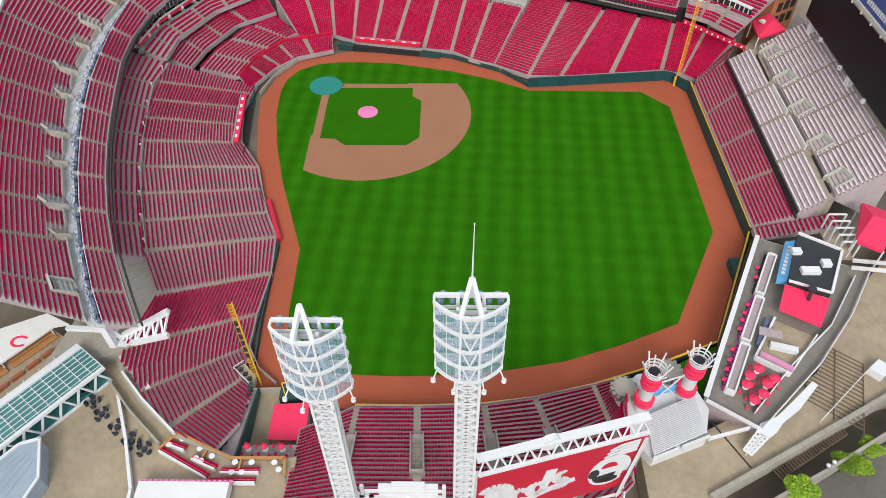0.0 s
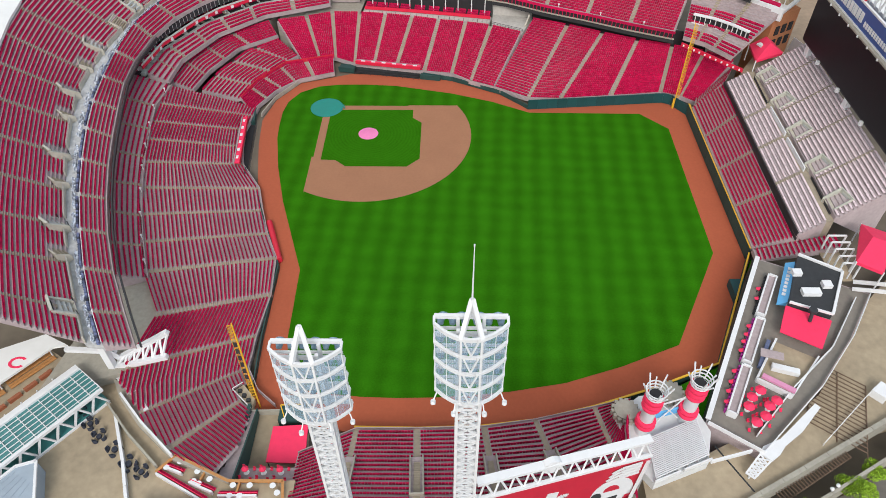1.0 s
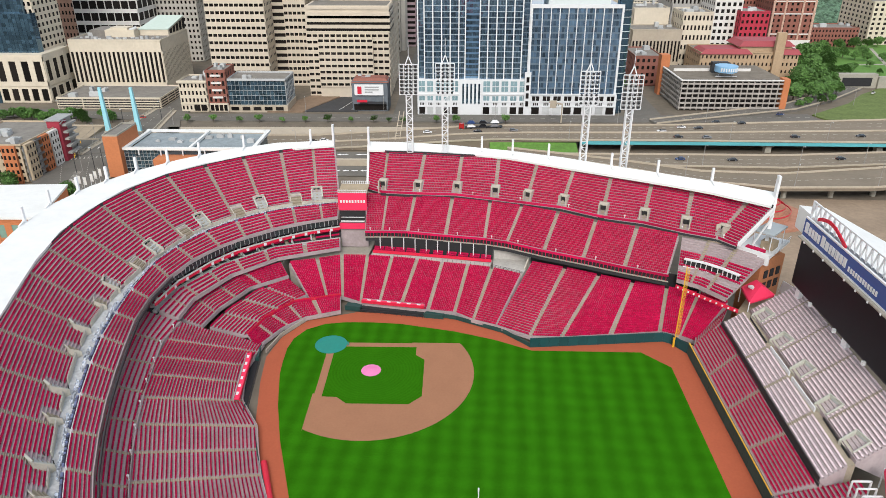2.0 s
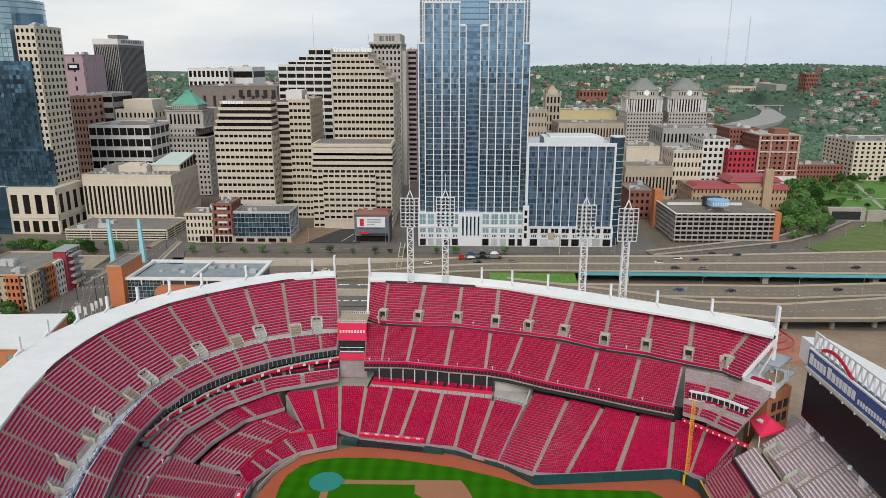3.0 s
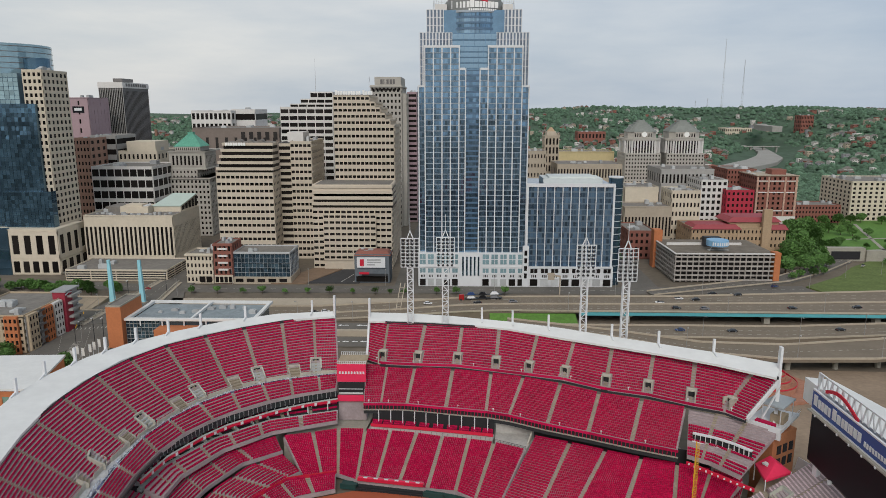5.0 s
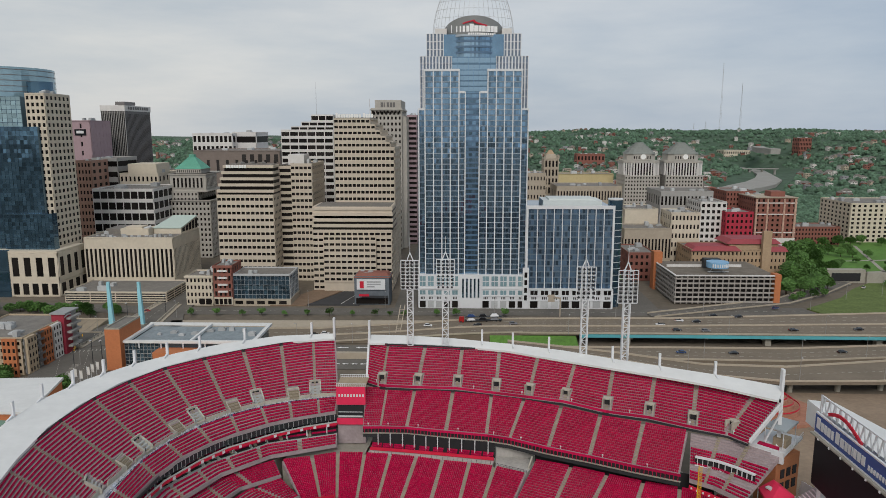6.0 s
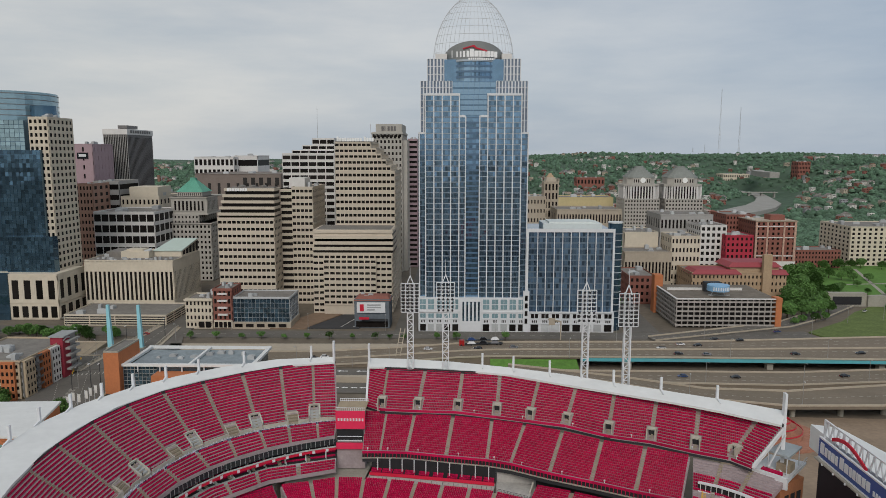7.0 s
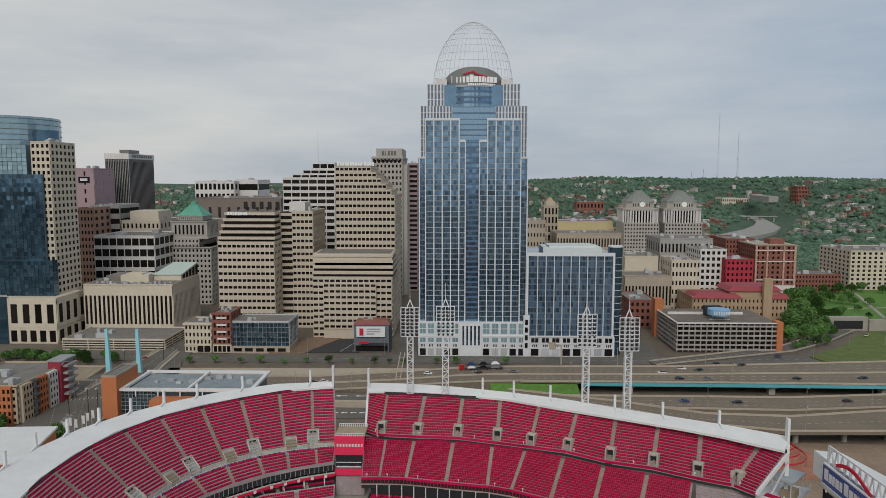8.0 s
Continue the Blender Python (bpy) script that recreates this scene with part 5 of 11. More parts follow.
def loop(cu, cz, ru, rz, a0, a1, n=14):
    return [(cu + ru * math.cos(radians(a0 + (a1 - a0) * i / n)), cz + rz * math.sin(radians(a0 + (a1 - a0) * i / n))) for i in range(n + 1)]


def disc(cu, cz, ru, rz, material, label, out, a0=0, a1=360):
    """A flat oval or part of one on the sign face."""
    ring = loop(cu, cz, ru, rz, a0, a1, 20)[:-1 if a1 - a0 == 360 else None]
    return part("sign_shape", Geo().hexa([on_sign(u, z, out) for u, z in ring], [on_sign(u, z, out + 0.06) for u, z in ring]), material, sign, label)


# a script word in white strokes above a long swash
ribbon([(0.0, 14.0), (0.1, 14.3), (0.22, 15.4), (0.36, 17.4), (0.5, 19.0), (0.6, 19.6)], 1.1, white_paint, "white swash stroke")
ribbon([(0.03, 15.6), (0.055, 17.6), (0.085, 20.6), (0.1, 22.8)], 1.7, white_paint, "white brush stroke")
ribbon(loop(0.095, 21.2, 0.085, 2.3, 150, -85), 1.5, white_paint, "white brush stroke")
ribbon([(0.1, 19.2), (0.14, 17.2), (0.18, 16.6), (0.215, 17.2)], 1.5, white_paint, "white brush stroke")
ribbon(loop(0.255, 18.9, 0.04, 1.7, 20, 320), 1.1, white_paint, "white looped stroke")
ribbon(loop(0.36, 19.6, 0.04, 1.7, 20, 340), 1.1, white_paint, "white looped stroke")
ribbon([(0.4, 18.6), (0.415, 21), (0.435, 24.6)], 1.2, white_paint, "white brush stroke")
ribbon(loop(0.51, 21.6, 0.035, 1.3, 60, 260) + loop(0.5, 19.4, 0.04, 1.3, 80, -130), 1.1, white_paint, "white looped stroke")
# a round emblem: pale oval, dark curl, striped band
disc(0.82, 19.4, 0.135, 4.6, white_paint, "white oval shape", 0.32)
disc(0.79, 18.6, 0.075, 2.6, dark_steel_and_shade, "dark curl shape", 0.4, 190, 360)
disc(0.72, 19.4, 0.035, 1.3, dark_steel_and_shade, "dark curl shape", 0.4)
disc(0.81, 20.6, 0.05, 1.5, sign_red, "red inner shape", 0.4, 0, 180)
disc(0.83, 16.6, 0.06, 0.9, dark_steel_and_shade, "dark oval shape", 0.4)
for k in range(4):
    ribbon([(0.74 + 0.012 * k, 23.2 + 0.95 * k), (0.83, 24.2 + 0.9 * k), (0.95, 24.6 + 0.85 * k)], 0.5, white_paint, "white stripe", 0.45)
for k in range(6):
    a = radians(60 * k)
    ribbon([(0.93, 17.2), (0.93 + 0.022 * math.cos(a), 17.2 + 1.0 * math.sin(a))], 0.4, sign_red, "red ray", 0.45)
g = Geo()
for z, out in ((28.2, 0.2), (30.6, -0.6)):
    g.beam(on_sign(0, z, out), on_sign(1, z, out), 0.5)
for k in range(12):
    g.beam(on_sign(k / 12, 28.2, 0.2), on_sign((k + 0.5) / 12, 30.6, -0.6), 0.22).beam(on_sign((k + 0.5) / 12, 30.6, -0.6), on_sign((k + 1) / 12, 28.2, 0.2), 0.22)
part("top_truss", g, white_paint, sign, "white top truss")
part("top_sheet", Geo().hexa([on_sign(0, 30.3, -0.5), on_sign(1, 30.3, -0.5), on_sign(1, 30.3, -1.5), on_sign(0, 30.3, -1.5)], [on_sign(0, 30.9, -0.5), on_sign(1, 30.9, -0.5), on_sign(1, 30.9, -1.5), on_sign(0, 30.9, -1.5)]).tube(on_sign(0.42, 30.2, -0.5), on_sign(0.42, 30.2, -1.4), 1.4, 1.4, 20), white_paint, sign, "white roof sheet over the sign")
for u in (0.0, 0.33, 0.66, 0.97):
    part("support_post", Geo().beam(on_sign(u, 3, -0.3), on_sign(u, 28, -0.3), 0.5), white_paint, sign, "white support post")
    part("stay", Geo().beam(on_sign(u, 12, 0.4), on_sign(u, 7, 3.4), 0.25), white_paint, sign)
part("end_brace", Geo().beam(on_sign(0.9, 10, 1.5), on_sign(0.99, 27, 0.4), 0.4), white_paint, sign)
part("foot_rail", Geo().beam(on_sign(0, 11.8, 1.2), on_sign(0.97, 11.8, 1.2), 0.35), white_paint, sign)

small = thing("small_board", None, None, "white framed board beside the light tower", "sign")
g = Geo()
for z in (21.2, 22.6, 24.4):
    g.beam((24.2, -131.5, z), (35.4, -131.5, z), 0.35)
for x in (24.3, 35.2):
    g.beam((x, -131.5, 8), (x, -131.5, 26), 0.5)
part("frame", g, white_paint, small)
part("board", Geo().box(26.4, 34.4, -131.3, -130.6, 22.3, 24.8).box(28.2, 32.6, -131.3, -130.6, 24.8, 25.4), white_paint, small, "white board")
for x in (23.6, 24.9):
    part("arm_lamp", Geo().box(x - 0.3, x + 0.3, -132.2, -131.4, 23.2, 23.8).beam((23, -131.8, 23.4), (25.8, -131.8, 23.4), 0.25), white_paint, small, "small lamp on an arm")

# ---- steamboat stage with twin stacks ----
stage_grey = mat("pale_grey_stage", (0.6, 0.61, 0.61), 0.7, 0.05, 1.5, stain=0.08, stain_size=4)
stage = thing("steamboat_stage", Geo().prism([(65.1, -105.5), (69.7, -101.8), (77.0, -100.7), (79.4, -104.4), (80.8, -108.8), (78.9, -114.6), (69.2, -118.4), (65.6, -113)], 0, 7.2), stage_grey, "white steamboat stage behind the right-field wall", "stage")
g = Geo()
pa, pb, pc, pd = Vector((69.4, -111.0)), Vector((78.4, -107.0)), Vector((78.8, -113.8)), Vector((69.3, -118.0))
for k in range(22):
    t = k / 21
    a, b = pa.lerp(pd, t), pb.lerp(pc, t)
    g.beam((a.x, a.y, 8.6), (b.x, b.y, 8.6), 0.16)
part("slat_roof", g, white_paint, stage, "white slatted pergola roof")
g = Geo()
for k in range(6):
    t = k / 5
    a, b = pa.lerp(pb, t), pd.lerp(pc, t)
    g.beam((a.x, a.y, 8.4), (b.x, b.y, 8.4), 0.25).beam((b.x, b.y, 7.2), (b.x, b.y, 8.6), 0.18)
part("beam", g, white_paint, stage)
part("white_rail", Geo().beam((69.0, -118.5, 8.1), (73.5, -116.7, 8.1), 0.2, 0.9).beam((74.2, -116.4, 8.1), (79.2, -114.4, 8.1), 0.2, 0.9).beam((79.2, -114.6, 7.6), (86.5, -112.6, 7.6), 0.3, 0.9), white_paint, stage, "white railing panel")
for cx, cy in ((66.6, -105.4), (75.2, -101.6)):
    g = Geo().prism(arc(cx, cy, 2.0, 0, 360, 24)[:-1], 7.2, 8.6)
    for k in range(14):
        a = 2 * math.pi * k / 14
        g.box(cx + 2.2 * math.cos(a) - 0.3, cx + 2.2 * math.cos(a) + 0.3, cy + 2.2 * math.sin(a) - 0.3, cy + 2.2 * math.sin(a) + 0.3, 7.4, 8.4)
    part("paddle_wheel", g, pale_concrete, stage, "grey toothed paddle wheel")
blue_paint = mat("light_blue_paint", (0.12, 0.42, 0.75), 0.5, 0.03, 1.0)
part("blue_panel", Geo().hexa([(70.6, -107.6, 9), (75.4, -106.2, 9), (75.4, -105.9, 9), (70.6, -107.3, 9)], [(70.6, -107.6, 10.6), (75.4, -106.2, 10.6), (75.4, -105.9, 10.6), (70.6, -107.3, 10.6)]), blue_paint, stage, "light blue panel between the stacks")
part("cross_brace", Geo().beam((70.6, -108.2, 8), (75.4, -106.6, 15), 0.18).beam((75.4, -106.6, 8), (70.6, -108.2, 15), 0.18).beam((70.6, -108.2, 14.4), (75.4, -106.6, 14.4), 0.2), white_paint, stage)


def smoke_stack(x, y):
    root = thing("smoke_stack", Geo().tube((x, y, 7.2), (x, y, 18.6), 1.15, 1.15, 24), mat("stack_white", (0.62, 0.64, 0.66), 0.35, 0.04, 1.0, metal=0.2), "white and red riverboat smoke stack with a crown", "smoke stack", "twin smoke stacks")
    for z0, z1, r in ((9.6, 10.5, 1.75), (10.7, 11.4, 1.7), (14.9, 15.8, 1.65), (16.0, 16.9, 1.7), (17.1, 18.0, 1.65)):
        part("red_band", Geo().tube((x, y, z0), (x, y, (z0 + z1) / 2), r - 0.15, r, 24).tube((x, y, (z0 + z1) / 2), (x, y, z1), r, r - 0.15, 24), cloth_red, root, "bulging red band")
    part("flue", Geo().tube((x, y, 18.6), (x, y, 18.75), 1.0, 1.0, 20), dark_void, root, "dark flue mouth")
    for z, r in ((18.5, 1.5), (19.2, 1.62), (19.9, 1.74)):
        g = Geo()
        pts = arc(x, y, r, 0, 360, 24)
        for p, q in zip(pts, pts[1:]):
            g.beam((*p, z), (*q, z), 0.16)
        part("crown_ring", g, white_paint, root, "white crown ring")
    for k in range(10):
        a = 2 * math.pi * (k + 0.3) / 10
        part("crown_spoke", Geo().beam((x + 1.3 * math.cos(a), y + 1.3 * math.sin(a), 18.2), (x + 2.3 * math.cos(a), y + 2.3 * math.sin(a), 21.6 if k % 2 else 20.2), 0.2), white_paint, root, "white crown spoke")
    return root


smoke_stack(68.9, -108.8)
smoke_stack(76.6, -106.6)

# ---- centre-field bar terrace ----
thing("centre_field_lawn", Geo().prism([(88.6, -91.4), (78.0, -96.9), (79.7, -100), (84.5, -107.5), (93.7, -86.5), (102.2, -66.5), (103.2, -62.4)], -0.3, 2.1), grass_mat, "strip of green lawn behind the outfield wall", "lawn", kind="structure")
thing("equipment_box", Geo().box(96.6, 100.2, -74.4, -68.6, 0.1, 2.2), teal_pad, "teal equipment box behind the outfield wall", "box")
BAR = [(101.4, -67.0), (108.9, -70.6), (121.5, -76.9), (113, -88.4), (103, -99.6), (88.4, -113.0), (80.3, -107.1)]
terrace = thing("bar_terrace", Geo().prism(BAR, 0, 7.0), concrete, "raised concrete bar terrace beyond centre field", "terrace", kind="structure")
part("terrace_floor", Geo().prism([(Vector(p) - Vector((100, -90))) * 0.985 + Vector((100, -90)) for p in BAR], 7.0, 7.06), mat("grey_brown_floor", (0.2, 0.18, 0.155), 0.8, 0.08, 1.0, stain=0.12, stain_size=3), terrace)
part("black_screen_wall", Geo().prism([(101.2, -66.6), (100.9, -66.8), (79.9, -107.3), (80.3, -107.5)], 1.0, 6.6), dark_steel_and_shade, terrace, "black batter's-eye wall")
part("drink_rail", Geo().beam((101.3, -67.4, 8.0), (80.6, -106.8, 8.0), 0.9, 0.15).beam((101.3, -67.4, 7.5), (80.6, -106.8, 7.5), 0.15, 1.0), white_paint, terrace, "white drink rail")
part("terrace_rail", Geo().beam((80.5, -107.4, 7.9), (88.4, -113.0, 7.9), 0.15, 0.9).beam((88.4, -113, 7.9), (103, -99.8, 7.9), 0.15, 0.9).beam((103, -99.8, 7.9), (113, -88.6, 7.9), 0.15, 0.9).beam((113, -88.6, 7.9), (121.3, -77, 7.9), 0.15, 0.9), white_paint, terrace, "white parapet")
part("inner_wall", Geo().beam((117.3, -78.9, 7.8), (108.1, -91.1, 7.8), 0.2, 1.2).beam((108.1, -91.1, 7.8), (97.7, -100.2, 7.8), 0.2, 1.2).beam((97.7, -100.2, 7.8), (88.3, -109.7, 7.8), 0.2, 1.2), white_paint, terrace, "white curved ramp wall")
magenta = mat("magenta_led_strip", (0.42, 0.03, 0.3), 0.5, 0.05, 1.0)
for k, (a, b) in enumerate((((102.5, -73.2), (96.8, -83.5)), ((96.5, -84.6), (90.8, -94.8)), ((90.5, -95.8), (85.0, -105.7)))):
    c = thing("bar_counter", Geo().beam((*a, 7.6), (*b, 7.6), 1.5, 1.1), concrete, "long white-edged bar counter with a planter trough", "counter", "terrace counters")
    va, vb = Vector(a), Vector(b)
    off = Vector((-(vb - va).y, (vb - va).x)).normalized() * 0.8
    part("edge", Geo().beam((*(va + off), 7.8), (*(vb + off), 7.8), 0.3, 1.6).beam((*(va - off), 7.8), (*(vb - off), 7.8), 0.3, 1.6).beam((*(va + off), 7.8), (*(va - off), 7.8), 0.3, 1.6).beam((*(vb + off), 7.8), (*(vb - off), 7.8), 0.3, 1.6), white_paint, c, "white edge")
    for j in range(12):
        p = va.lerp(vb, (j + 0.5) / 12) + off * -1.35
        part("stool_back", Geo().box(p.x - 0.22, p.x + 0.22, p.y - 0.22, p.y + 0.22, 7.06, 8.0), magenta if k else dark_steel_and_shade, c, "small coloured stool")
stool = thing("bar_table", Geo().tube((98.5, -76.6, 7.06), (98.5, -76.6, 8.0), 0.08, 0.08, 6), dark_steel_and_shade, "small red round standing table", "table", "standing tables")
part("table_top", Geo().tube((98.5, -76.6, 8.0), (98.5, -76.6, 8.06), 0.42, 0.42, 14), cloth_red, stool)
part("stool", Geo().box(98.9, 99.3, -76.3, -75.9, 7.06, 7.8), cloth_red, stool, "red stool")
for x, y in ((97.4, -79.2), (93.7, -86.3), (92.6, -88.3), (91.6, -90.0), (90.5, -92.1), (87.9, -96.8), (86.7, -99.1), (85.7, -101.1), (84.7, -103.3)):
    copy_thing(stool, Matrix.Translation((x - 98.5, y + 76.6, 0)))


def umbrella_table(x, y, z, r):
    root = thing("umbrella_table", Geo().tube((x, y, z), (x, y, z + 2.2), 0.05, 0.05, 6), white_paint, "red umbrella over a small table with chairs", "umbrella table", "red umbrella tables")
    g = Geo()
    pts = arc(x, y, r, 0, 360, 8)
    for p, q in zip(pts, pts[1:]):
        g.add([(x, y, z + 2.6), (*p, z + 2.05), (*q, z + 2.05), (*p, z + 1.9), (*q, z + 1.9)], [(0, 1, 2), (1, 3, 4, 2)])
    part("canopy", g, cloth_red, root, "eight-sided red canopy")
    part("table_top", Geo().tube((x, y, z + 0.72), (x, y, z + 0.76), 0.5, 0.5, 12), white_paint, root)
    for k in range(4):
        a = k * math.pi / 2 + 0.6
        cx, cy = x + 1.35 * math.cos(a), y + 1.35 * math.sin(a)
        part("chair", Geo().box(cx - 0.22, cx + 0.22, cy - 0.22, cy + 0.22, z + 0.3, z + 0.46).box(cx - 0.22, cx + 0.22, cy + 0.16, cy + 0.22, z + 0.46, z + 0.9), cloth_red, root, "red chair")
    return root


for x, y in ((88.4, -107.9), (90.3, -106.7), (91.6, -104.7), (93.2, -103.6), (88.0, -104.8), (89.1, -102.9), (91.0, -101.5)):
    umbrella_table(x, y, 7.06, 1.0)

pavilion = thing("bar_pavilion", Geo().prism([(107.7, -70.2), (114.8, -74.8), (108.7, -85.5), (102.0, -82.6)], 7, 9.6), white_paint, "bar pavilion with a black flat roof and red canopy", "pavilion")
part("black_roof", Geo().prism([(107.9, -69.8), (115.1, -74.6), (108.9, -85.8), (101.7, -82.8)], 9.6, 11.0), dark_steel_and_shade, pavilion, "black flat roof")
part("roof_rim", Geo().beam((107.9, -69.8, 11.2), (115.1, -74.6, 11.2), 0.5).beam((115.1, -74.6, 11.2), (108.9, -85.8, 11.2), 0.5).beam((108.9, -85.8, 11.2), (101.7, -82.8, 11.2), 0.4), white_paint, pavilion, "white roof rim")
for x, y, a, b in ((105.6, -75.2, 0.9, 0.7), (110.4, -78.4, 0.9, 0.8), (106.6, -80.4, 1.8, 0.8)):
    part("roof_unit", Geo().box(x - a, x + a, y - b, y + b, 11.0, 11.9), white_paint, pavilion, "white roof unit")
part("red_canopy", Geo().hexa([(101.3, -82.8, 9.8), (108.8, -86.6, 9.8), (104.9, -92.8, 9.4), (98.4, -88.8, 9.4)], [(101.3, -82.8, 10.2), (108.8, -86.6, 10.2), (104.9, -92.8, 9.6), (98.4, -88.8, 9.6)]), cloth_red, pavilion, "sloping red canopy")
part("chimney", Geo().tube((104.6, -86.6, 10), (104.6, -86.0, 12.4), 0.35, 0.35, 12).tube((104.6, -86.0, 12.3), (104.6, -86, 12.8), 0.8, 0.8, 14), dark_steel_and_shade, pavilion, "dark pipe with a round cap")
part("blue_board", Geo().hexa([(106.0, -70.0, 8.6), (108.0, -70.5, 8.6), (102.2, -81.6, 8.6), (100.4, -81.4, 8.6)], [(106.0, -70.0, 8.8), (108.0, -70.5, 9.8), (102.2, -81.6, 9.8), (100.4, -81.4, 8.8)]), blue_paint, pavilion, "light blue name board")
for k in range(8):
    t0 = 0.14 + 0.09 * k
    p, q = Vector((106.9, -70.4)).lerp(Vector((101.2, -81.4)), t0), Vector((106.9, -70.4)).lerp(Vector((101.2, -81.4)), t0 + 0.06)
    part("white_bar", Geo().beam((p.x, p.y, 9.42), (q.x, q.y, 9.42), 0.7, 0.1), white_paint, pavilion, "white lettering bar")
kitchen = thing("open_bar", Geo().prism([(98.0, -89.4), (104.6, -93.4), (96.8, -102.0), (91.6, -98.4)], 7.06, 7.3), paving, "open bar with a long white island counter", "bar")
part("island", Geo().beam((95.2, -95.6, 7.8), (99.8, -97.0, 7.8), 1.2, 1.1), white_paint, kitchen, "white island counter")
part("canopy", Geo().hexa([(93.6, -92.6, 9.4), (97.4, -93.8, 9.4), (97.0, -95.4, 9.4), (93.0, -94.4, 9.4)], [(93.6, -92.6, 9.6), (97.4, -93.8, 9.6), (97.0, -95.4, 9.6), (93.0, -94.4, 9.6)]), concrete, kitchen, "grey canopy")
part("pink_band", Geo().beam((92.4, -98.2, 8.8), (97.2, -101.6, 8.8), 0.9, 0.5), mat("pink_stripe", (0.6, 0.25, 0.4), 0.6, 0.04, 1.0), kitchen, "pink and white awning")
part("low_wall", Geo().beam((98.0, -89.4, 7.7), (91.6, -98.4, 7.7), 0.4, 1.2).beam((96.8, -102.0, 7.7), (91.6, -98.4, 7.7), 0.4, 1.2).beam((96.8, -102, 7.7), (104.6, -93.4, 7.7), 0.3, 1.0), white_paint, kitchen)
part("blue_bins", Geo().beam((96.6, -89.6, 7.6), (93.0, -95.6, 7.6), 0.7, 0.8), navy, kitchen, "dark blue bench")


# ---- left-field corner: end seats, box, tents ----
deck("end seats beside the glass boxes", [(102.1, 12.4), (107.3, 8.6), (112.8, 0.9)], [(106.1, 24.8), (116.8, 19.2), (126.9, 11.3)], 16, 24.5, 17, [0.33, 0.66], skip_rows=(3, 4, 11, 12, 13, 14, 15, 16), steps=12)
facade_band("glass_boxes", "white framed glass boxes among the end seats", [(104.7, 16.0), (109.7, 13.4), (113.7, 9.9), (117.3, 5.5)], 19.0, 21.0, dark_void, white_paint, 1.4)
BOXES = bpy.data.objects["glass_boxes"]
for a, b in zip([(104.7, 16.0), (109.7, 13.4), (113.7, 9.9)], [(109.7, 13.4), (113.7, 9.9), (117.3, 5.5)]):
    a, b = Vector(a), Vector(b)
    e = Vector((-(b - a).y, (b - a).x)).normalized()
    part("white_roof", Geo().prism([a - e * 0.5, b - e * 0.5, b + e * 0.7, a + e * 0.7], 21.0, 21.3), white_paint, BOXES, "white box roof")
    part("white_sill", Geo().prism([a - e * 0.4, b - e * 0.4, b + e * 0.2, a + e * 0.2], 18.5, 19.0), white_paint, BOXES, "white sill")
for k in range(11):
    p = along([(101.6, 10.9), (108.0, 3.8), (114.8, -3.4)], k / 11)
    q = along([(101.6, 10.9), (108.0, 3.8), (114.8, -3.4)], (k + 1) / 11)
    part("red_fascia", Geo().beam((*p, 14.6), (*q, 14.6), 0.3, 1.1), banner_red, BOXES, "red front band")
    c = p.lerp(q, 0.5) + Vector((-0.2, -0.2))
    part("white_square", Geo().box(c.x - 0.22, c.x + 0.22, c.y - 0.1, c.y + 0.1, 14.35, 14.85), white_paint, BOXES, "white square on the band")
lodge = thing("corner_lodge", Geo().prism([(119.7, 17.4), (126.8, 10.3), (138.3, 22.8), (130, 28)], 23.6, 24.4), white_paint, "corner lodge with a grey flat roof above a brick tower", "lodge")
part("brick_tower", Geo().prism([(125.6, 11.2), (134.8, 17.0), (131, 24), (122.5, 17)], 0, 22.6), mat("orange_brick", (0.42, 0.17, 0.075), 0.85, 0.08, 0.6, stain=0.08, stain_size=6), lodge, "orange brick tower")
for k in range(3):
    for z in (12.5, 16.5):
        p, q = Vector((125.6, 11.2)).lerp(Vector((134.8, 17.0)), 0.2 + 0.26 * k), Vector((125.6, 11.2)).lerp(Vector((134.8, 17.0)), 0.36 + 0.26 * k)
        part("window", Geo().prism([p + Vector((0.1, -0.16)), q + Vector((0.1, -0.16)), q, p], z, z + 2.6), dark_void, lodge, "dark tall window")
part("white_side", Geo().prism([(119.4, 17), (126.6, 9.8), (127.2, 10.4), (120, 17.6)], 22.0, 25.4), white_paint, lodge)
part("roof", Geo().prism([(124.5, 18.3), (128.6, 13.5), (135.6, 20.6), (131.8, 24.2)], 29.6, 30.1), mat("grey_roof", (0.36, 0.4, 0.42), 0.6, 0.05, 2.0), lodge, "grey flat roof")
part("posts", Geo().beam((125, 18.2, 24), (125, 18.2, 29.6), 0.2).beam((128.4, 14.2, 24), (128.4, 14.2, 29.6), 0.2).beam((134.8, 20.4, 24), (134.8, 20.4, 29.6), 0.2), white_paint, lodge)
part("rail", Geo().beam((127.2, 10.6, 25.9), (138.3, 22.6, 25.9), 0.12).beam((127.2, 10.6, 25.2), (138.3, 22.6, 25.2), 0.12), white_paint, lodge)
part("red_seats", Geo().prism([(122.4, 16.8), (126.2, 12.8), (127.4, 14.0), (123.6, 18.0)], 24.4, 25.3), seat_red, lodge, "short block of red seats")
part("bar_hut", Geo().prism([(127, 17.4), (129.6, 14.8), (132.4, 17.6), (129.8, 20.2)], 24.4, 26.8), paving, lodge, "tan bar hut")


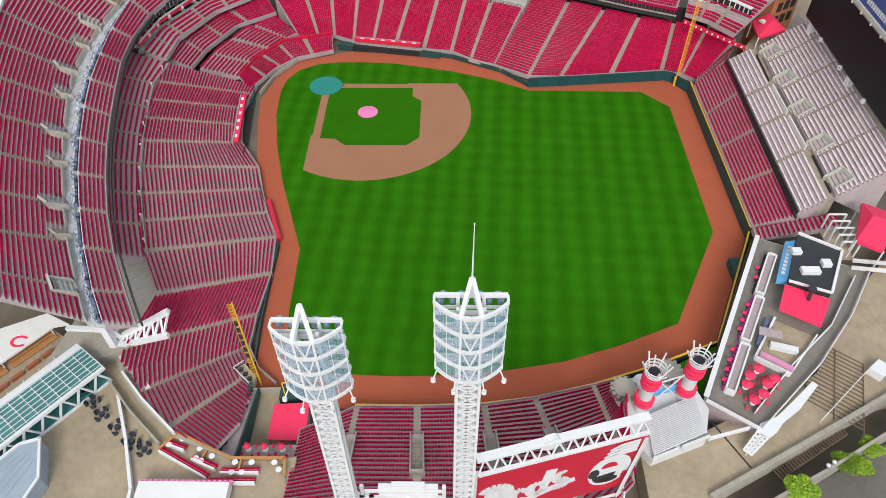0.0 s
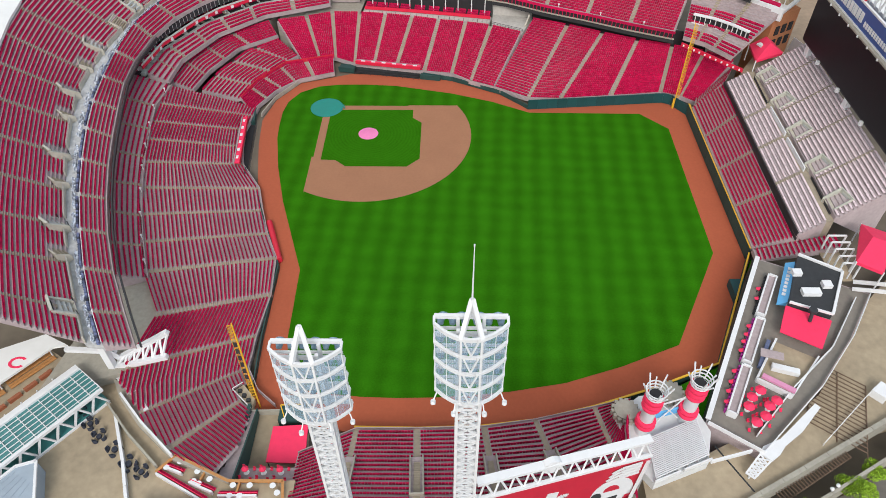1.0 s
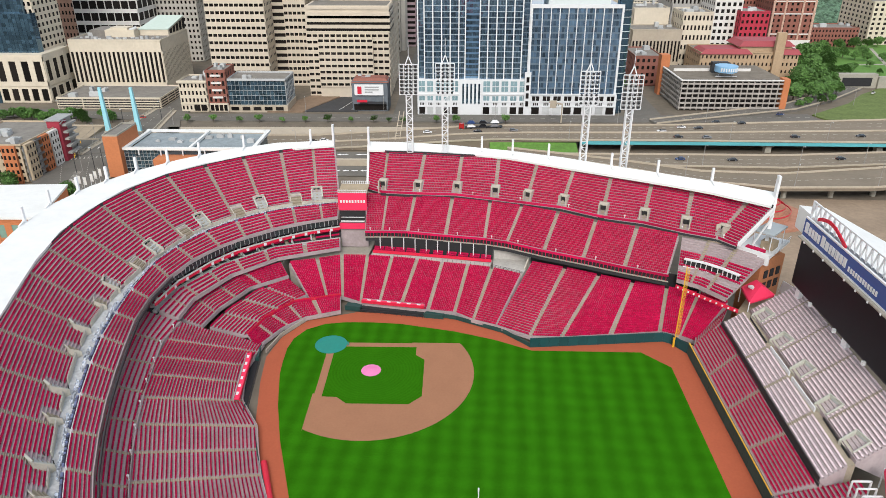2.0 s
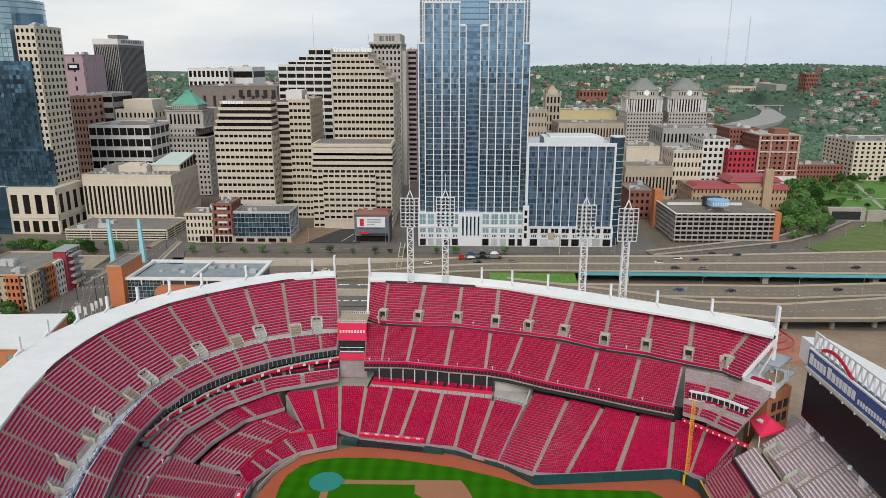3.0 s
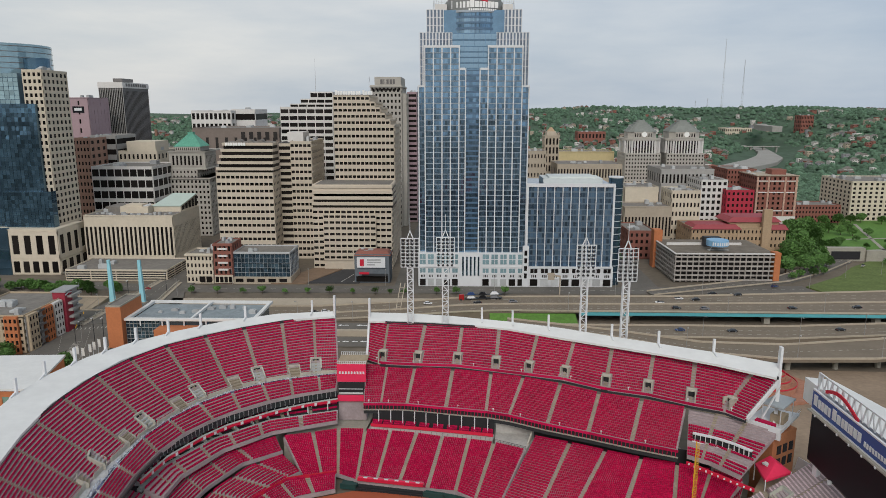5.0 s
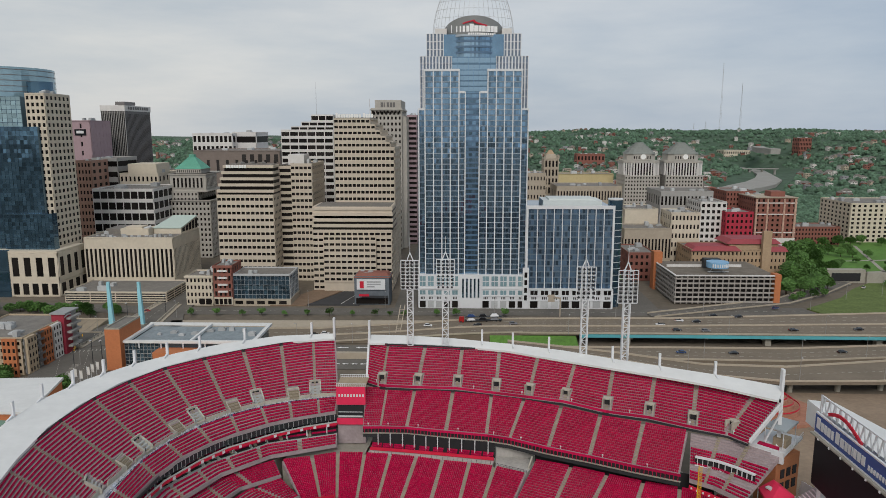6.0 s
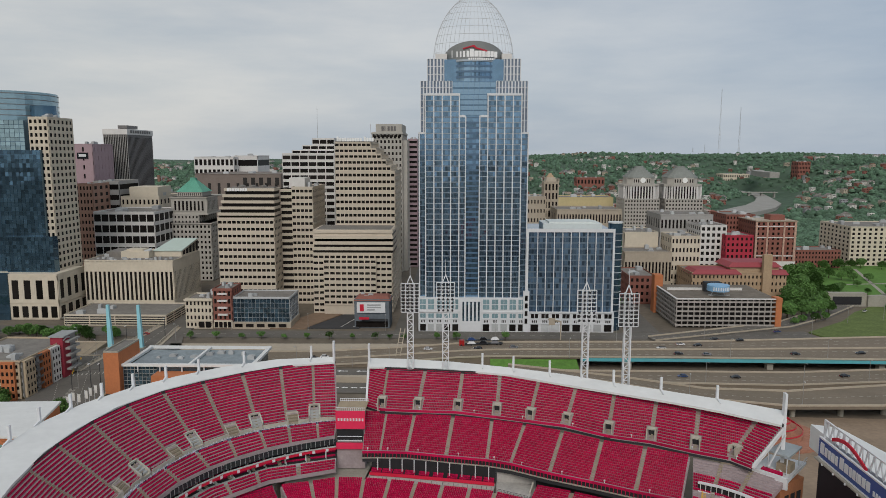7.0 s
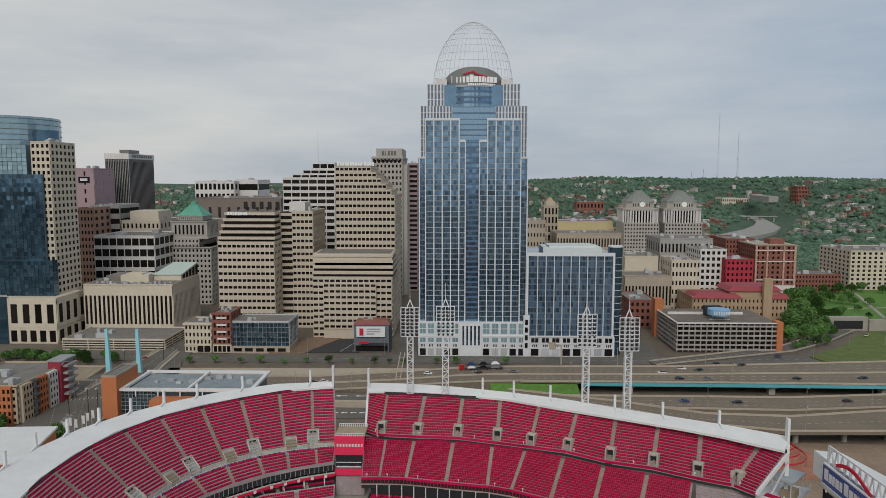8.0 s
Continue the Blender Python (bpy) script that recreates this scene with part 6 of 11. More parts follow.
def tent(corners, z0, ridge, top, label):
    root = thing("red_tent", None, None, label, "tent", "red tents")
    g = Geo()
    a, b, c, d = [Vector((*p, top)) for p in corners]
    m, n = (a + d) / 2 * 0.72 + (b + c) / 2 * 0.28, (a + d) / 2 * 0.28 + (b + c) / 2 * 0.72
    m.z = n.z = ridge
    low = [Vector((p.x, p.y, top - 0.7)) for p in (a, b, c, d)]
    g.add([a, b, c, d, m, n, *low], [(0, 1, 5, 4), (1, 2, 5), (2, 3, 4, 5), (3, 0, 4), (0, 6, 7, 1), (1, 7, 8, 2), (2, 8, 9, 3), (3, 9, 6, 0)])
    part("canvas", g, cloth_red, root, "taut red canvas roof")
    for p in (a, b, c, d):
        part("post", Geo().beam((p.x, p.y, z0), (p.x, p.y, top), 0.22), white_paint, root)
    return root, (a + b + m + n) / 4


RT, mid = tent([(119.7, 1.2), (120.6, 10.1), (127.6, 12.6), (128.6, 5.6)], 10, 18.0, 15, "red canvas tent with a white emblem on posts")
part("emblem", Geo().prism([(mid.x - 1.0, mid.y + 0.7), (mid.x - 0.2, mid.y - 1.0), (mid.x + 0.9, mid.y + 0.2), (mid.x + 0.2, mid.y + 1.2)], 16.5, 17.0), white_paint, RT, "white emblem shape")
part("floor", Geo().prism([(118, 4), (122, 0.5), (134, 11), (128, 18)], 8.8, 10), paving, RT, "tan floor slab")
white_gate = thing("stair_screen", Geo().beam((134.5, 14.5, 13), (137.8, 9.5, 12), 0.2, 4.0), white_paint, "white slatted stair screen", "screen")
tent([(117.6, -73.6), (121.8, -76.6), (129.0, -66.0), (123.2, -62.4)], 8, 15.5, 13.0, "wide red canvas canopy beside the bleachers")
frame_hut = thing("white_frame_hut", Geo().box(115.4, 119.6, -73.5, -64.5, 7.0, 7.3), paving, "white steel frame hut between bleachers and terrace", "hut")
for k in range(5):
    part("bay_frame", Geo().beam((115.6, -65 - 2 * k, 7), (115.6, -65 - 2 * k, 12), 0.3).beam((119.4, -65 - 2 * k, 7), (119.4, -65 - 2 * k, 12), 0.3).beam((115.6, -65 - 2 * k, 12), (119.4, -65 - 2 * k, 12), 0.3), white_paint, frame_hut)
part("stair_truss", Geo().beam((119, -74, 7.5), (132, -80, 12), 0.3, 0.9).beam((118, -76, 7.5), (131, -82, 12), 0.3, 0.9), white_paint, frame_hut, "white stair rails")

# ---- right-field corner: bullpen, patio, bridge ----
pen = thing("bullpen", Geo().prism([(-0.8, -101.6), (9.6, -101.4), (11.2, -114.6), (-0.2, -114.9)], -0.3, 0.3), paving, "bullpen yard with a tan floor and dark green walls", "bullpen", kind="structure")
part("green_wall", Geo().prism([(-1.3, -101.6), (-0.7, -101.6), (-0.2, -115.2), (-0.8, -115.2)], 0, 3.4).prism([(-0.6, -114.6), (11.2, -114.3), (11.2, -114.8), (-0.6, -115.2)], 0, 2.0), green_pad, pen, "dark green wall")
part("gate", Geo().beam((-0.6, -102.4, 1.6), (5, -102.2, 1.6), 0.2, 1.6), pale_concrete, pen, "grey gate rail")
part("roof_box", Geo().box(4.6, 9.6, -104.6, -101.2, 0.3, 2.6), green_pad, pen, "green shelter box")
part("yellow_rim", Geo().beam((4.6, -101.4, 2.7), (6, -104.6, 2.7), 0.2).beam((4.6, -101.4, 2.7), (9.6, -101.2, 2.7), 0.2), yellow_paint, pen)
tarp = thing("bullpen_canopy", Geo().hexa([(4.1, -106.0, 2.6), (10.4, -105.6, 2.6), (10.8, -113.0, 2.4), (4.0, -112.8, 2.4)], [(4.1, -106.0, 2.9), (10.4, -105.6, 3.0), (10.8, -113.0, 2.7), (4.0, -112.8, 2.6)]), cloth_red, "red canvas canopy over the bullpen", "canopy")
for x, y in ((4.3, -106.2), (10.2, -105.9), (10.5, -112.7), (4.2, -112.5)):
    part("post", Geo().beam((x, y, 0.3), (x, y, 2.6), 0.12), dark_steel_and_shade, tarp)
for k in range(3):
    umbrella_table(2.0 + 2.9 * k, -116.2, 0.8 + 4.0, 0.6)
flat("pen_terrace", [(-0.6, -115.2), (10.6, -114.9), (10.8, -118.4), (0.4, -118.6)], 4.8, concrete, "narrow grey terrace above the bullpen", "terrace", thick=4.8)
flat("river_plaza", [(-70, -118), (-36, -96), (-24, -99), (-17.6, -109), (-9.8, -115.2), (0.5, -119.3), (10.8, -118.4), (10.2, -160), (-70, -160)], 7.4, paving, "tan paved plaza behind right field", "plaza", thick=7.4)
wood = mat("orange_wood", (0.42, 0.2, 0.07), 0.7, 0.15, 0.5, island=0.2, streak=3)
patio = thing("patio_deck", Geo().prism([(-12.1, -118.0), (-9.5, -115.0), (0.2, -119.4), (9.1, -119.2), (9.8, -123.2), (-13.6, -123.4)], 7.4, 7.6), paving, "party patio with wooden rails, red benches and white tables", "patio")
PATIO_RAIL = [(-11.9, -117.8), (-9.4, -114.8), (0.2, -119.2), (9.1, -119.1), (9.6, -122.2)]
for p, q in zip(PATIO_RAIL, PATIO_RAIL[1:]):
    p, q = Vector(p), Vector(q)
    part("wood_counter", Geo().beam((*p, 8.6), (*q, 8.6), 0.45, 0.12), wood, patio, "orange wooden counter top")
    for k in range(int((q - p).length / 1.6) + 1):
        r = p.lerp(q, k * 1.6 / (q - p).length)
        part("rail_post", Geo().beam((*r, 7.6), (*r, 8.54), 0.12), wood, patio)
    part("rail_board", Geo().beam((*p, 8.1), (*q, 8.1), 0.06, 0.5), wood, patio, "wooden rail boards")
for p, q in (((-3.8, -117.4), (-4.3, -119.0)), ((2.2, -119.2), (2.0, -121.2))):
    part("wood_divider", Geo().beam((*p, 8.5), (*q, 8.5), 0.3, 0.12).beam((*p, 8.1), (*q, 8.1), 0.08, 0.8), wood, patio, "wooden divider")
for p, q in (((-11.5, -117.3), (-2.6, -121.9)), ((-10.7, -116.0), (-7.4, -117.2)), ((-5.8, -118.7), (-1.6, -120.4)), ((-0.9, -120.9), (5.3, -120.8)), ((-2.6, -122.6), (5.0, -122.5))):
    p, q = Vector(p), Vector(q)
    d = (q - p).normalized()
    n = Vector((d.y, -d.x))
    b = thing("patio_bench", Geo().beam((*p, 7.95), (*q, 7.95), 0.5, 0.12), cloth_red, "long red bench against a white counter", "bench", "patio benches")
    part("counter", Geo().beam((*(p + n * 0.75), 8.1), (*(q + n * 0.75), 8.1), 0.3, 1.0), white_paint, b, "white counter edge")
    part("backrest", Geo().beam((*(p + n * 0.32), 8.3), (*(q + n * 0.32), 8.3), 0.1, 0.6), cloth_red, b, "red bench back")
    m = max(2, int((q - p).length / 0.62))
    for k in range(m):
        r = p.lerp(q, (k + 0.5) / m)
        part("cushion", Geo().prism([r - d * 0.25 - n * 0.22, r + d * 0.25 - n * 0.22, r + d * 0.25 + n * 0.2, r - d * 0.25 + n * 0.2], 8.01, 8.12), seat_red, b)
    for k in (0.1, 0.9):
        r = p.lerp(q, k)
        part("leg", Geo().beam((*r, 7.6), (*r, 7.9), 0.1), dark_steel_and_shade, b)
for x, y in ((-8.4, -115.9), (-10.4, -116.9), (-5.1, -117.6), (-2.8, -118.9), (-5.3, -119.3), (-4.4, -119.7), (1.2, -119.9), (1.0, -121.6), (2.6, -121.6), (3.9, -119.9), (7.6, -119.9), (8.5, -121.1)):
    t = thing("round_table", Geo().tube((x, y, 7.6), (x, y, 8.5), 0.08, 0.08, 6), dark_steel_and_shade, "small round white table on the patio", "table", "patio tables")
    part("table_top", Geo().tube((x, y, 8.5), (x, y, 8.56), 0.5, 0.5, 14), white_paint, t)
g = Geo()
for k in range(18):
    g.box(-12.8 + 0.84 * k, -12.2 + 0.84 * k, -123.95, -123.75, 9.3, 10.3)
part("banner_row", g, pink_cloth, patio, "pink banners along the tent edge")
thing("tent_roof", Geo().box(-12.6, 1.6, -131, -124.0, 8.2, 10.2), roof_white, "white flat roof beside the patio", "roof", kind="structure")
CB = thing("corner_building", Geo().prism([(-33.4, -118.4), (-30.5, -117.4), (-28.0, -124), (-32, -140), (-49.4, -140)], 2, 11.0), mat("blue_grey_roof", (0.3, 0.36, 0.42), 0.6, 0.05, 2.0, stain=0.08, stain_size=5), "blue-grey flat-roofed building by the plaza", "building")
for p, q in zip([(-49.4, -140), (-33.4, -118.4), (-30.5, -117.4), (-28.0, -124)], [(-33.4, -118.4), (-30.5, -117.4), (-28.0, -124), (-32, -140)]):
    part("roof_edge", Geo().beam((*p, 11.15), (*q, 11.15), 0.4, 0.35), white_paint, CB, "white roof edge")
for k in range(5):
    part("roof_seam", Geo().beam((-33.2 + 0.8 * k, -119.4 - k * 0.4, 11.03), (-46.5 + 2.8 * k, -139, 11.03), 0.12, 0.1), CB.data.materials[0], CB)
g = Geo()
for k in range(12):
    g.box(-24.5 + 0.2 * k, -16.5 + 0.2 * k, -126.2 - 0.4 * k, -125.85 - 0.4 * k, 5.6, 7.6 - 0.17 * k)
thing("plaza_steps", g, paving, "tan stone steps down from the plaza", "steps", kind="structure")
wall_run("plaza_wall", [(-22.4, -107.4), (-18.2, -116), (-14.6, -124.6), (-14.0, -132)], 7.4, 8.5, 0.5, white_paint, "low white wall along the plaza", panel=4)
wall_run("terrace_wall", [(-22.4, -103.6), (-17.2, -109.0), (-9.9, -115.4)], 7.4, 9.6, 0.35, white_paint, "white wall behind the corner seats", panel=3)
wall_run("terrace_wall", [(-24.6, -105.0), (-19.0, -110.9), (-12.2, -116.9)], 7.4, 8.8, 0.35, pale_concrete, "pale wall with brick-topped planter", panel=3)
dark_wicker = mat("dark_wicker", (0.03, 0.035, 0.05), 0.8, 0.2, 0.3, island=0.2)
for x, y, s in ((-28.6, -106.6, 0.8), (-26.3, -108.6, 0.9), (-23.9, -111.0, 0.9), (-20.4, -113.4, 1.0), (-17.2, -116.0, 1.1), (-14.6, -117.4, 0.9)):
    t = thing("lounge_set", Geo().tube((x, y, 7.4), (x, y, 7.9), s * 0.5, s * 0.5, 10), dark_wicker, "dark wicker lounge table with curved chairs", "lounge set", "plaza lounge sets")
    for k in range(4):
        a = k * 1.57 + x
        part("lounge_chair", Geo().prism(arc(x + s * math.cos(a), y + s * math.sin(a), 0.42, 57.3 * a - 100, 57.3 * a + 100, 6), 7.4, 7.8).prism(arc(x + s * math.cos(a), y + s * math.sin(a), 0.5, 57.3 * a - 80, 57.3 * a + 80, 6) + list(reversed(arc(x + s * math.cos(a), y + s * math.sin(a), 0.38, 57.3 * a - 80, 57.3 * a + 80, 6))), 7.4, 8.2), dark_wicker, t, "dark wicker chair")

bridge = thing("pedestrian_bridge", Geo().prism([(-54.6, -144), (-24.6, -104), (-30.3, -99.7), (-60.3, -139.7)], 7.4, 7.9), mat("teal_glass_deck", (0.05, 0.2, 0.2), 0.3, 0.1, 1.0, spec=0.8), "white truss bridge with a teal glass roof", "bridge", kind="structure")
ba, bb = Vector((-54.6, -144)), Vector((-24.6, -104))
for off, zt in ((Vector((0, 0)), 11.4), (Vector((-5.7, 4.3)), 11.4)):
    g = Geo()
    p0, p1 = ba + off, bb + off
    g.beam((*p0, 7.6), (*p1, 7.6), 0.5).beam((*p0, zt), (*p1, zt), 0.6)
    for k in range(15):
        a, b = p0.lerp(p1, k / 15), p0.lerp(p1, (k + 0.5) / 15)
        c = p0.lerp(p1, (k + 1) / 15)
        g.beam((*a, 7.6), (*b, zt), 0.32).beam((*b, zt), (*c, 7.6), 0.32)
    part("truss", g, white_paint, bridge, "white zigzag truss")
g = Geo()
for k in range(26):
    p = ba.lerp(bb, k / 25)
    g.beam((p.x, p.y, 11.4), (p.x - 5.7, p.y + 4.3, 11.4), 0.14)
for k in range(6):
    o = Vector((-5.7, 4.3)) * (0.14 + 0.14 * k)
    g.beam((*(ba + o), 11.4), (*(bb + o), 11.4), 0.12)
part("roof_grid", g, white_paint, bridge, "white roof grid")
part("glass_roof", Geo().prism([(-54.6, -144), (-24.6, -104), (-30.3, -99.7), (-60.3, -139.7)], 11.16, 11.26), bridge.data.materials[0], bridge, "teal glass roof")
part("eave", Geo().beam((-60.9, -139.2, 11.3), (-30.9, -99.2, 11.3), 0.9, 0.3), white_paint, bridge, "broad white eave")
big = thing("stand_truss", None, None, "white steel truss holding the corner of the upper stand", "truss", kind="structure")
g = Geo()
for a, b, w in (((-24.6, -96.4, 10), (-14.5, -95.0, 16), 0.9), ((-26, -98, 9), (-15.0, -97.4, 12), 0.9), ((-24.6, -96.4, 10), (-26, -98, 16), 0.8), ((-24, -99.4, 8), (-20, -103, 8.4), 1.4), ((-25.4, -98, 3), (-25.4, -98, 18), 1.2),
                ((-34, -96, 12), (-24.6, -96.4, 12), 0.8), ((-36, -94, 16), (-22, -98, 16), 0.7), ((-31, -94.4, 12), (-25, -97, 16), 0.5), ((-20, -103, 8.2), (-17, -106.5, 8.2), 1.0)):
    g.beam(a, b, w)
for k in range(6):
    a = Vector((-24.6, -96.4, 10)).lerp(Vector((-14.5, -95.0, 16)), k / 6)
    b = Vector((-26, -98, 9)).lerp(Vector((-15.0, -97.4, 12)), (k + 0.5) / 6)
    g.beam(a, b, 0.35).beam(b, Vector((-24.6, -96.4, 10)).lerp(Vector((-14.5, -95.0, 16)), (k + 1) / 6), 0.35)
part("truss_member", g, white_paint, big)
deckw = thing("wooden_terrace", Geo().prism([(-57, -117), (-39, -93.6), (-34.2, -96.6), (-33.4, -100.6), (-52, -126)], 8.2, 8.5), paving, "rooftop terrace with orange wooden benches", "terrace", kind="structure")
for k in range(4):
    o = Vector((0.56, -0.44)) * k
    for a, b in ((0.0, 0.3), (0.32, 0.62), (0.66, 1.0)):
        p, q = Vector((-54.6, -114.0)).lerp(Vector((-38.8, -94.3)), a) + o, Vector((-54.6, -114.0)).lerp(Vector((-38.8, -94.3)), b) + o
        part("plank_bench", Geo().beam((*p, 8.75 + 0.12 * (k % 2)), (*q, 8.75 + 0.12 * (k % 2)), 0.5, 0.16), wood, deckw, "long orange wooden bench")
red_brown = mat("red_brown_table", (0.3, 0.1, 0.05), 0.7, 0.1, 0.5)
for k in range(6):
    p = Vector((-46.0, -111.6)).lerp(Vector((-37.4, -99.4)), k / 5)
    part("red_table", Geo().prism([p + Vector((-0.95, -0.75)), p + Vector((-0.4, -1.1)), p + Vector((0.95, 0.75)), p + Vector((0.4, 1.1))], 8.5, 9.2), red_brown, deckw, "small red-brown table")
    q = p + Vector((2.4, -1.8))
    part("white_post", Geo().beam((*q, 8.5), (*q, 10.2), 0.2), white_paint, deckw)
canopy_l = thing("grey_canopy", Geo().prism([(-56, -119), (-43.8, -102.7), (-37.5, -94.6), (-34.9, -94.0), (-40, -91.5), (-46.9, -95.0), (-62, -104)], 10.2, 10.6), roof_white, "pale fabric canopy with a red emblem", "canopy")
part("emblem", Geo().prism([(-42.4 + (x + 42.4) * 1.3, y) for x, y in arc(-42.4, -98.0, 1.3, 40, 320, 10)] + [(-42.4 + (x + 42.4) * 1.3, y) for x, y in reversed(arc(-42.4, -98.0, 0.85, 40, 320, 10))], 10.6, 10.65), cloth_red, canopy_l, "red emblem shape")
for x, y in ((-55, -117), (-44, -102.4), (-38, -95), (-47, -96)):
    part("canopy_post", Geo().beam((x, y, 7.4), (x, y, 10.2), 0.2), white_paint, canopy_l)

# the stepped edge of the corner seats beside the bullpen, and the kerb behind their rows
edge = thing("edge_stair", None, None, "grey concrete stair along the bullpen wall", "stairs", kind="structure")
for k in range(27):
    part("step", Geo().box(-2.4 if k > 20 else -1.9, 0.35, -102.4 - 0.62 * (k + 1), -102.4 - 0.62 * k, 1.0, 2.1 + 0.17 * k), concrete, edge)
part("green_side", Geo().hexa([(0.36, -118.6, 1.0), (0.62, -118.6, 1.0), (0.62, -102.3, 1.0), (0.36, -102.3, 1.0)], [(0.36, -118.6, 7.4), (0.62, -118.6, 7.4), (0.62, -102.3, 2.9), (0.36, -102.3, 2.9)]), green_pad, edge, "dark green padded side wall")
thing("corner_kerb", Geo().prism([(-25.2, -99.6), (-21.0, -102.4), (-16.5, -108.2), (-9.4, -114.7), (0.4, -118.9), (0.4, -119.4), (-9.8, -115.6), (-17.6, -109.2), (-22.6, -103.8)], 3.0, 8.6), pale_concrete, "pale concrete kerb behind the corner seats", "kerb", kind="structure")

stage = thing("corner_landing", Geo().prism([(-5.0, -98.3), (-3.3, -96.8), (-0.6, -99.8), (-0.6, -102.4)], 1.0, 2.3), paving, "small tan landing beside the foul pole", "landing", kind="structure")
part("rail", Geo().beam((-5.0, -98.3, 3.2), (-0.6, -102.4, 3.2), 0.12).beam((-5.0, -98.3, 2.8), (-0.6, -102.4, 2.8), 0.08).beam((-5.0, -98.3, 3.2), (-3.3, -96.8, 3.2), 0.12).beam((-5.0, -98.3, 2.3), (-5.0, -98.3, 3.2), 0.1).beam((-2.8, -100.3, 2.3), (-2.8, -100.3, 3.2), 0.1), white_paint, stage, "white pipe rail")
for x, y in ((-3.6, -98.4), (-2.6, -99.4), (-1.6, -100.4)):
    part("camera_case", Geo().box(x - 0.35, x + 0.35, y - 0.3, y + 0.3, 2.3, 2.9), dark_steel_and_shade, stage, "dark equipment case")

# ---- the riverside beyond right-centre ----
flat("riverside_plaza", [(68, -129), (68, -113.4), (78.9, -112.4), (84.6, -109.6), (89.6, -109.4), (103.3, -99.9), (121.9, -77), (140, -60), (170, -60), (150, -96), (114, -104.8), (86, -119.4), (77.4, -124)], 5.2, paving, "wide tan paved riverside plaza", "plaza", thick=5.2)
wall_run("riverside_wall", [(77.6, -123.4), (95, -114.4), (114, -104.4), (150, -86)], 2, 6.2, -0.8, pale_concrete, "long pale concrete riverside wall", panel=5)
wall_run("riverside_wall", [(84, -125.4), (99, -118), (112, -111), (150, -92)], 0, 4.4, -0.5, pale_concrete, "second pale concrete wall above the road", panel=5)
flat("riverside_road", [(70, -180), (83, -126.4), (113, -111.6), (200, -70), (260, -110), (200, -220)], -0.2, asphalt, "asphalt riverside road", "road", thick=0.3)
g = Geo()
for k in range(16):
    g.beam((104.4 - 0.35 * k, -92.0 - 0.9 * k, 5.5), (112.4 - 0.35 * k, -98.2 - 0.9 * k, 5.5), 0.14)
for k in range(3):
    g.beam((104.4 + 4 * k, -92.0 - 3.1 * k, 5.35), (98.8 + 4 * k, -106.4 - 3.1 * k, 5.35), 0.14)
thing("floor_grating", g, mat("brown_steel", (0.14, 0.09, 0.06), 0.7, 0.1, 1.0), "brown steel grating over a light well", "grating", kind="structure")
steel_brown = bpy.data.materials["brown_steel"]
screen = thing("folded_screen", Geo().prism([(100.4, -103.3), (101.1, -104.1), (96.3, -108.9), (92.5, -111.6), (91.1, -113.2), (89.4, -114.4), (87.6, -113.0), (88.7, -111.7), (92.0, -110.3), (96.0, -107.0)], 7.35, 7.7), white_paint, "white folded stair roof on a lattice frame", "stair roof", kind="structure")
p0, p1 = Vector((88.5, -113.7)), Vector((85.4, -116.5))
g = Geo().beam((*(p0 + Vector((0.7, -0.6))), 7.5), (*(p1 + Vector((0.5, -0.5))), 6.6), 0.3).beam((*(p0 - Vector((0.7, -0.6))), 7.5), (*(p1 - Vector((0.5, -0.5))), 6.6), 0.3)
for k in range(5):
    a, b = p0.lerp(p1, k / 5), p0.lerp(p1, (k + 1) / 5)
    z0, z1 = 7.5 - 0.18 * k, 7.32 - 0.18 * k
    o, e = Vector((0.68, -0.58)), Vector((0.6, -0.52))
    g.beam((*(a + o), z0), (*(b - e), z1), 0.2).beam((*(a - o), z0), (*(b + e), z1), 0.2).beam((*(b - e), z1), (*(b + e), z1), 0.22)
part("lattice", g, white_paint, screen, "white steel lattice")
for x, y in ((99.8, -104.2), (95.2, -108.8), (90.2, -112.8), (85.6, -116.2)):
    part("post", Geo().beam((x, y, 5.2), (x, y, 7.4 if x > 88 else 6.6), 0.25), white_paint, screen)
fence = thing("plaza_rail", Geo().beam((113.6, -98.7, 6.25), (100.2, -110.1, 6.25), 0.12).beam((113.6, -98.7, 5.7), (100.2, -110.1, 5.7), 0.08), white_paint, "white pipe rail across the plaza", "rail")
for k in range(9):
    p = Vector((113.6, -98.7)).lerp(Vector((100.2, -110.1)), k / 8)
    part("post", Geo().beam((*p, 5.2), (*p, 6.25), 0.1), white_paint, fence)
thing("plant_cabinet", Geo().prism([(112.2, -99.9), (114.6, -98.0), (116.4, -99.8), (114.0, -101.8)], 5.2, 7.0), white_paint, "white steel cabinet on the plaza", "cabinet")
thing("paving_joint", Geo().beam((81.6, -110.4, 5.21), (85.9, -118.6, 5.21), 0.3, 0.04), dark_steel_and_shade, "dark drain line across the plaza", "drain", kind="structure")
g = Geo()
for k in range(26):
    p, q = Vector((90.2, -117.6)).lerp(Vector((104.2, -109.4)), k / 25), Vector((91.2, -119.4)).lerp(Vector((105.4, -111.2)), k / 25)
    g.beam((*p, 3.3), (*q, 3.3), 0.16)
thing("trench_grating", g.beam((90.2, -117.6, 3.2), (104.2, -109.4, 3.2), 0.2).beam((91.2, -119.4, 3.2), (105.4, -111.2, 3.2), 0.2), steel_brown, "dark steel grating between two riverside walls", "grating", kind="structure")
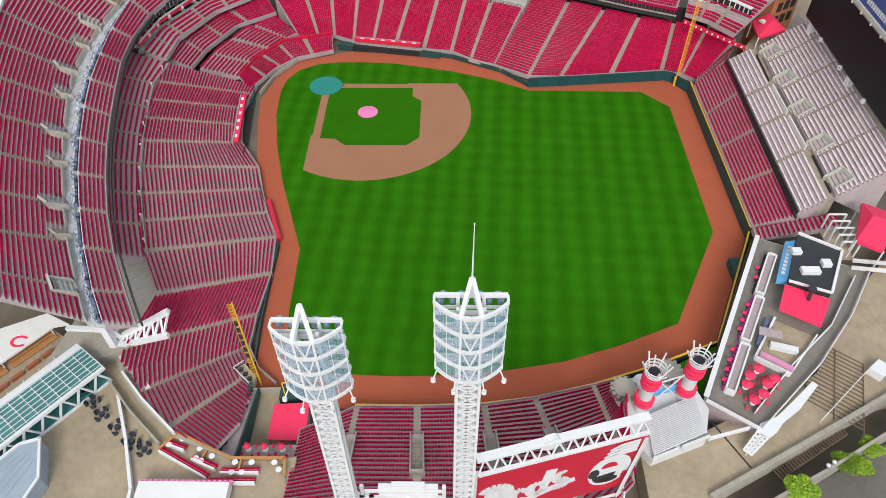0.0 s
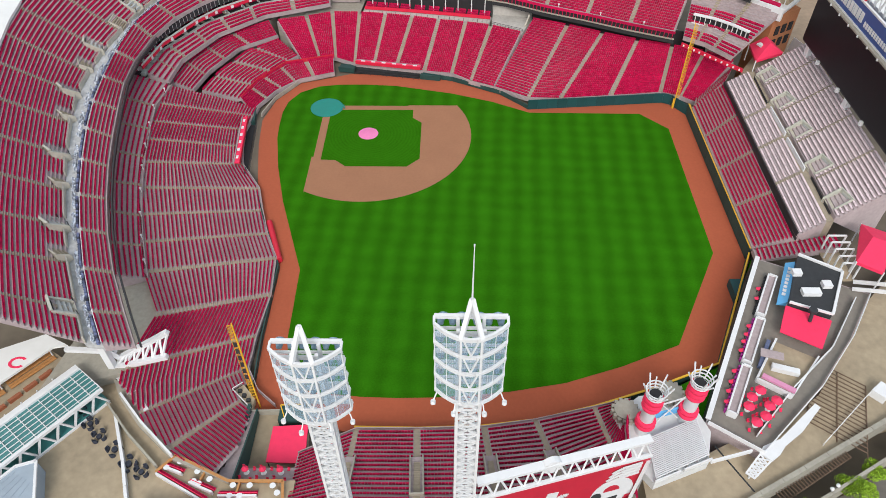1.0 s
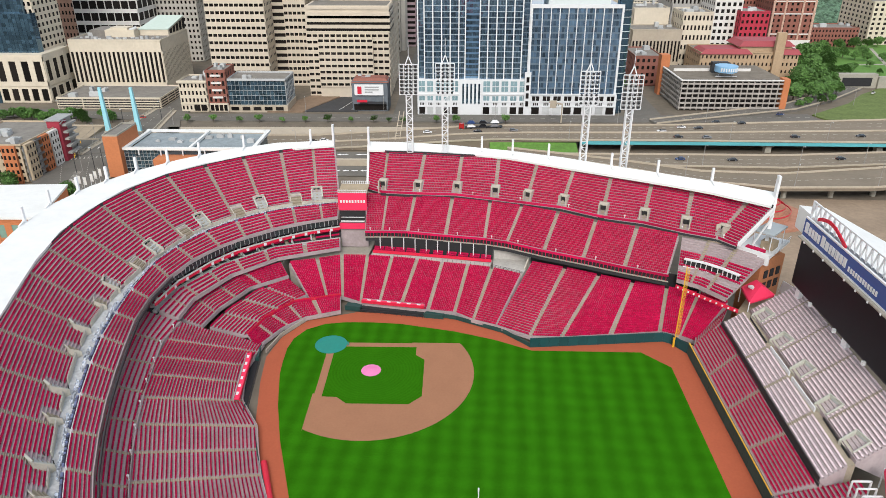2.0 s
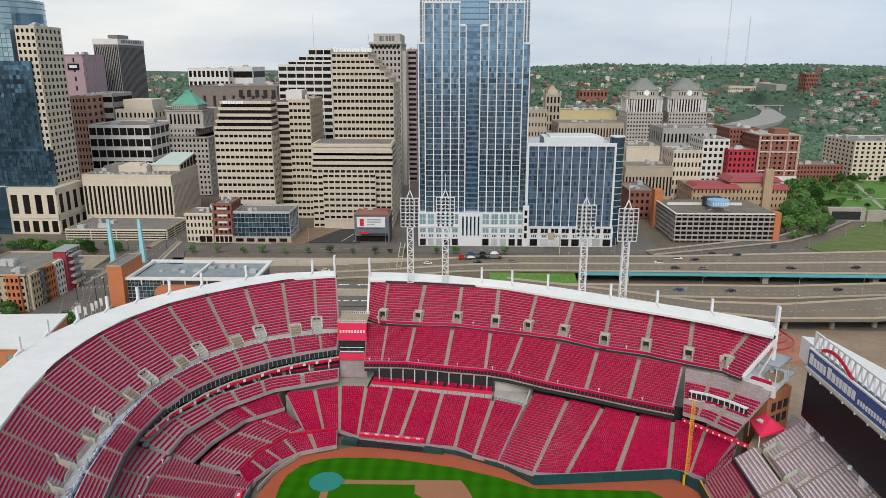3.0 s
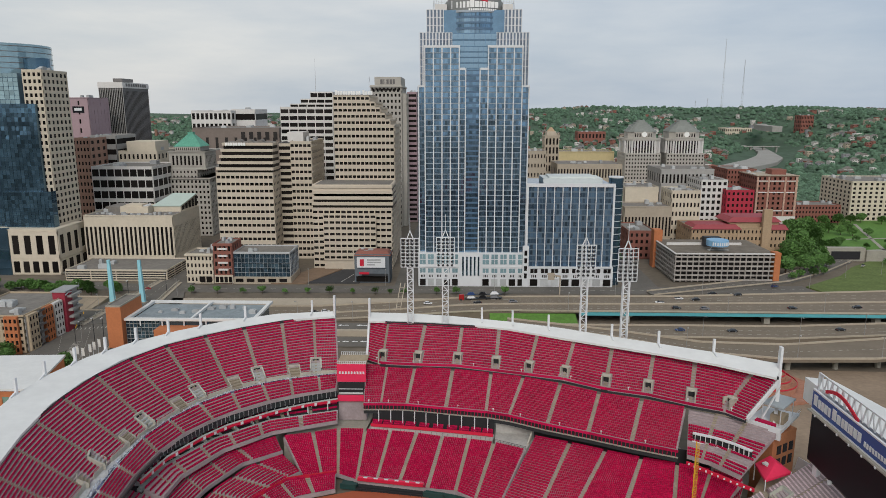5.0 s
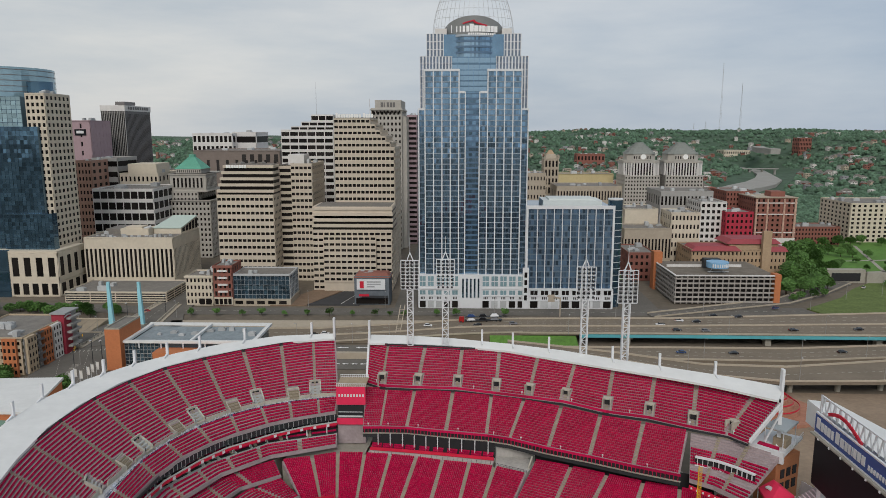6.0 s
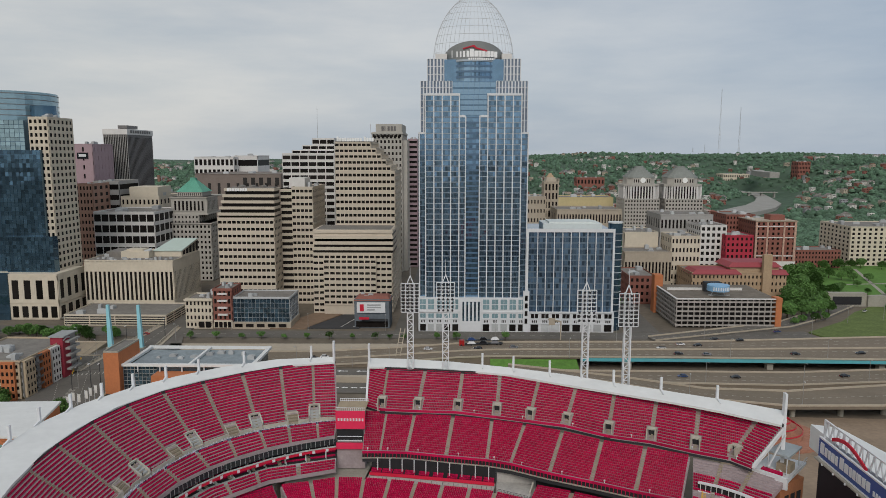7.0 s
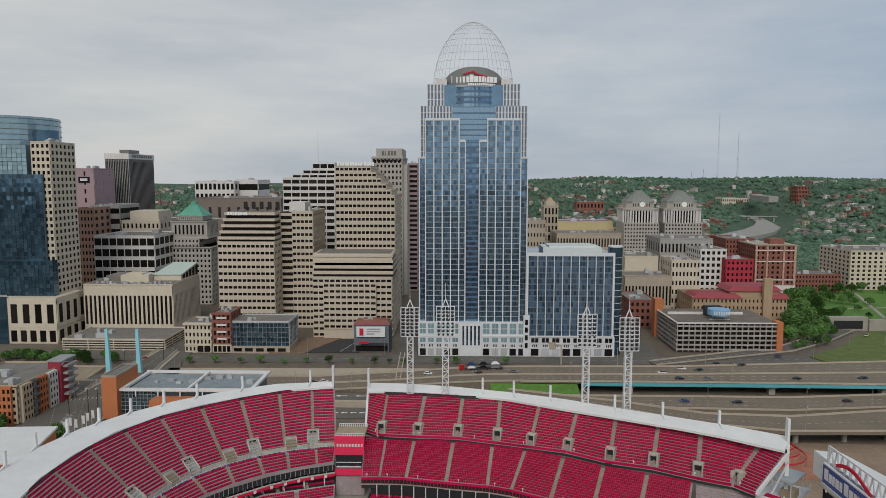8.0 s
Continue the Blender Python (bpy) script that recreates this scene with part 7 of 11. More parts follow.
lamp = thing("street_lamp", Geo().tube((99.0, -118.0, -0.2), (99.0, -118.0, 5.6), 0.11, 0.07, 8), unit_rail, "grey street lamp with two white globes", "lamp")
part("arm", Geo().beam((98.4, -118.3, 5.6), (99.6, -117.7, 5.6), 0.08), unit_rail, lamp)
for x, y in ((98.4, -118.3), (99.6, -117.7)):
    ball = Geo()
    for k in range(4):
        ball.tube((x, y, 5.65 + 0.16 * k), (x, y, 5.81 + 0.16 * k), (0.16, 0.31, 0.34, 0.28)[k], (0.31, 0.34, 0.28, 0.12)[k], 10)
    part("globe", ball, white_paint, lamp, "white glass globe")
# stack of banners in the gap between the two upper stands
gap = thing("gap_tower", Geo().box(-4.0, 5.4, 49.2, 58.0, 8.5, 22.4), concrete, "narrow tower with red banners between the upper stands", "tower", kind="structure")
part("red_banner", Geo().box(-4.2, 5.6, 48.6, 49.0, 22.6, 28.8), cloth_red, gap, "bright red banner")
part("red_banner", Geo().box(-4.2, 4.8, 48.4, 48.8, 15.6, 17.8), cloth_red, gap, "bright red lower banner")
for k in range(9):
    part("white_bar", Geo().box(-3.5 + 1.0 * k, -2.9 + 1.0 * k, 48.5, 48.6, 25.4, 26.3), white_paint, gap, "white lettering bar")
# near-black box paints the shade of the open loft
part("dark_loft", Geo().box(-3.9, 5.0, 48.8, 49.3, 18.2, 22.2), dark_void, gap, "near-black sheet for the shade in the open loft")
part("loft_rail", Geo().box(-3.6, 4.6, 48.3, 48.5, 18.4, 18.8).box(-3.6, 4.6, 48.3, 48.5, 20.0, 20.2), white_paint, gap)
part("terrace_floor", Geo().box(-4.2, 5.6, 49.0, 58, 28.5, 28.8), paving, gap, "tan terrace floor")
for y in (48.95, 57.9):
    g = Geo().box(-4.2, 5.6, y - 0.08, y + 0.08, 29.75, 29.9).box(-4.2, 5.6, y - 0.05, y + 0.05, 29.0, 29.1)
    for k in range(15):
        g.box(-4.15 + 0.69 * k, -4.0 + 0.69 * k, y - 0.06, y + 0.06, 28.8, 29.75)
    part("terrace_rail", g, white_paint, gap, "white terrace rail with uprights")


# ---- the town: materials ----
cream_stone = mat("cream_stone", (0.60, 0.53, 0.42), 0.85, 0.05, 2.0, stain=0.08, stain_size=10)
white_stone = mat("white_precast", (0.66, 0.64, 0.61), 0.8, 0.05, 2.0, stain=0.08, stain_size=10)
beige_precast = mat("beige_precast", (0.555, 0.485, 0.39), 0.85, 0.05, 2.0, stain=0.08, stain_size=12)
grey_stone = mat("grey_stone", (0.36, 0.35, 0.33), 0.85, 0.06, 2.0, stain=0.08, stain_size=10)
tan_panels = mat("tan_wall_panels", (0.3, 0.245, 0.175), 0.9, 0.08, 1.5, stain=0.18, stain_size=9)
tan_stone = mat("tan_stone", (0.42, 0.36, 0.28), 0.85, 0.06, 2.0, stain=0.1, stain_size=10)
yellow_stone = mat("yellow_wall", (0.55, 0.46, 0.25), 0.85, 0.06, 2.0, stain=0.08, stain_size=10)
pink_stone = mat("pink_granite", (0.38, 0.27, 0.29), 0.6, 0.05, 2.0, stain=0.06, stain_size=10)
brown_stone = mat("brown_concrete", (0.22, 0.18, 0.155), 0.85, 0.06, 2.0, stain=0.1, stain_size=12)
rib_grey = mat("ribbed_grey_metal", (0.15, 0.14, 0.135), 0.5, 0.05, 2.0, stain=0.06, stain_size=15)
red_brick = mat("red_brown_brick", (0.25, 0.10, 0.075), 0.9, 0.1, 1.0, stain=0.1, stain_size=8)
brown_brick = mat("brown_brick", (0.25, 0.14, 0.10), 0.9, 0.1, 1.0, stain=0.1, stain_size=8)
tan_brick = mat("tan_brick", (0.42, 0.30, 0.19), 0.9, 0.08, 1.0, stain=0.1, stain_size=8)
tan_pink = mat("pinkish_old_brick", (0.40, 0.24, 0.18), 0.9, 0.08, 1.0, stain=0.1, stain_size=8)
crimson_brick = mat("crimson_painted_brick", (0.42, 0.03, 0.055), 0.7, 0.06, 1.0, stain=0.1, stain_size=8)
orange_brick = mat("orange_brick_wall", (0.48, 0.17, 0.07), 0.85, 0.08, 0.8, stain=0.08, stain_size=8)
dark_glass = mat("dark_window_glass", (0.013, 0.011, 0.010), 0.35, 0.15, 3.0, island=0.7, rand=0.5, spec=0.09)
# near-black colour standing in for the shade of open levels and slots
shade = mat("open_level_shade_black", (0.03, 0.027, 0.025), 0.9, 0.2, 3.0, island=0.3)
blue_glass = mat("blue_curtain_glass", (0.16, 0.265, 0.375), 0.05, 0.12, 4.0, metal=0.82, island=0.4, spec=0.6)
annex_glass = mat("blue_annex_glass", (0.12, 0.2, 0.3), 0.08, 0.2, 5.0, metal=0.6, island=0.6, spec=0.6, stain=0.2, stain_size=14)
blue_glass_pale = mat("pale_blue_curtain_glass", (0.24, 0.37, 0.49), 0.06, 0.1, 4.0, metal=0.6, island=0.3, spec=0.6)
blue_glass_dark = mat("dark_blue_curtain_glass", (0.075, 0.14, 0.20), 0.03, 0.2, 6.0, metal=0.75, island=0.5, spec=0.5, stain=0.2, stain_size=18)
twin_stone = mat("warm_grey_limestone", (0.43, 0.405, 0.36), 0.85, 0.06, 2.0, stain=0.08, stain_size=10)
slate_roof = mat("grey_green_slate", (0.22, 0.235, 0.215), 0.7, 0.08, 2.0, stain=0.1, stain_size=6)
sign_white_far = mat("white_clock_enamel", (0.85, 0.85, 0.82), 0.4, 0.02, 1.0)
roof_felt = mat("roof_felt", (0.2, 0.185, 0.165), 0.9, 0.1, 2.0, stain=0.2, stain_size=8)
unit_grey = mat("roof_unit_metal", (0.42, 0.43, 0.43), 0.6, 0.08, 1.5, rand=0.25)
copper_green = mat("green_copper", (0.12, 0.36, 0.26), 0.7, 0.08, 1.5, stain=0.1, stain_size=6)
red_roof = mat("red_metal_roof", (0.3, 0.05, 0.06), 0.6, 0.06, 1.5)
spandrel_blue = mat("slate_blue_spandrel", (0.155, 0.21, 0.265), 0.2, 0.1, 3.0, metal=0.3, spec=0.6)
pier_white = mat("white_pier_cladding", (0.66, 0.67, 0.68), 0.5, 0.03, 2.0)

PANES = random.Random(31)


def facade(parent, p0, p1, z0, z1, nx, ny, pier, span, wall, glass, proud=0.45, singles=60, warp=0.0):
    """A face with recessed panes: piers and spandrels stand proud of the glass; warp tilts each pane a little."""
    p0, p1 = Vector(p0), Vector(p1)
    d = (p1 - p0).normalized()
    n = Vector((d.y, -d.x))
    length, height = (p1 - p0).length, z1 - z0
    g = Geo()
    wp, hs = pier * length / nx, span * height / ny
    for i in range(nx + 1):
        if pier <= 0 and 0 < i < nx:
            continue
        c = p0 + d * (length * i / nx)
        a = c - d * min(wp / 2, length * i / nx)
        b = c + d * min(wp / 2, length * (nx - i) / nx)
        if (b - a).length > 0.01:
            g.prism([a + n * proud, b + n * proud, b, a], z0, z1)
    for j in range(ny + 1):
        zc = z0 + height * j / ny
        a, b = max(zc - hs / 2, z0), min(zc + hs / 2, z1)
        if b - a > 0.01:
            q0, q1 = p0 + n * (proud - 0.06), p1 + n * (proud - 0.06)
            g.prism([q0, q1, p1, p0], a, b)
    part("wall_frame", g, wall, parent)
    w, h = length / nx - wp, height / ny - hs
    if nx * ny <= singles:
        me = Geo().box(0, w, -0.06, 0.0, 0, h).mesh("window")
        me.materials.append(glass)
        for i in range(nx):
            for j in range(ny):
                o = part("window", me, None, parent)
                o.rotation_euler = (0, 0, math.atan2(d.y, d.x))
                c = p0 + d * (length * i / nx + wp / 2)
                o.location = (c.x, c.y, z0 + height * j / ny + hs / 2)
    else:
        g = Geo()
        for i in range(nx):
            a, b = p0 + d * (length * i / nx + wp / 2), p0 + d * (length * (i + 1) / nx - wp / 2)
            for j in range(ny):
                za = z0 + height * j / ny + hs / 2
                if warp:
                    k = [n * (0.03 + PANES.uniform(0, warp)) for _ in range(3)]
                    k.append(k[0] + k[2] - k[1])
                    a2, b2 = (a + k[0], b + k[1]), (b + k[2], a + k[3])
                    g.hexa([(*a2[0], za), (*a2[1], za), (*b, za), (*a, za)], [(*b2[1], za + h), (*b2[0], za + h), (*b, za + h), (*a, za + h)])
                else:
                    g.prism([a + n * 0.06, b + n * 0.06, b, a], za, za + h)
        part("window_panes", g, glass, parent, "grid of recessed window panes", "stuff")


def roof_clutter(parent, x0, x1, y0, y1, z, count, rng):
    part("roof_slab", Geo().box(x0 + 0.4, x1 - 0.4, y0 + 0.4, y1 - 0.4, z - 0.5, z - 0.2 + 0.25), roof_felt, parent, "grey flat roof")
    g = Geo()
    for a, b, c, e in ((x0, x1, y0, y0 + 0.4), (x0, x1, y1 - 0.4, y1), (x0, x0 + 0.4, y0 + 0.4, y1 - 0.4), (x1 - 0.4, x1, y0 + 0.4, y1 - 0.4)):
        g.box(a, b, c, e, z - 0.3, z + 0.9)
    part("roof_parapet", g, parent.data.materials[0], parent)
    for _ in range(count):
        w, l, h = rng.uniform(1.5, min(7, (x1 - x0) * 0.25)), rng.uniform(1.5, min(7, (y1 - y0) * 0.25)), rng.uniform(1.0, 3.4)
        cx, cy = rng.uniform(x0 + w, x1 - w), rng.uniform(y0 + l, y1 - l)
        part("roof_unit", Geo().box(cx - w / 2, cx + w / 2, cy - l / 2, cy + l / 2, z, z + h).box(cx - w / 3, cx + w / 3, cy - l / 3, cy + l / 3, z + h, z + h + 0.3), unit_grey, parent, "grey roof unit")


TOWN = random.Random(7)


def block(name, label, x0, x1, y0, y1, z1, wall, glass, front, side_n, z0=-0.6, clutter=4, category="building"):
    """A town building: body, window faces to the south and to the side turned to the stadium, roof with units."""
    p = 0.45
    left, right = (x0, x1 - p) if x1 < 36 else (x0 + p, x1)
    root = thing(name, Geo().box(left, right, y0 + p, y1, z0, z1), wall, label, category)
    nx, ny, pier, span = front
    base = max(z0, 0)
    facade(root, (left, y0 + p), (right, y0 + p), base, z1, nx, ny, pier, span, wall, glass, p)
    if x1 < 36:
        facade(root, (x1 - p, y0 + p), (x1 - p, y1), base, z1, side_n, ny, pier, span, wall, glass, p)
    else:
        facade(root, (x0 + p, y1), (x0 + p, y0 + p), base, z1, side_n, ny, pier, span, wall, glass, p)
    roof_clutter(root, x0, x1, y0, y1, z1, clutter, TOWN)
    return root


block("fin_bank_building", "cream stone bank building with tall dark window fins", -233.6, -168.5, 318, 370, 36.1, cream_stone, dark_glass, (20, 1, 0.46, 0.42), 22)
# open levels are near-black panes with the shade in their colour
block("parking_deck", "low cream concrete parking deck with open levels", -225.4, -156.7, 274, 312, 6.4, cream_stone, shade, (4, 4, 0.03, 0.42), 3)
block("cream_office_tower", "tall cream stone tower with square dark windows", -257.0, -243.3, 303, 334, 137.3, cream_stone, dark_glass, (4, 30, 0.42, 0.45), 6)
block("dark_bank_tower", "tall dark grey bank tower with close ribs and a white crown", -336.4, -311.1, 560, 620, 132.9, rib_grey, dark_glass, (14, 1, 0.5, 0.04), 22)
for k in range(15):
    part("pale_rib", Geo().box(-336.4 + 1.78 * k, -335.9 + 1.78 * k, 559.2, 559.95, 0, 132.9), grey_stone, bpy.data.objects["dark_bank_tower"], "pale vertical rib")
block("pink_granite_tower", "pink granite tower with a blank side", -335.8, -317.5, 500, 540, 121.5, pink_stone, dark_glass, (1, 14, 0.9, 0.5), 6)
block("narrow_striped_tower", "narrow purplish tower with ribbon windows", -320.4, -317.2, 625, 632, 127.0, pink_stone, dark_glass, (1, 28, 0.02, 0.5), 1)
block("striped_office", "striped grey office block with ribbon windows", -303.4, -278.9, 470, 510, 87.0, grey_stone, dark_glass, (1, 9, 0.02, 0.5), 1)
block("brown_brick_office", "old pinkish brick office block", -303.5, -288.2, 440, 480, 85.7, tan_pink, dark_glass, (5, 14, 0.5, 0.5), 4)
block("grid_office", "white concrete grid office with large dark windows", -268.9, -217.4, 402, 452, 64.1, white_stone, dark_glass, (8, 7, 0.1, 0.34), 5)
block("old_white_office", "old white stone office with a stepped top", -278.0, -241.7, 470, 520, 72.8, cream_stone, dark_glass, (9, 8, 0.55, 0.5), 6)
block("green_roof_tower", "old stone tower under a green copper pyramid roof", -223.4, -193.9, 440, 485, 59.0, twin_stone, dark_glass, (9, 14, 0.55, 0.5), 8)
block("ribbed_office", "beige precast office with deep horizontal bands of windows", -139.2, -97.2, 330, 351, 66.0, beige_precast, dark_glass, (12, 13, 0.2, 0.6), 5, clutter=0)
block("ribbed_office_wing", "beige precast office wing with recessed corner bands", -88.0, -71.8, 346, 393, 87.9, beige_precast, dark_glass, (5, 18, 0.2, 0.58), 12)
block("telecom_tower", "tall beige precast tower with a sloping shoulder", -54.6, -9.8, 345, 397, 100.0, beige_precast, dark_glass, (14, 20, 0.2, 0.58), 14, clutter=0)
block("telecom_block", "stepped beige precast block with window bands", -66.0, -9.3, 312, 344.9, 43.0, beige_precast, dark_glass, (14, 10, 0.2, 0.58), 9, clutter=0)
block("stepped_office", "white office tower with a stepped roofline", -114.0, -69.0, 425, 485, 112.8, white_stone, dark_glass, (6, 20, 0.1, 0.42), 4, clutter=0)
block("crowned_bank_tower", "old cream bank tower with a dark name board", -44.7, -15.4, 490, 550, 132.7, twin_stone, dark_glass, (8, 24, 0.5, 0.5), 12, clutter=0)
block("brown_ribbon_tower", "dark brown tower with ribbon windows", -12.7, -3.0, 520, 580, 127.0, pink_stone, dark_glass, (1, 26, 0.02, 0.5), 1)
# its few openings are near-black panes, shade painted in
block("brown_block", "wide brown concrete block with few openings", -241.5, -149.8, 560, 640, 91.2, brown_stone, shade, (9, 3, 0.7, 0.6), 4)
block("far_grid_office", "far white office with a fine window grid", -317.4, -263.6, 760, 820, 107.9, white_stone, dark_glass, (9, 8, 0.35, 0.4), 4)
block("far_white_office", "far white office block with bands", -270.0, -237.2, 780, 840, 109.4, white_stone, dark_glass, (1, 6, 0.03, 0.55), 1)
block("cream_row_house", "old cream four-storey row house with arched windows", -141.1, -123.3, 268, 288, 18.8, cream_stone, dark_glass, (7, 4, 0.5, 0.45), 4)
block("red_brick_house", "narrow old red brick house with white bands", -122.7, -110.2, 268, 288, 25.6, red_brick, dark_glass, (4, 5, 0.5, 0.4), 4)
o = block("low_glass_office", "low dark glass office with a thin mullion grid", -110.3, -72.9, 270, 294, 19.7, unit_grey, blue_glass_dark, (15, 6, 0.05, 0.06), 6, clutter=2)
part("stone_base", Geo().box(-110.8, -72.4, 268.4, 294.4, -0.6, 3.9), tan_stone, o, "tan stone ground floor")
part("roof_edge", Geo().box(-110.6, -72.6, 269.7, 270.05, 19.2, 20.2).box(-72.95, -72.6, 269.7, 294, 19.2, 20.2), unit_grey, o, "grey roof edge")
for k in range(5):
    part("shop_window", Geo().box(-109 + 7.2 * k, -104 + 7.2 * k, 268.2, 268.5, 0.7, 2.9), dark_glass, o, "dark ground-floor window")
o = bpy.data.objects["cream_row_house"]
part("cornice", Geo().box(-141.8, -122.9, 267.2, 268.5, 18.1, 19.4), cream_stone, o, "deep cream cornice")
part("string_course", Geo().box(-141.3, -123.1, 267.7, 268.2, 4.6, 5.2), cream_stone, o, "cream string course")
for k in range(2):
    part("shopfront", Geo().box(-132.5 + 4.2 * k, -129 + 4.2 * k, 267.75, 268.1, 0.4, 4.3), dark_glass, o, "tall dark shop window")
o = bpy.data.objects["red_brick_house"]
part("cornice", Geo().box(-123.0, -109.9, 267.3, 268.5, 24.8, 26.0), red_brick, o, "brick cornice")
part("pale_shopfront", Geo().box(-122.5, -110.4, 267.5, 268.2, 0, 5.3), cream_stone, o, "pale ground floor with shop windows")
for k in range(4):
    part("balcony_band", Geo().box(-119.6, -113.3, 267.0, 268.3, 8.6 + 4.6 * k, 9.7 + 4.6 * k), white_stone, o, "white balcony band")
    part("shop_window", Geo().box(-122 + 2.9 * k, -119.8 + 2.9 * k, 267.3, 267.55, 0.6, 4.4), dark_glass, o, "dark shop window")
slate_paint = mat("slate_blue_wall_paint", (0.13, 0.15, 0.17), 0.85, 0.08, 1.5, stain=0.2, stain_size=5)
block("billboard_house", "slate-grey painted house carrying a billboard", -31.0, -7.5, 272, 286, 18.0, slate_paint, dark_glass, (1, 1, 0.98, 0.98), 3)
block("twin_office_tower", "octagonal grey stone office tower with a pale crown", 231.5, 272.5, 640, 682, 60.6, twin_stone, dark_glass, (12, 14, 0.5, 0.52), 12)
block("twin_office_tower", "octagonal grey stone office tower with a pale crown", 279, 322.5, 640, 682, 60.6, twin_stone, dark_glass, (12, 14, 0.5, 0.52), 12)
block("red_roof_hall", "tan brick hall with red metal roofs", 218.6, 291.7, 362, 398, 21.4, tan_brick, dark_glass, (24, 4, 0.6, 0.55), 8, clutter=0)
block("brick_hotel", "large red-brown brick hotel with stone quoins", 327, 367, 505, 545, 48.2, red_brick, dark_glass, (8, 10, 0.55, 0.5), 8, clutter=4)
block("brick_hotel_wing", "red-brown brick hotel wing", 314, 344, 546, 590, 50.5, red_brick, dark_glass, (9, 10, 0.55, 0.5), 9, clutter=4)
block("crimson_block", "bright crimson painted brick block", 285.5, 310.9, 470, 500, 37.9, crimson_brick, dark_glass, (6, 7, 0.5, 0.5), 6, clutter=4)
block("grey_side_block", "pale grey office block with square windows", 265.1, 289.8, 480, 535, 46.3, white_stone, dark_glass, (5, 8, 0.4, 0.45), 10, clutter=4)
block("cream_loft_building", "long cream loft building with rows of windows", 436, 560, 535, 595, 39.5, cream_stone, dark_glass, (22, 9, 0.5, 0.45), 8, clutter=9)
block("brick_row_homes", "red brick row homes with grey roofs", 373.2, 418.3, 518, 548, 17.7, red_brick, dark_glass, (14, 4, 0.5, 0.5), 5, clutter=4)
block("art_deco_tower", "far stepped stone tower", 135.2, 151.6, 620, 642, 80.6, tan_stone, dark_glass, (4, 8, 0.5, 0.3), 4)
block("tan_office", "tan stone office with a small window grid", 109.8, 130.0, 560, 600, 67.9, tan_stone, dark_glass, (6, 7, 0.6, 0.6), 4)
block("long_stone_office", "long grey stone office with many windows", 141.6, 209.9, 560, 610, 54.3, tan_stone, dark_glass, (22, 3, 0.5, 0.5), 4)
block("cream_block", "blank cream block beside the glass tower", 181.9, 211.3, 430, 470, 45.2, cream_stone, dark_glass, (3, 1, 0.9, 0.9), 3)
block("cream_slab", "cream office slab with a dark stair glass", 214.9, 239.2, 405, 435, 44.9, cream_stone, dark_glass, (8, 6, 0.5, 0.5), 6)
block("stone_low_block", "low grey stone block with a row of windows", 175.1, 214.7, 400, 430, 32.2, tan_stone, dark_glass, (14, 1, 0.5, 0.5), 4)
block("grey_low_block", "grey stepped stone block", 238.7, 291.2, 520, 570, 52.7, grey_stone, dark_glass, (14, 3, 0.5, 0.5), 6)
block("brick_store", "low brick store with white cornice", 167.3, 187.4, 350, 390, 20.7, red_brick, dark_glass, (5, 4, 0.5, 0.5), 9, clutter=4)
block("red_brick_shed", "windowless red painted brick block", 218.4, 235.3, 440, 460, 19.1, crimson_brick, shade, (1, 1, 0.96, 0.96), 1, clutter=4)
block("far_twin_slab", "far dark red office towers", 993, 1027, 1800, 1840, 90.5, red_brick, dark_glass, (8, 8, 0.5, 0.4), 4)
block("far_hospital", "far pale hospital block", 850, 930, 1970, 2030, 51.0, cream_stone, dark_glass, (12, 4, 0.5, 0.5), 4)
block("far_brick_school", "far red brick school block", 324, 390, 1500, 1540, 55.6, red_brick, dark_glass, (8, 3, 0.5, 0.5), 4)
block("grand_arena", "long low yellow hall", 162.3, 232.3, 700, 740, 58.5, yellow_stone, shade, (1, 1, 0.96, 0.96), 1)


def frustum(name, x0, x1, y0, y1, z0, z1, k, material, parent, label=""):
    cx, cy = (x0 + x1) / 2, (y0 + y1) / 2
    low = [(x0, y0, z0), (x1, y0, z0), (x1, y1, z0), (x0, y1, z0)]
    return part(name, Geo().hexa(low, [(cx + (x - cx) * k, cy + (y - cy) * k, z1) for x, y, z in low]), material, parent, label)


def named(name):
    return bpy.data.objects[name]


# crowns and tops of the town's buildings
o = named("green_roof_tower")
part("tower_top", Geo().box(-219.0, -187, 441.5, 470, 60, 75), twin_stone, o)
facade(o, (-217, 441.4), (-189, 441.4), 62, 72, 8, 1, 0.5, 0.15, twin_stone, dark_glass, 0.4)
facade(o, (-186.9, 443), (-186.9, 469), 62, 72, 8, 1, 0.5, 0.15, twin_stone, dark_glass, 0.4)
part("attic", Geo().box(-214.5, -192, 445, 467, 75, 79), twin_stone, o, "stone attic storey")
facade(o, (-214, 444.9), (-192.5, 444.9), 75.4, 78.6, 12, 1, 0.6, 0.3, twin_stone, dark_glass, 0.3)
frustum("copper_roof", -215.5, -191, 444.5, 467.5, 79.0, 89.5, 0.2, copper_green, o, "green copper pyramid roof")
part("copper_cap", Geo().box(-205.6, -200.8, 453.8, 458.2, 89.5, 91.5), copper_green, o, "small copper cap")
for k in range(9):
    part("roof_seam", Geo().beam((-214.5 + 2.9 * k, 444.6, 79.1), (-204.9 + 0.55 * k, 453.6, 89.5), 0.25, 0.25), copper_green, o)
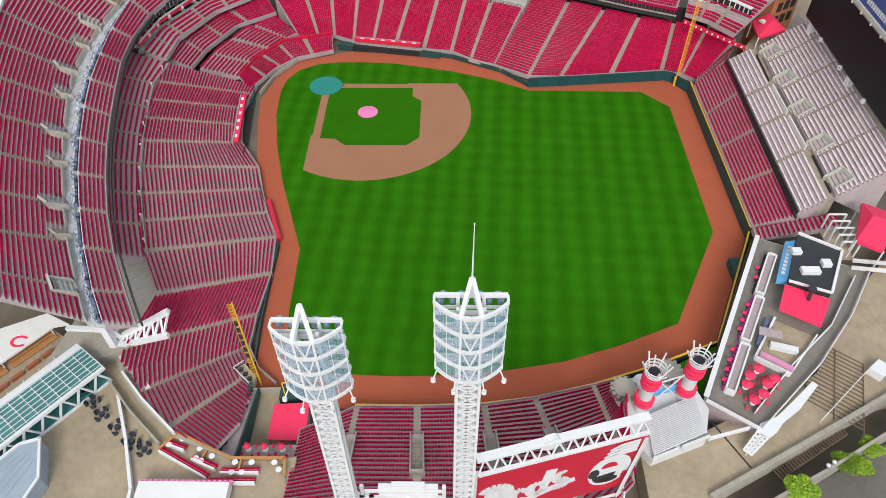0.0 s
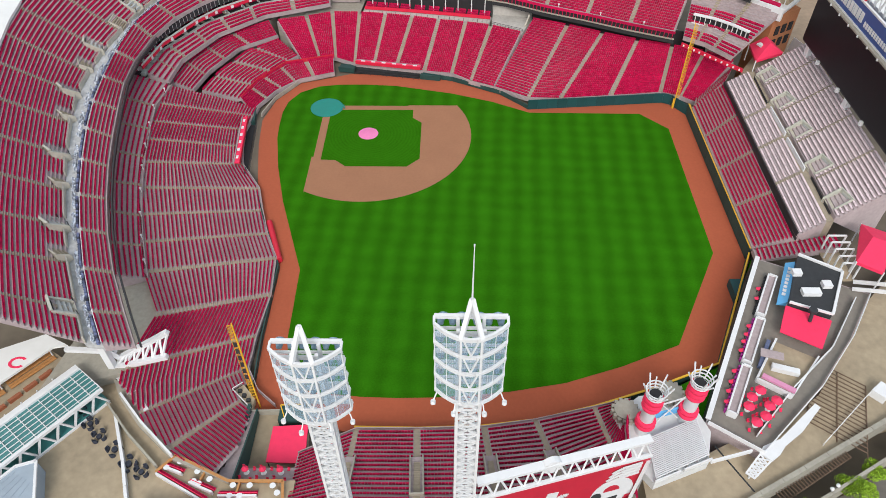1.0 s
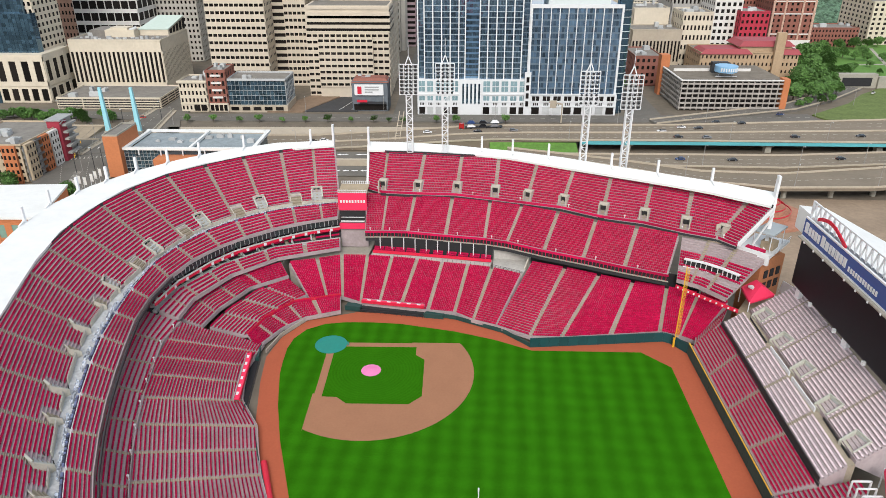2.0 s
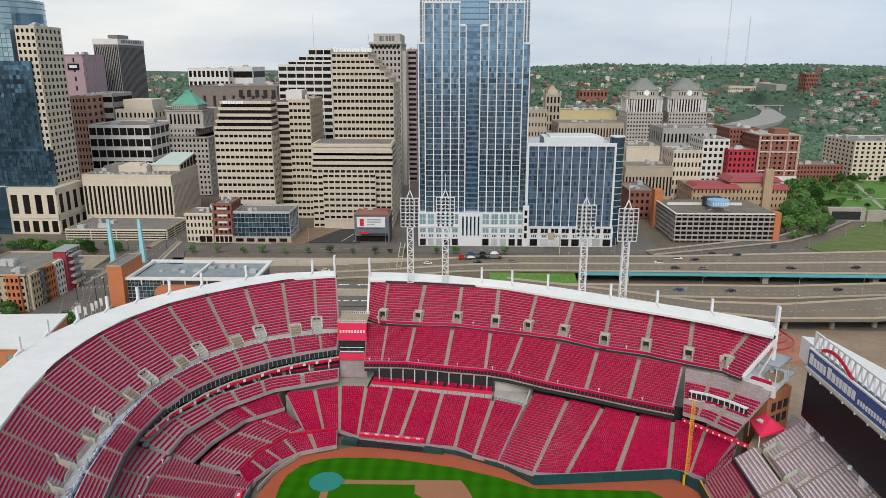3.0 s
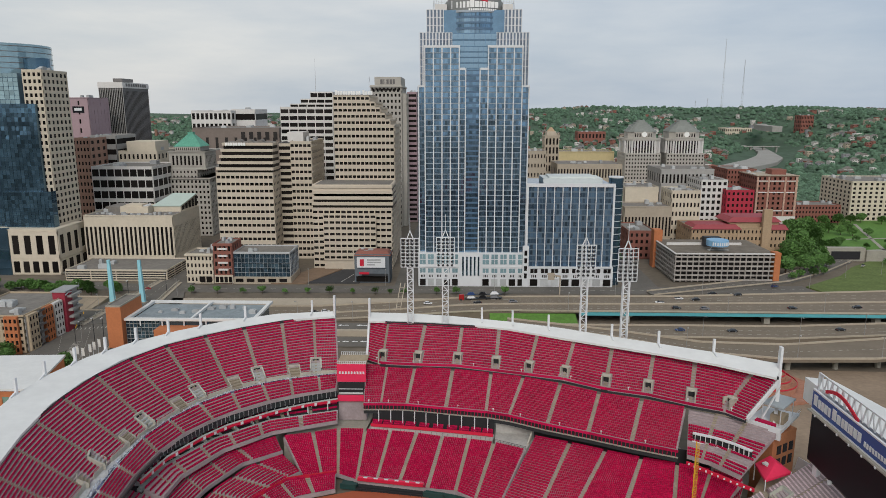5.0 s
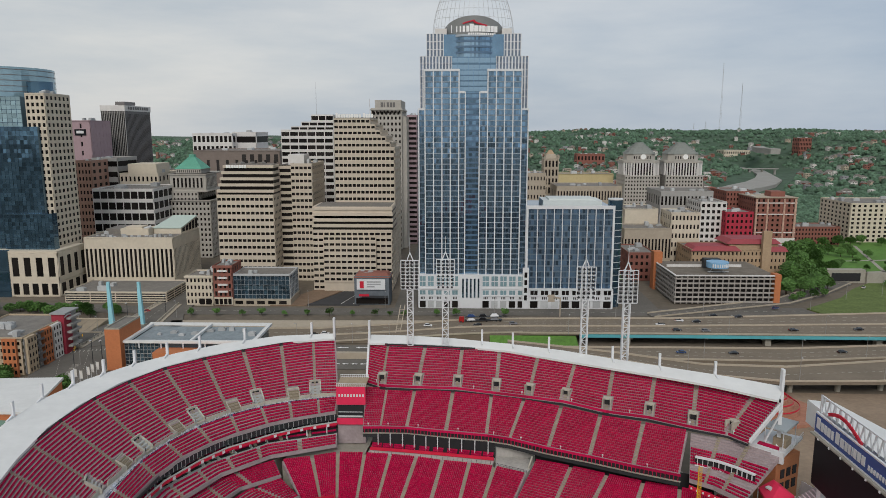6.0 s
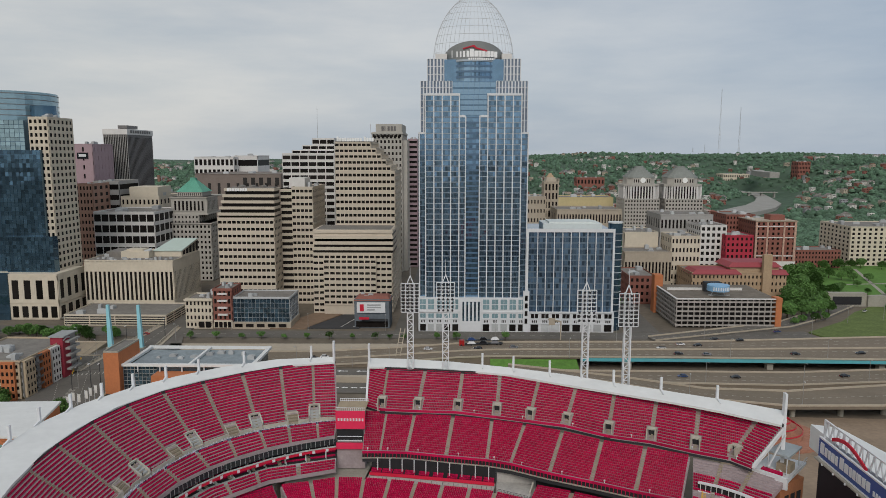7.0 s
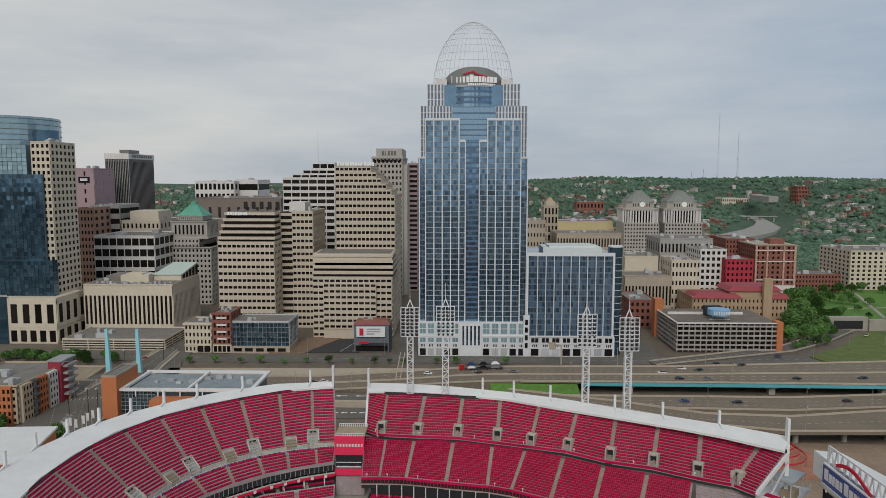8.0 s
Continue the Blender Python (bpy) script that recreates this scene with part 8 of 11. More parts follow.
for z, grow in ((75.0, 1.0), (60.0, 1.4), (52.0, 1.6)):
    x0, x1 = (-219, -187) if z > 55 else (-228, -183)
    part("cornice", Geo().box(x0 - grow, x1 + grow, (441.5 if z > 55 else 438) - grow, 487, z - 0.9, z), twin_stone, o, "stone cornice")
part("lower_wing", Geo().box(-228, -183, 438, 486, 0, 52), twin_stone, o)
facade(o, (-228, 437.9), (-183, 437.9), 0, 51, 13, 11, 0.5, 0.5, twin_stone, dark_glass, 0.4)
facade(o, (-182.9, 438), (-182.9, 486), 0, 51, 13, 11, 0.5, 0.5, twin_stone, dark_glass, 0.4)
for nm in ("twin_office_tower", "twin_office_tower.001"):
    o = named(nm)
    c = [v.co for v in o.data.vertices]
    x0, x1 = min(v.x for v in c), max(v.x for v in c)
    cx, hw = (x0 + x1) / 2, (x1 - x0) / 2

    def eight(r, cut, y0=640.5):
        """An eight-sided plan with cut corners, its front side at y0."""
        cy = y0 + r
        return [(cx - r + cut, y0), (cx + r - cut, y0), (cx + r, y0 + cut), (cx + r, cy + r - cut), (cx + r - cut, cy + r), (cx - r + cut, cy + r), (cx - r, cy + r - cut), (cx - r, y0 + cut)]

    # near-black core puts shade into the gaps between the white fins
    part("pale_crown", Geo().prism(eight(hw - 0.5, 7), 60.8, 76.2), dark_glass, o, "near-black crown core, shade between the fins in its colour")
    plan = eight(hw + 0.2, 7, 639.8)
    for a, b in zip(plan, plan[1:] + plan[:1]):
        a, b = Vector(a), Vector(b)
        d = (b - a).normalized()
        q = Vector((d.y, -d.x))
        m = max(3, round((b - a).length / 3.2))
        for k in range(m + 1):
            c = a.lerp(b, k / m)
            part("white_fin", Geo().prism([c - d * 0.75 - q * 1.4, c - d * 0.75, c + d * 0.75, c + d * 0.75 - q * 1.4], 60.8, 75.6), white_stone, o, "white crown fin")
    part("crown_band", Geo().prism(eight(hw + 0.6, 7, 639.4), 75.6, 78.0), twin_stone, o, "stone band above the fins")
    part("upper_block", Geo().prism(eight(hw - 4, 6, 644.5), 78.0, 85.5), twin_stone, o)
    facade(o, (cx - hw + 10, 644.4), (cx + hw - 10, 644.4), 78.5, 85, 8, 1, 0.5, 0.4, twin_stone, dark_glass, 0.4)
    for k in range(6):
        r = (hw - 3.4) * (1 - 0.14 * k)
        low, high = eight(r, r * 0.32, 644.5 + (hw - 4 - r)), eight(r * 0.93, r * 0.3, 644.5 + (hw - 4 - r * 0.93))
        part("roof_tier", Geo().hexa([(x, y, 85.5 + 2.2 * k) for x, y in low], [(x, y, 87.7 + 2.2 * k) for x, y in high]), slate_roof, o, "stepped grey-green roof tier")
    part("clock", Geo().tube((cx + 1, 644.2, 82.5), (cx + 1, 643.4, 82.5), 3.0, 3.0, 20), sign_white_far, o, "round white clock face")
    part("clock_rim", Geo().tube((cx + 1, 644.2, 82.5), (cx + 1, 643.6, 82.5), 3.5, 3.5, 20), twin_stone, o)
o = named("dark_bank_tower")
part("white_crown", Geo().box(-336.8, -310.6, 558.8, 621, 132.9, 138.6), white_stone, o, "white crown band")
part("roof_house", Geo().box(-328, -318, 575, 600, 139.5, 143), rib_grey, o)
for k in range(9):
    part("dark_letter_bar", Geo().box(-310.6, -310.3, 566 + 5.5 * k, 569.6 + 5.5 * k, 134.6, 137.6), rib_grey, o, "dark lettering bar")
o = named("pink_granite_tower")
part("name_board", Geo().box(-333, -322, 499.5, 500.4, 108, 114), screen_black, o, "dark board with white bars")
part("white_bar", Geo().box(-331, -324, 499.2, 499.6, 110, 112.5), white_paint, o)
def ribbon(parent, p0, p1, z0, z1, n, wall, lean=0.0):
    """Deep dark ribbon windows between proud bands, each storey set back a little from the one below."""
    p0, p1 = Vector(p0), Vector(p1)
    d = (p1 - p0).normalized()
    out = Vector((d.y, -d.x))
    h = (z1 - z0) / n
    for k in range(n):
        o = -out * (lean * k)
        part("dark_ribbon", Geo().prism([p0 + o, p1 + o, p1 + o - out * 6, p0 + o - out * 6], z0 + h * k, z0 + h * (k + 0.55)), dark_glass, parent, "continuous dark window ribbon")
        part("band", Geo().prism([p0 + o + out * 0.9, p1 + o + out * 0.9, p1 + o - out * 6, p0 + o - out * 6], z0 + h * (k + 0.55), z0 + h * (k + 1)), wall, parent, "deep precast band")


o = named("telecom_tower")
SHOULDER = ((-9.8, 100.0), (-12.7, 104.6), (-16.0, 109.1), (-19.7, 113.3), (-23.4, 117.5), (-27.5, 122.0))
for (xa, za), (xb, zb) in zip(SHOULDER, SHOULDER[1:]):
    part("shoulder_storey", Geo().box(-54.6, xb - 0.5, 345.5, 396, za, zb), beige_precast, o, "stepped upper storey")
    facade(o, (-54.6, 345.5), (xb - 0.5, 345.5), za, zb, int((xb + 54.6) / 3.2), 1, 0.2, 0.58, beige_precast, dark_glass, 0.45)
    facade(o, (xb - 0.45, 345.5), (xb - 0.45, 396), za, zb, 14, 1, 0.2, 0.58, beige_precast, dark_glass, 0.45)
part("roof_slab", Geo().box(-54.2, -28.5, 346, 395, 122, 122.6), roof_felt, o, "grey flat roof")
for k in range(14):
    xx = -53.0 + 1.9 * k + (1.2 if k > 9 else 0)
    part("white_letter_bar", Geo().box(xx, xx + 1.55, 344.4, 344.8, 122.3, 124.9 + (0.8 if k in (0, 10) else 0)), sign_white_far, o, "white lettering bar")
part("flag_pole", Geo().tube((-31, 370, 122), (-31, 370, 137), 0.2, 0.12, 6).box(-30.9, -30.6, 368, 370, 132, 136), white_paint, o, "flag pole with a red flag")
o = named("telecom_block")
part("setback", Geo().box(-66.0, -9.6, 314, 344.9, 43, 59.9), beige_precast, o)
for k, (za, zb, inset) in enumerate(((43.6, 46.6, 0.0), (47.6, 50.6, 0.5), (51.6, 54.6, 1.0), (55.6, 58.0, 1.4))):
    part("dark_ribbon", Geo().box(-65.6 + inset, -9.0 - inset * 0.3, 313 + inset, 344, za, za + 2.0), dark_glass, o, "continuous dark window ribbon")
    part("band", Geo().box(-66.2 + inset, -8.7 - inset * 0.3, 312 + inset, 344.5, za + 2.0, zb + 1.2), beige_precast, o, "deep precast band")
part("front_bay", Geo().box(-58, -20.7, 309.6, 312, -0.6, 40), beige_precast, o, "projecting middle bay")
facade(o, (-58, 309.6), (-20.7, 309.6), 6.5, 40, 9, 8, 0.2, 0.58, beige_precast, dark_glass, 0.45)
part("roof_slab", Geo().box(-64, -11, 316, 344, 59.5, 60.1), roof_felt, o, "grey flat roof")
o = named("crowned_bank_tower")
part("top_storey", Geo().box(-40.8, -16.2, 490.6, 545, 132.7, 141.0), twin_stone, o, "narrower top storey")
for k in range(7):
    part("attic_window", Geo().box(-42.6 + 3.8 * k, -40.6 + 3.8 * k, 489.4, 489.9, 127.5, 130.5), dark_glass, o, "dark attic window")
part("cornice", Geo().box(-45.4, -14.8, 489.2, 551, 131.6, 132.9), twin_stone, o, "stone cornice")
for k, w in enumerate((2.2, 0.9, 2.0, 2.2, 2.0)):
    part("dark_letter_bar", Geo().box(-35.4 + 2.9 * k, -35.4 + 2.9 * k + w, 490.2, 490.5, 134.6, 138.8), rib_grey, o, "dark lettering bar")
part("side_wing", Geo().box(-15.3, -11.5, 494, 556, 0, 126), twin_stone, o)
facade(o, (-11.4, 494), (-11.4, 556), 0, 126, 12, 24, 0.5, 0.5, twin_stone, dark_glass, 0.3)
o = named("stepped_office")
for xa, za, zb in ((-105.5, 112.8, 116.3), (-96.4, 116.3, 120.4), (-88.0, 120.4, 126.3)):
    part("roof_step", Geo().box(xa, -69.0, 426, 484, za, zb), white_stone, o, "stepped upper storeys")
    facade(o, (xa, 426), (-69.0, 426), za, zb, round((-69 - xa) / 7.5), 1, 0.1, 0.42, white_stone, dark_glass, 0.45)
part("aerial", Geo().tube((-86, 440, 126), (-86, 440, 154), 0.22, 0.08, 5), unit_grey, o, "thin roof aerial")
o = named("ribbed_office")
for k in range(5):
    e = 1.0 * k
    part("dark_ribbon", Geo().box(-138.2 + e, -97.8 - 0.2 * e, 331.2 + e, 351, 66 + 4.4 * k, 68.4 + 4.4 * k), dark_glass, o, "continuous dark window ribbon")
    part("band", Geo().box(-139.0 + e, -97.0 - 0.2 * e, 330.3 + e, 351, 68.4 + 4.4 * k, 70.4 + 4.4 * k), beige_precast, o, "deep precast band")
for k in range(8):
    part("white_letter_bar", Geo().box(-132.5 + 1.9 * k, -131.0 + 1.9 * k, 333.6, 334.0, 86.0, 88.2), sign_white_far, o, "white lettering bar")
part("roof_slab", Geo().box(-133, -99, 336, 351, 88, 88.5), roof_felt, o, "grey flat roof")
for k in range(3):
    part("skylight", Geo().tube((-124 + 8 * k, 338, 88.2), (-124 + 8 * k, 346, 88.2), 2.0, 2.0, 12), roof_felt, o, "dark rounded skylight")
part("link", Geo().box(-98, -88, 352, 392, -0.6, 87.4), dark_glass, o, "recessed dark link")
for k in range(18):
    part("link_band", Geo().box(-97.6, -87.6, 350.8, 352.2, 3.0 + 4.8 * k, 5.2 + 4.8 * k), beige_precast, o, "precast band across the recess")
part("roof_house", Geo().box(-92, -80, 356, 376, 87, 95), white_stone, o, "white roof house")
o = named("brown_block")
for k in range(5):
    # slots drawn as near-black boxes in place of shaded openings
    part("dark_slot", Geo().box(-190 + 8.5 * k, -186 + 8.5 * k, 559.2, 559.9, 80, 88), shade, o, "dark slot opening")
o = named("fin_bank_building")
part("roof_pavilion", Geo().hexa([(-192.5, 342, 36), (-171.8, 342, 36), (-169, 367, 36), (-187, 367, 36)], [(-192.5, 342, 40.2), (-171.8, 342, 40.2), (-169, 367, 46.5), (-187, 367, 46.5)]), cream_stone, o, "roof pavilion")
part("glass_slope", Geo().hexa([(-193, 341.4, 40.2), (-171.4, 341.4, 40.2), (-168.6, 367.4, 46.6), (-187.4, 367.4, 46.6)], [(-193, 341.4, 40.8), (-171.4, 341.4, 40.8), (-168.6, 367.4, 47.2), (-187.4, 367.4, 47.2)]), mat("pale_green_roof_sheet", (0.47, 0.56, 0.5), 0.5, 0.04, 2.0), o, "pale green sloping roof sheet")
for k in range(5):
    part("side_slot", Geo().hexa([(-171.6 + 0.56 * k, 344 + 5 * k, 37), (-171.2 + 0.56 * k, 347.6 + 5 * k, 37), (-171.4 + 0.56 * k, 347.6 + 5 * k, 37), (-171.8 + 0.56 * k, 344 + 5 * k, 37)], [(-171.3 + 0.56 * k, 344 + 5 * k, 40 + 1.2 * k), (-170.9 + 0.56 * k, 347.6 + 5 * k, 40.8 + 1.2 * k), (-171.1 + 0.56 * k, 347.6 + 5 * k, 40.8 + 1.2 * k), (-171.5 + 0.56 * k, 344 + 5 * k, 40 + 1.2 * k)]), dark_glass, o, "dark side window")
part("roof_block", Geo().box(-214, -193, 334, 350, 36, 41).box(-210, -198, 335, 345, 41, 42.5), cream_stone, o, "cream plant block")
part("roof_house", Geo().box(-228, -216, 340, 362, 36, 40), roof_felt, o)
for k in range(16):
    x, y = -229 + 3.6 * k + TOWN.uniform(-1, 1), 322 + TOWN.uniform(0, 8)
    part("roof_duct", Geo().box(x, x + TOWN.uniform(1, 3.4), y, y + TOWN.uniform(0.8, 2), 36.1, 36.9 + TOWN.uniform(0, 1.2)), unit_grey, o, "grey roof duct")
part("curved_duct", Geo().tube((-197, 336, 36.2), (-197, 336, 40.5), 1.2, 1.2, 12).tube((-197, 336, 40.5), (-193, 339, 42), 1.2, 1.2, 12), unit_grey, o, "curved grey duct")
o = named("old_white_office")
part("top_storey", Geo().box(-272, -245, 475, 505, 72, 82), cream_stone, o)
part("chimney", Geo().box(-246, -244, 478, 480, 87, 93), brown_brick, o)
o = named("red_roof_hall")
for x0, x1, y0, y1, z in ((219.5, 256, 361, 384, 22.3), (248, 288, 364, 392, 27.5), (274, 292, 361, 380, 22.0)):
    part("upper_storey", Geo().box(x0 + 1, x1 - 1, y0 + 1.5, y1 - 1, 20, z - 1.5), tan_brick, o)
    frustum("red_roof", x0 - 1.2, x1 + 1.2, y0, y1, z - 1.5, z + 2.0, 0.8, red_roof, o, "red metal hip roof")
part("stair_tower", Geo().box(272.5, 279, 359.5, 363, 0, 36.7), tan_brick, o, "tan brick stair tower")
o = named("brick_hotel")
for z in (43, 32, 14):
    part("stone_band", Geo().box(327, 367, 504.3, 505.2, z, z + 0.9), white_stone, o, "pale stone band")
part("cornice", Geo().box(326.4, 367.6, 504.0, 546, 48.2, 49), tan_stone, o, "pale stone cornice")
for k in range(4):
    part("quoin_strip", Geo().box((327.2, 338, 354, 364.6)[k], (329, 339.6, 355.6, 366.6)[k], 504.2, 505.1, 9, 47.5), mat("quoin_stone", (0.5, 0.32, 0.25), 0.85, 0.3, 1.5), o, "pale stone quoins")
part("stone_base", Geo().box(327, 367, 504.2, 505.2, 0, 9), white_stone, o, "pale stone base")
part("roof_pavilion", Geo().box(344, 358, 512, 526, 48, 54), red_brick, o, "brick roof pavilion")
o = named("art_deco_tower")
frustum("stepped_top", 137.2, 149.6, 622, 640, 80.6, 86.5, 0.8, tan_stone, o, "stepped stone top")
frustum("stone_cap", 139.4, 147.4, 625, 637, 86.5, 91.0, 0.3, tan_brick, o, "pointed stone cap")
for k in range(5):
    part("pier", Geo().box(135.4 + 3.8 * k, 136.6 + 3.8 * k, 619.2, 620.2, 30, 82.5), tan_stone, o, "upright stone pier")
o = named("billboard_house")
part("billboard", Geo().box(-29.2, -10.6, 270.7, 271.6, 10.2, 17.0), white_paint, o, "white billboard")
part("red_shape", Geo().box(-27.2, -24.6, 270.4, 270.72, 11.2, 15.8), red_paint, o, "red can shape on the billboard")
for k in range(3):
    part("grey_bar", Geo().box(-22.5, -13.5 - (4 if k == 2 else 0), 270.5, 270.72, 15.0 - 1.6 * k, 15.8 - 1.6 * k), unit_grey, o, "grey lettering bar")
part("red_roof_edge", Geo().hexa([(-31.4, 271.4, 18), (-7.1, 271.4, 18), (-7.1, 286.4, 18), (-31.4, 286.4, 18)], [(-29, 274.5, 20.4), (-9.5, 274.5, 20.4), (-9.5, 284, 20.4), (-29, 284, 20.4)]), red_brick, o, "low red hipped roof")
part("shopfront", Geo().box(-30, -9, 271.8, 272.1, 0.4, 4.2), dark_glass, o, "dark shop windows")
part("awning", Geo().hexa([(-26, 270, 4.6), (-9, 270, 4.6), (-9, 272.2, 4.6), (-26, 272.2, 4.6)], [(-26, 270, 4.8), (-9, 270, 4.8), (-9, 272.2, 6.0), (-26, 272.2, 6.0)]), dark_steel_and_shade, o, "dark awning")
part("red_sign", Geo().box(-27.5, -21, 268.4, 269, 6.2, 7.6), red_paint, o, "small red sign")


# the tall glass tower with the crown
spandrel_mid = mat("mid_blue_spandrel", (0.09, 0.16, 0.25), 0.25, 0.08, 3.0, spec=0.6)
floor_trim = mat("pale_floor_trim", (0.4, 0.45, 0.5), 0.4, 0.03, 2.0)
glass_grey = mat("grey_blue_glass", (0.14, 0.18, 0.24), 0.2, 0.1, 4.0, island=0.3, spec=0.6)
tower = thing("crowned_glass_tower", Geo().box(12.2, 80.6, 270, 318, 0, 126), blue_glass, "tall blue glass tower with white piers and a lattice crown", "skyscraper")
facade(tower, (11.9, 268.9), (80.8, 268.9), 21.7, 126, 34, 30, 0.06, 0.24, spandrel_blue, blue_glass, 0.24, warp=0.05)
facade(tower, (11.8, 318), (11.8, 269), 21.7, 126, 14, 30, 0.1, 0.24, spandrel_blue, blue_glass, 0.24, warp=0.05)
for x in (12.2, 80.5):
    part("white_pier", Geo().box(x - 0.34, x + 0.34, 267.9, 268.7, 20, 126.6), pier_white, tower, "white vertical pier")
    part("white_cap", Geo().box(x - (0.5 if x < 40 else 4.2), x + (4.2 if x < 40 else 0.5), 267.8, 268.7, 125.6, 126.8), pier_white, tower, "white top beam")
part("second_tier", Geo().box(12.9, 80.2, 271.5, 316, 126, 158), blue_glass, tower)
part("third_tier", Geo().box(16.9, 75.6, 274, 314, 158, 171.8), blue_glass, tower)
facade(tower, (12.9, 271.4), (33.0, 271.4), 126, 158.4, 10, 8, 0.42, 0.06, pier_white, glass_grey, 0.5)
facade(tower, (60.1, 271.4), (80.2, 271.4), 126, 158.4, 10, 8, 0.42, 0.06, pier_white, glass_grey, 0.5)
facade(tower, (16.9, 273.9), (27.8, 273.9), 158, 172.2, 5, 3, 0.45, 0.08, pier_white, glass_grey, 0.5)
facade(tower, (65.0, 273.9), (75.8, 273.9), 158, 172.2, 5, 3, 0.45, 0.08, pier_white, glass_grey, 0.5)
for x0, x1, top, n in ((16.2, 37.3, 150, 4), (55.1, 76.0, 150, 4), (37.3, 41.3, 136.8, 1), (50.1, 55.1, 136.8, 1)):
    part("front_slab", Geo().box(x0, x1, 266.6, 270, 20, top), blue_glass, tower)
    floors = 38 if top > 140 else 34
    facade(tower, (x0, 266.6), (x1, 266.6), 21.7, top - 0.6, n * 3, floors, 0.06, 0.24, spandrel_blue, blue_glass, 0.16, warp=0.05)
    for k in range(1, floors):
        z = 21.7 + (top - 22.3) * k / floors
        part("floor_line", Geo().box(x0, x1, 266.32, 266.45, z - 0.1, z + 0.1), floor_trim, tower)
    for k in range(n + 1) if n > 1 else ((1,) if x0 < 45 else (0,)):
        c = x0 + (x1 - x0) * k / n
        part("white_pier", Geo().box(c - 0.34, c + 0.34, 265.7, 266.6, 20, top), pier_white, tower, "white vertical pier")
    part("white_cap", Geo().box(x0 - (0.5 if n > 1 else -0.4), x1 + (0.5 if n > 1 else -0.4), 265.55, 266.6, top - 1.0, top + 0.4), pier_white, tower, "white top beam")
part("recess", Geo().box(41.3, 50.1, 268.6, 270, 20, 150), blue_glass, tower, "dark recessed middle bay")
facade(tower, (41.3, 268.6), (50.1, 268.6), 24, 136, 4, 34, 0.04, 0.36, spandrel_mid, blue_glass, 0.2, warp=0.04)
facade(tower, (37.3, 268.5), (55.1, 268.5), 136.8, 150, 6, 4, 0.04, 0.25, blue_glass, blue_glass_pale, 0.15)
facade(tower, (33.0, 269.9), (60.1, 269.9), 149.7, 158, 8, 2, 0.04, 0.3, blue_glass, blue_glass_pale, 0.15)
crown = arc(46.5, 290, 19.4, 180, 360, 24)
for k in range(4):
    z = 158 + 3.4 * k
    g = Geo()
    for i in range(24):
        for h in range(2):
            a, b = Vector(crown[i]).lerp(Vector(crown[i + 1]), h / 2 + 0.03), Vector(crown[i]).lerp(Vector(crown[i + 1]), h / 2 + 0.47)
            g.hexa([(*a, z), (*b, z), (b.x, b.y + 0.5, z), (a.x, a.y + 0.5, z)], [(*a, z + 2.2), (*b, z + 2.2), (b.x, b.y + 0.5, z + 2.2), (a.x, a.y + 0.5, z + 2.2)])
    part("drum_panes", g, blue_glass if k % 2 else blue_glass_pale, tower, "curved row of drum windows", "stuff")
    part("crown_drum", Geo().prism(arc(46.5, 290, 19.1, 180, 360, 24), z, z + 2.2), spandrel_mid, tower, "curved glass drum")
    part("drum_band", Geo().prism(arc(46.5, 290, 19.7, 180, 360, 24), z + 2.2, z + 3.4), floor_trim if k == 3 else spandrel_mid, tower)
name_grey = mat("grey_name_wall", (0.23, 0.24, 0.235), 0.6, 0.05, 1.5)
for i in range(24):
    g = Geo()
    a, b = crown[i], crown[i + 1]
    za, zb = 173.6 + 9.0 * math.sin(math.pi * i / 24), 173.6 + 9.0 * math.sin(math.pi * (i + 1) / 24)
    g.hexa([(*a, 170), (*b, 170), (b[0], b[1] + 1, 170), (a[0], a[1] + 1, 170)], [(*a, za), (*b, zb), (b[0], b[1] + 1, zb), (a[0], a[1] + 1, za)])
    part("name_wall_panel", g, name_grey, tower, "grey curved name wall panel")
sign_white = mat("bright_sign_white", (0.86, 0.86, 0.85), 0.5, 0.02, 1.0)


def on_drum(x):
    return 290 - math.sqrt(19.4 ** 2 - (x - 46.5) ** 2) - 0.45


xx = 32.4
for k, w in enumerate((2.7, 1.8, 1.6, 1.9, 1.7, 2.5, 2.6, 1.6, 1.7, 0.8, 1.8, 2.0, 2.0)):
    tall = 1.0 if k in (0, 5) else 0.0
    part("white_letter_bar", Geo().box(xx, xx + w, on_drum(xx), on_drum(xx) + 0.4, 173.0, 176.6 + tall), sign_white, tower, "white lettering block")
    xx += w + 0.32
for k in range(13):
    xx = 42.8 + 1.34 * k
    part("white_letter_bar", Geo().box(xx, xx + 1.0, on_drum(xx), on_drum(xx) + 0.3, 171.2, 172.4), sign_white, tower, "small white lettering block")
part("red_swash", Geo().beam((39.4, on_drum(40), 177.9), (46.0, 269.9, 179.6), 0.4, 0.7).beam((46.0, 269.9, 179.6), (47.4, 269.9, 178.2), 0.4, 1.2).beam((47.4, 269.9, 178.2), (54.4, on_drum(54), 176.6), 0.4, 0.9), red_paint, tower, "red swash shape")
part("shoulder", Geo().box(22.2, 29.5, 274.5, 300, 171.8, 175.4).box(63.8, 70, 274.5, 300, 171.8, 175.4), white_stone, tower)
lattice = mat("pale_lattice_steel", (0.56, 0.58, 0.6), 0.4, 0.03, 1.0)


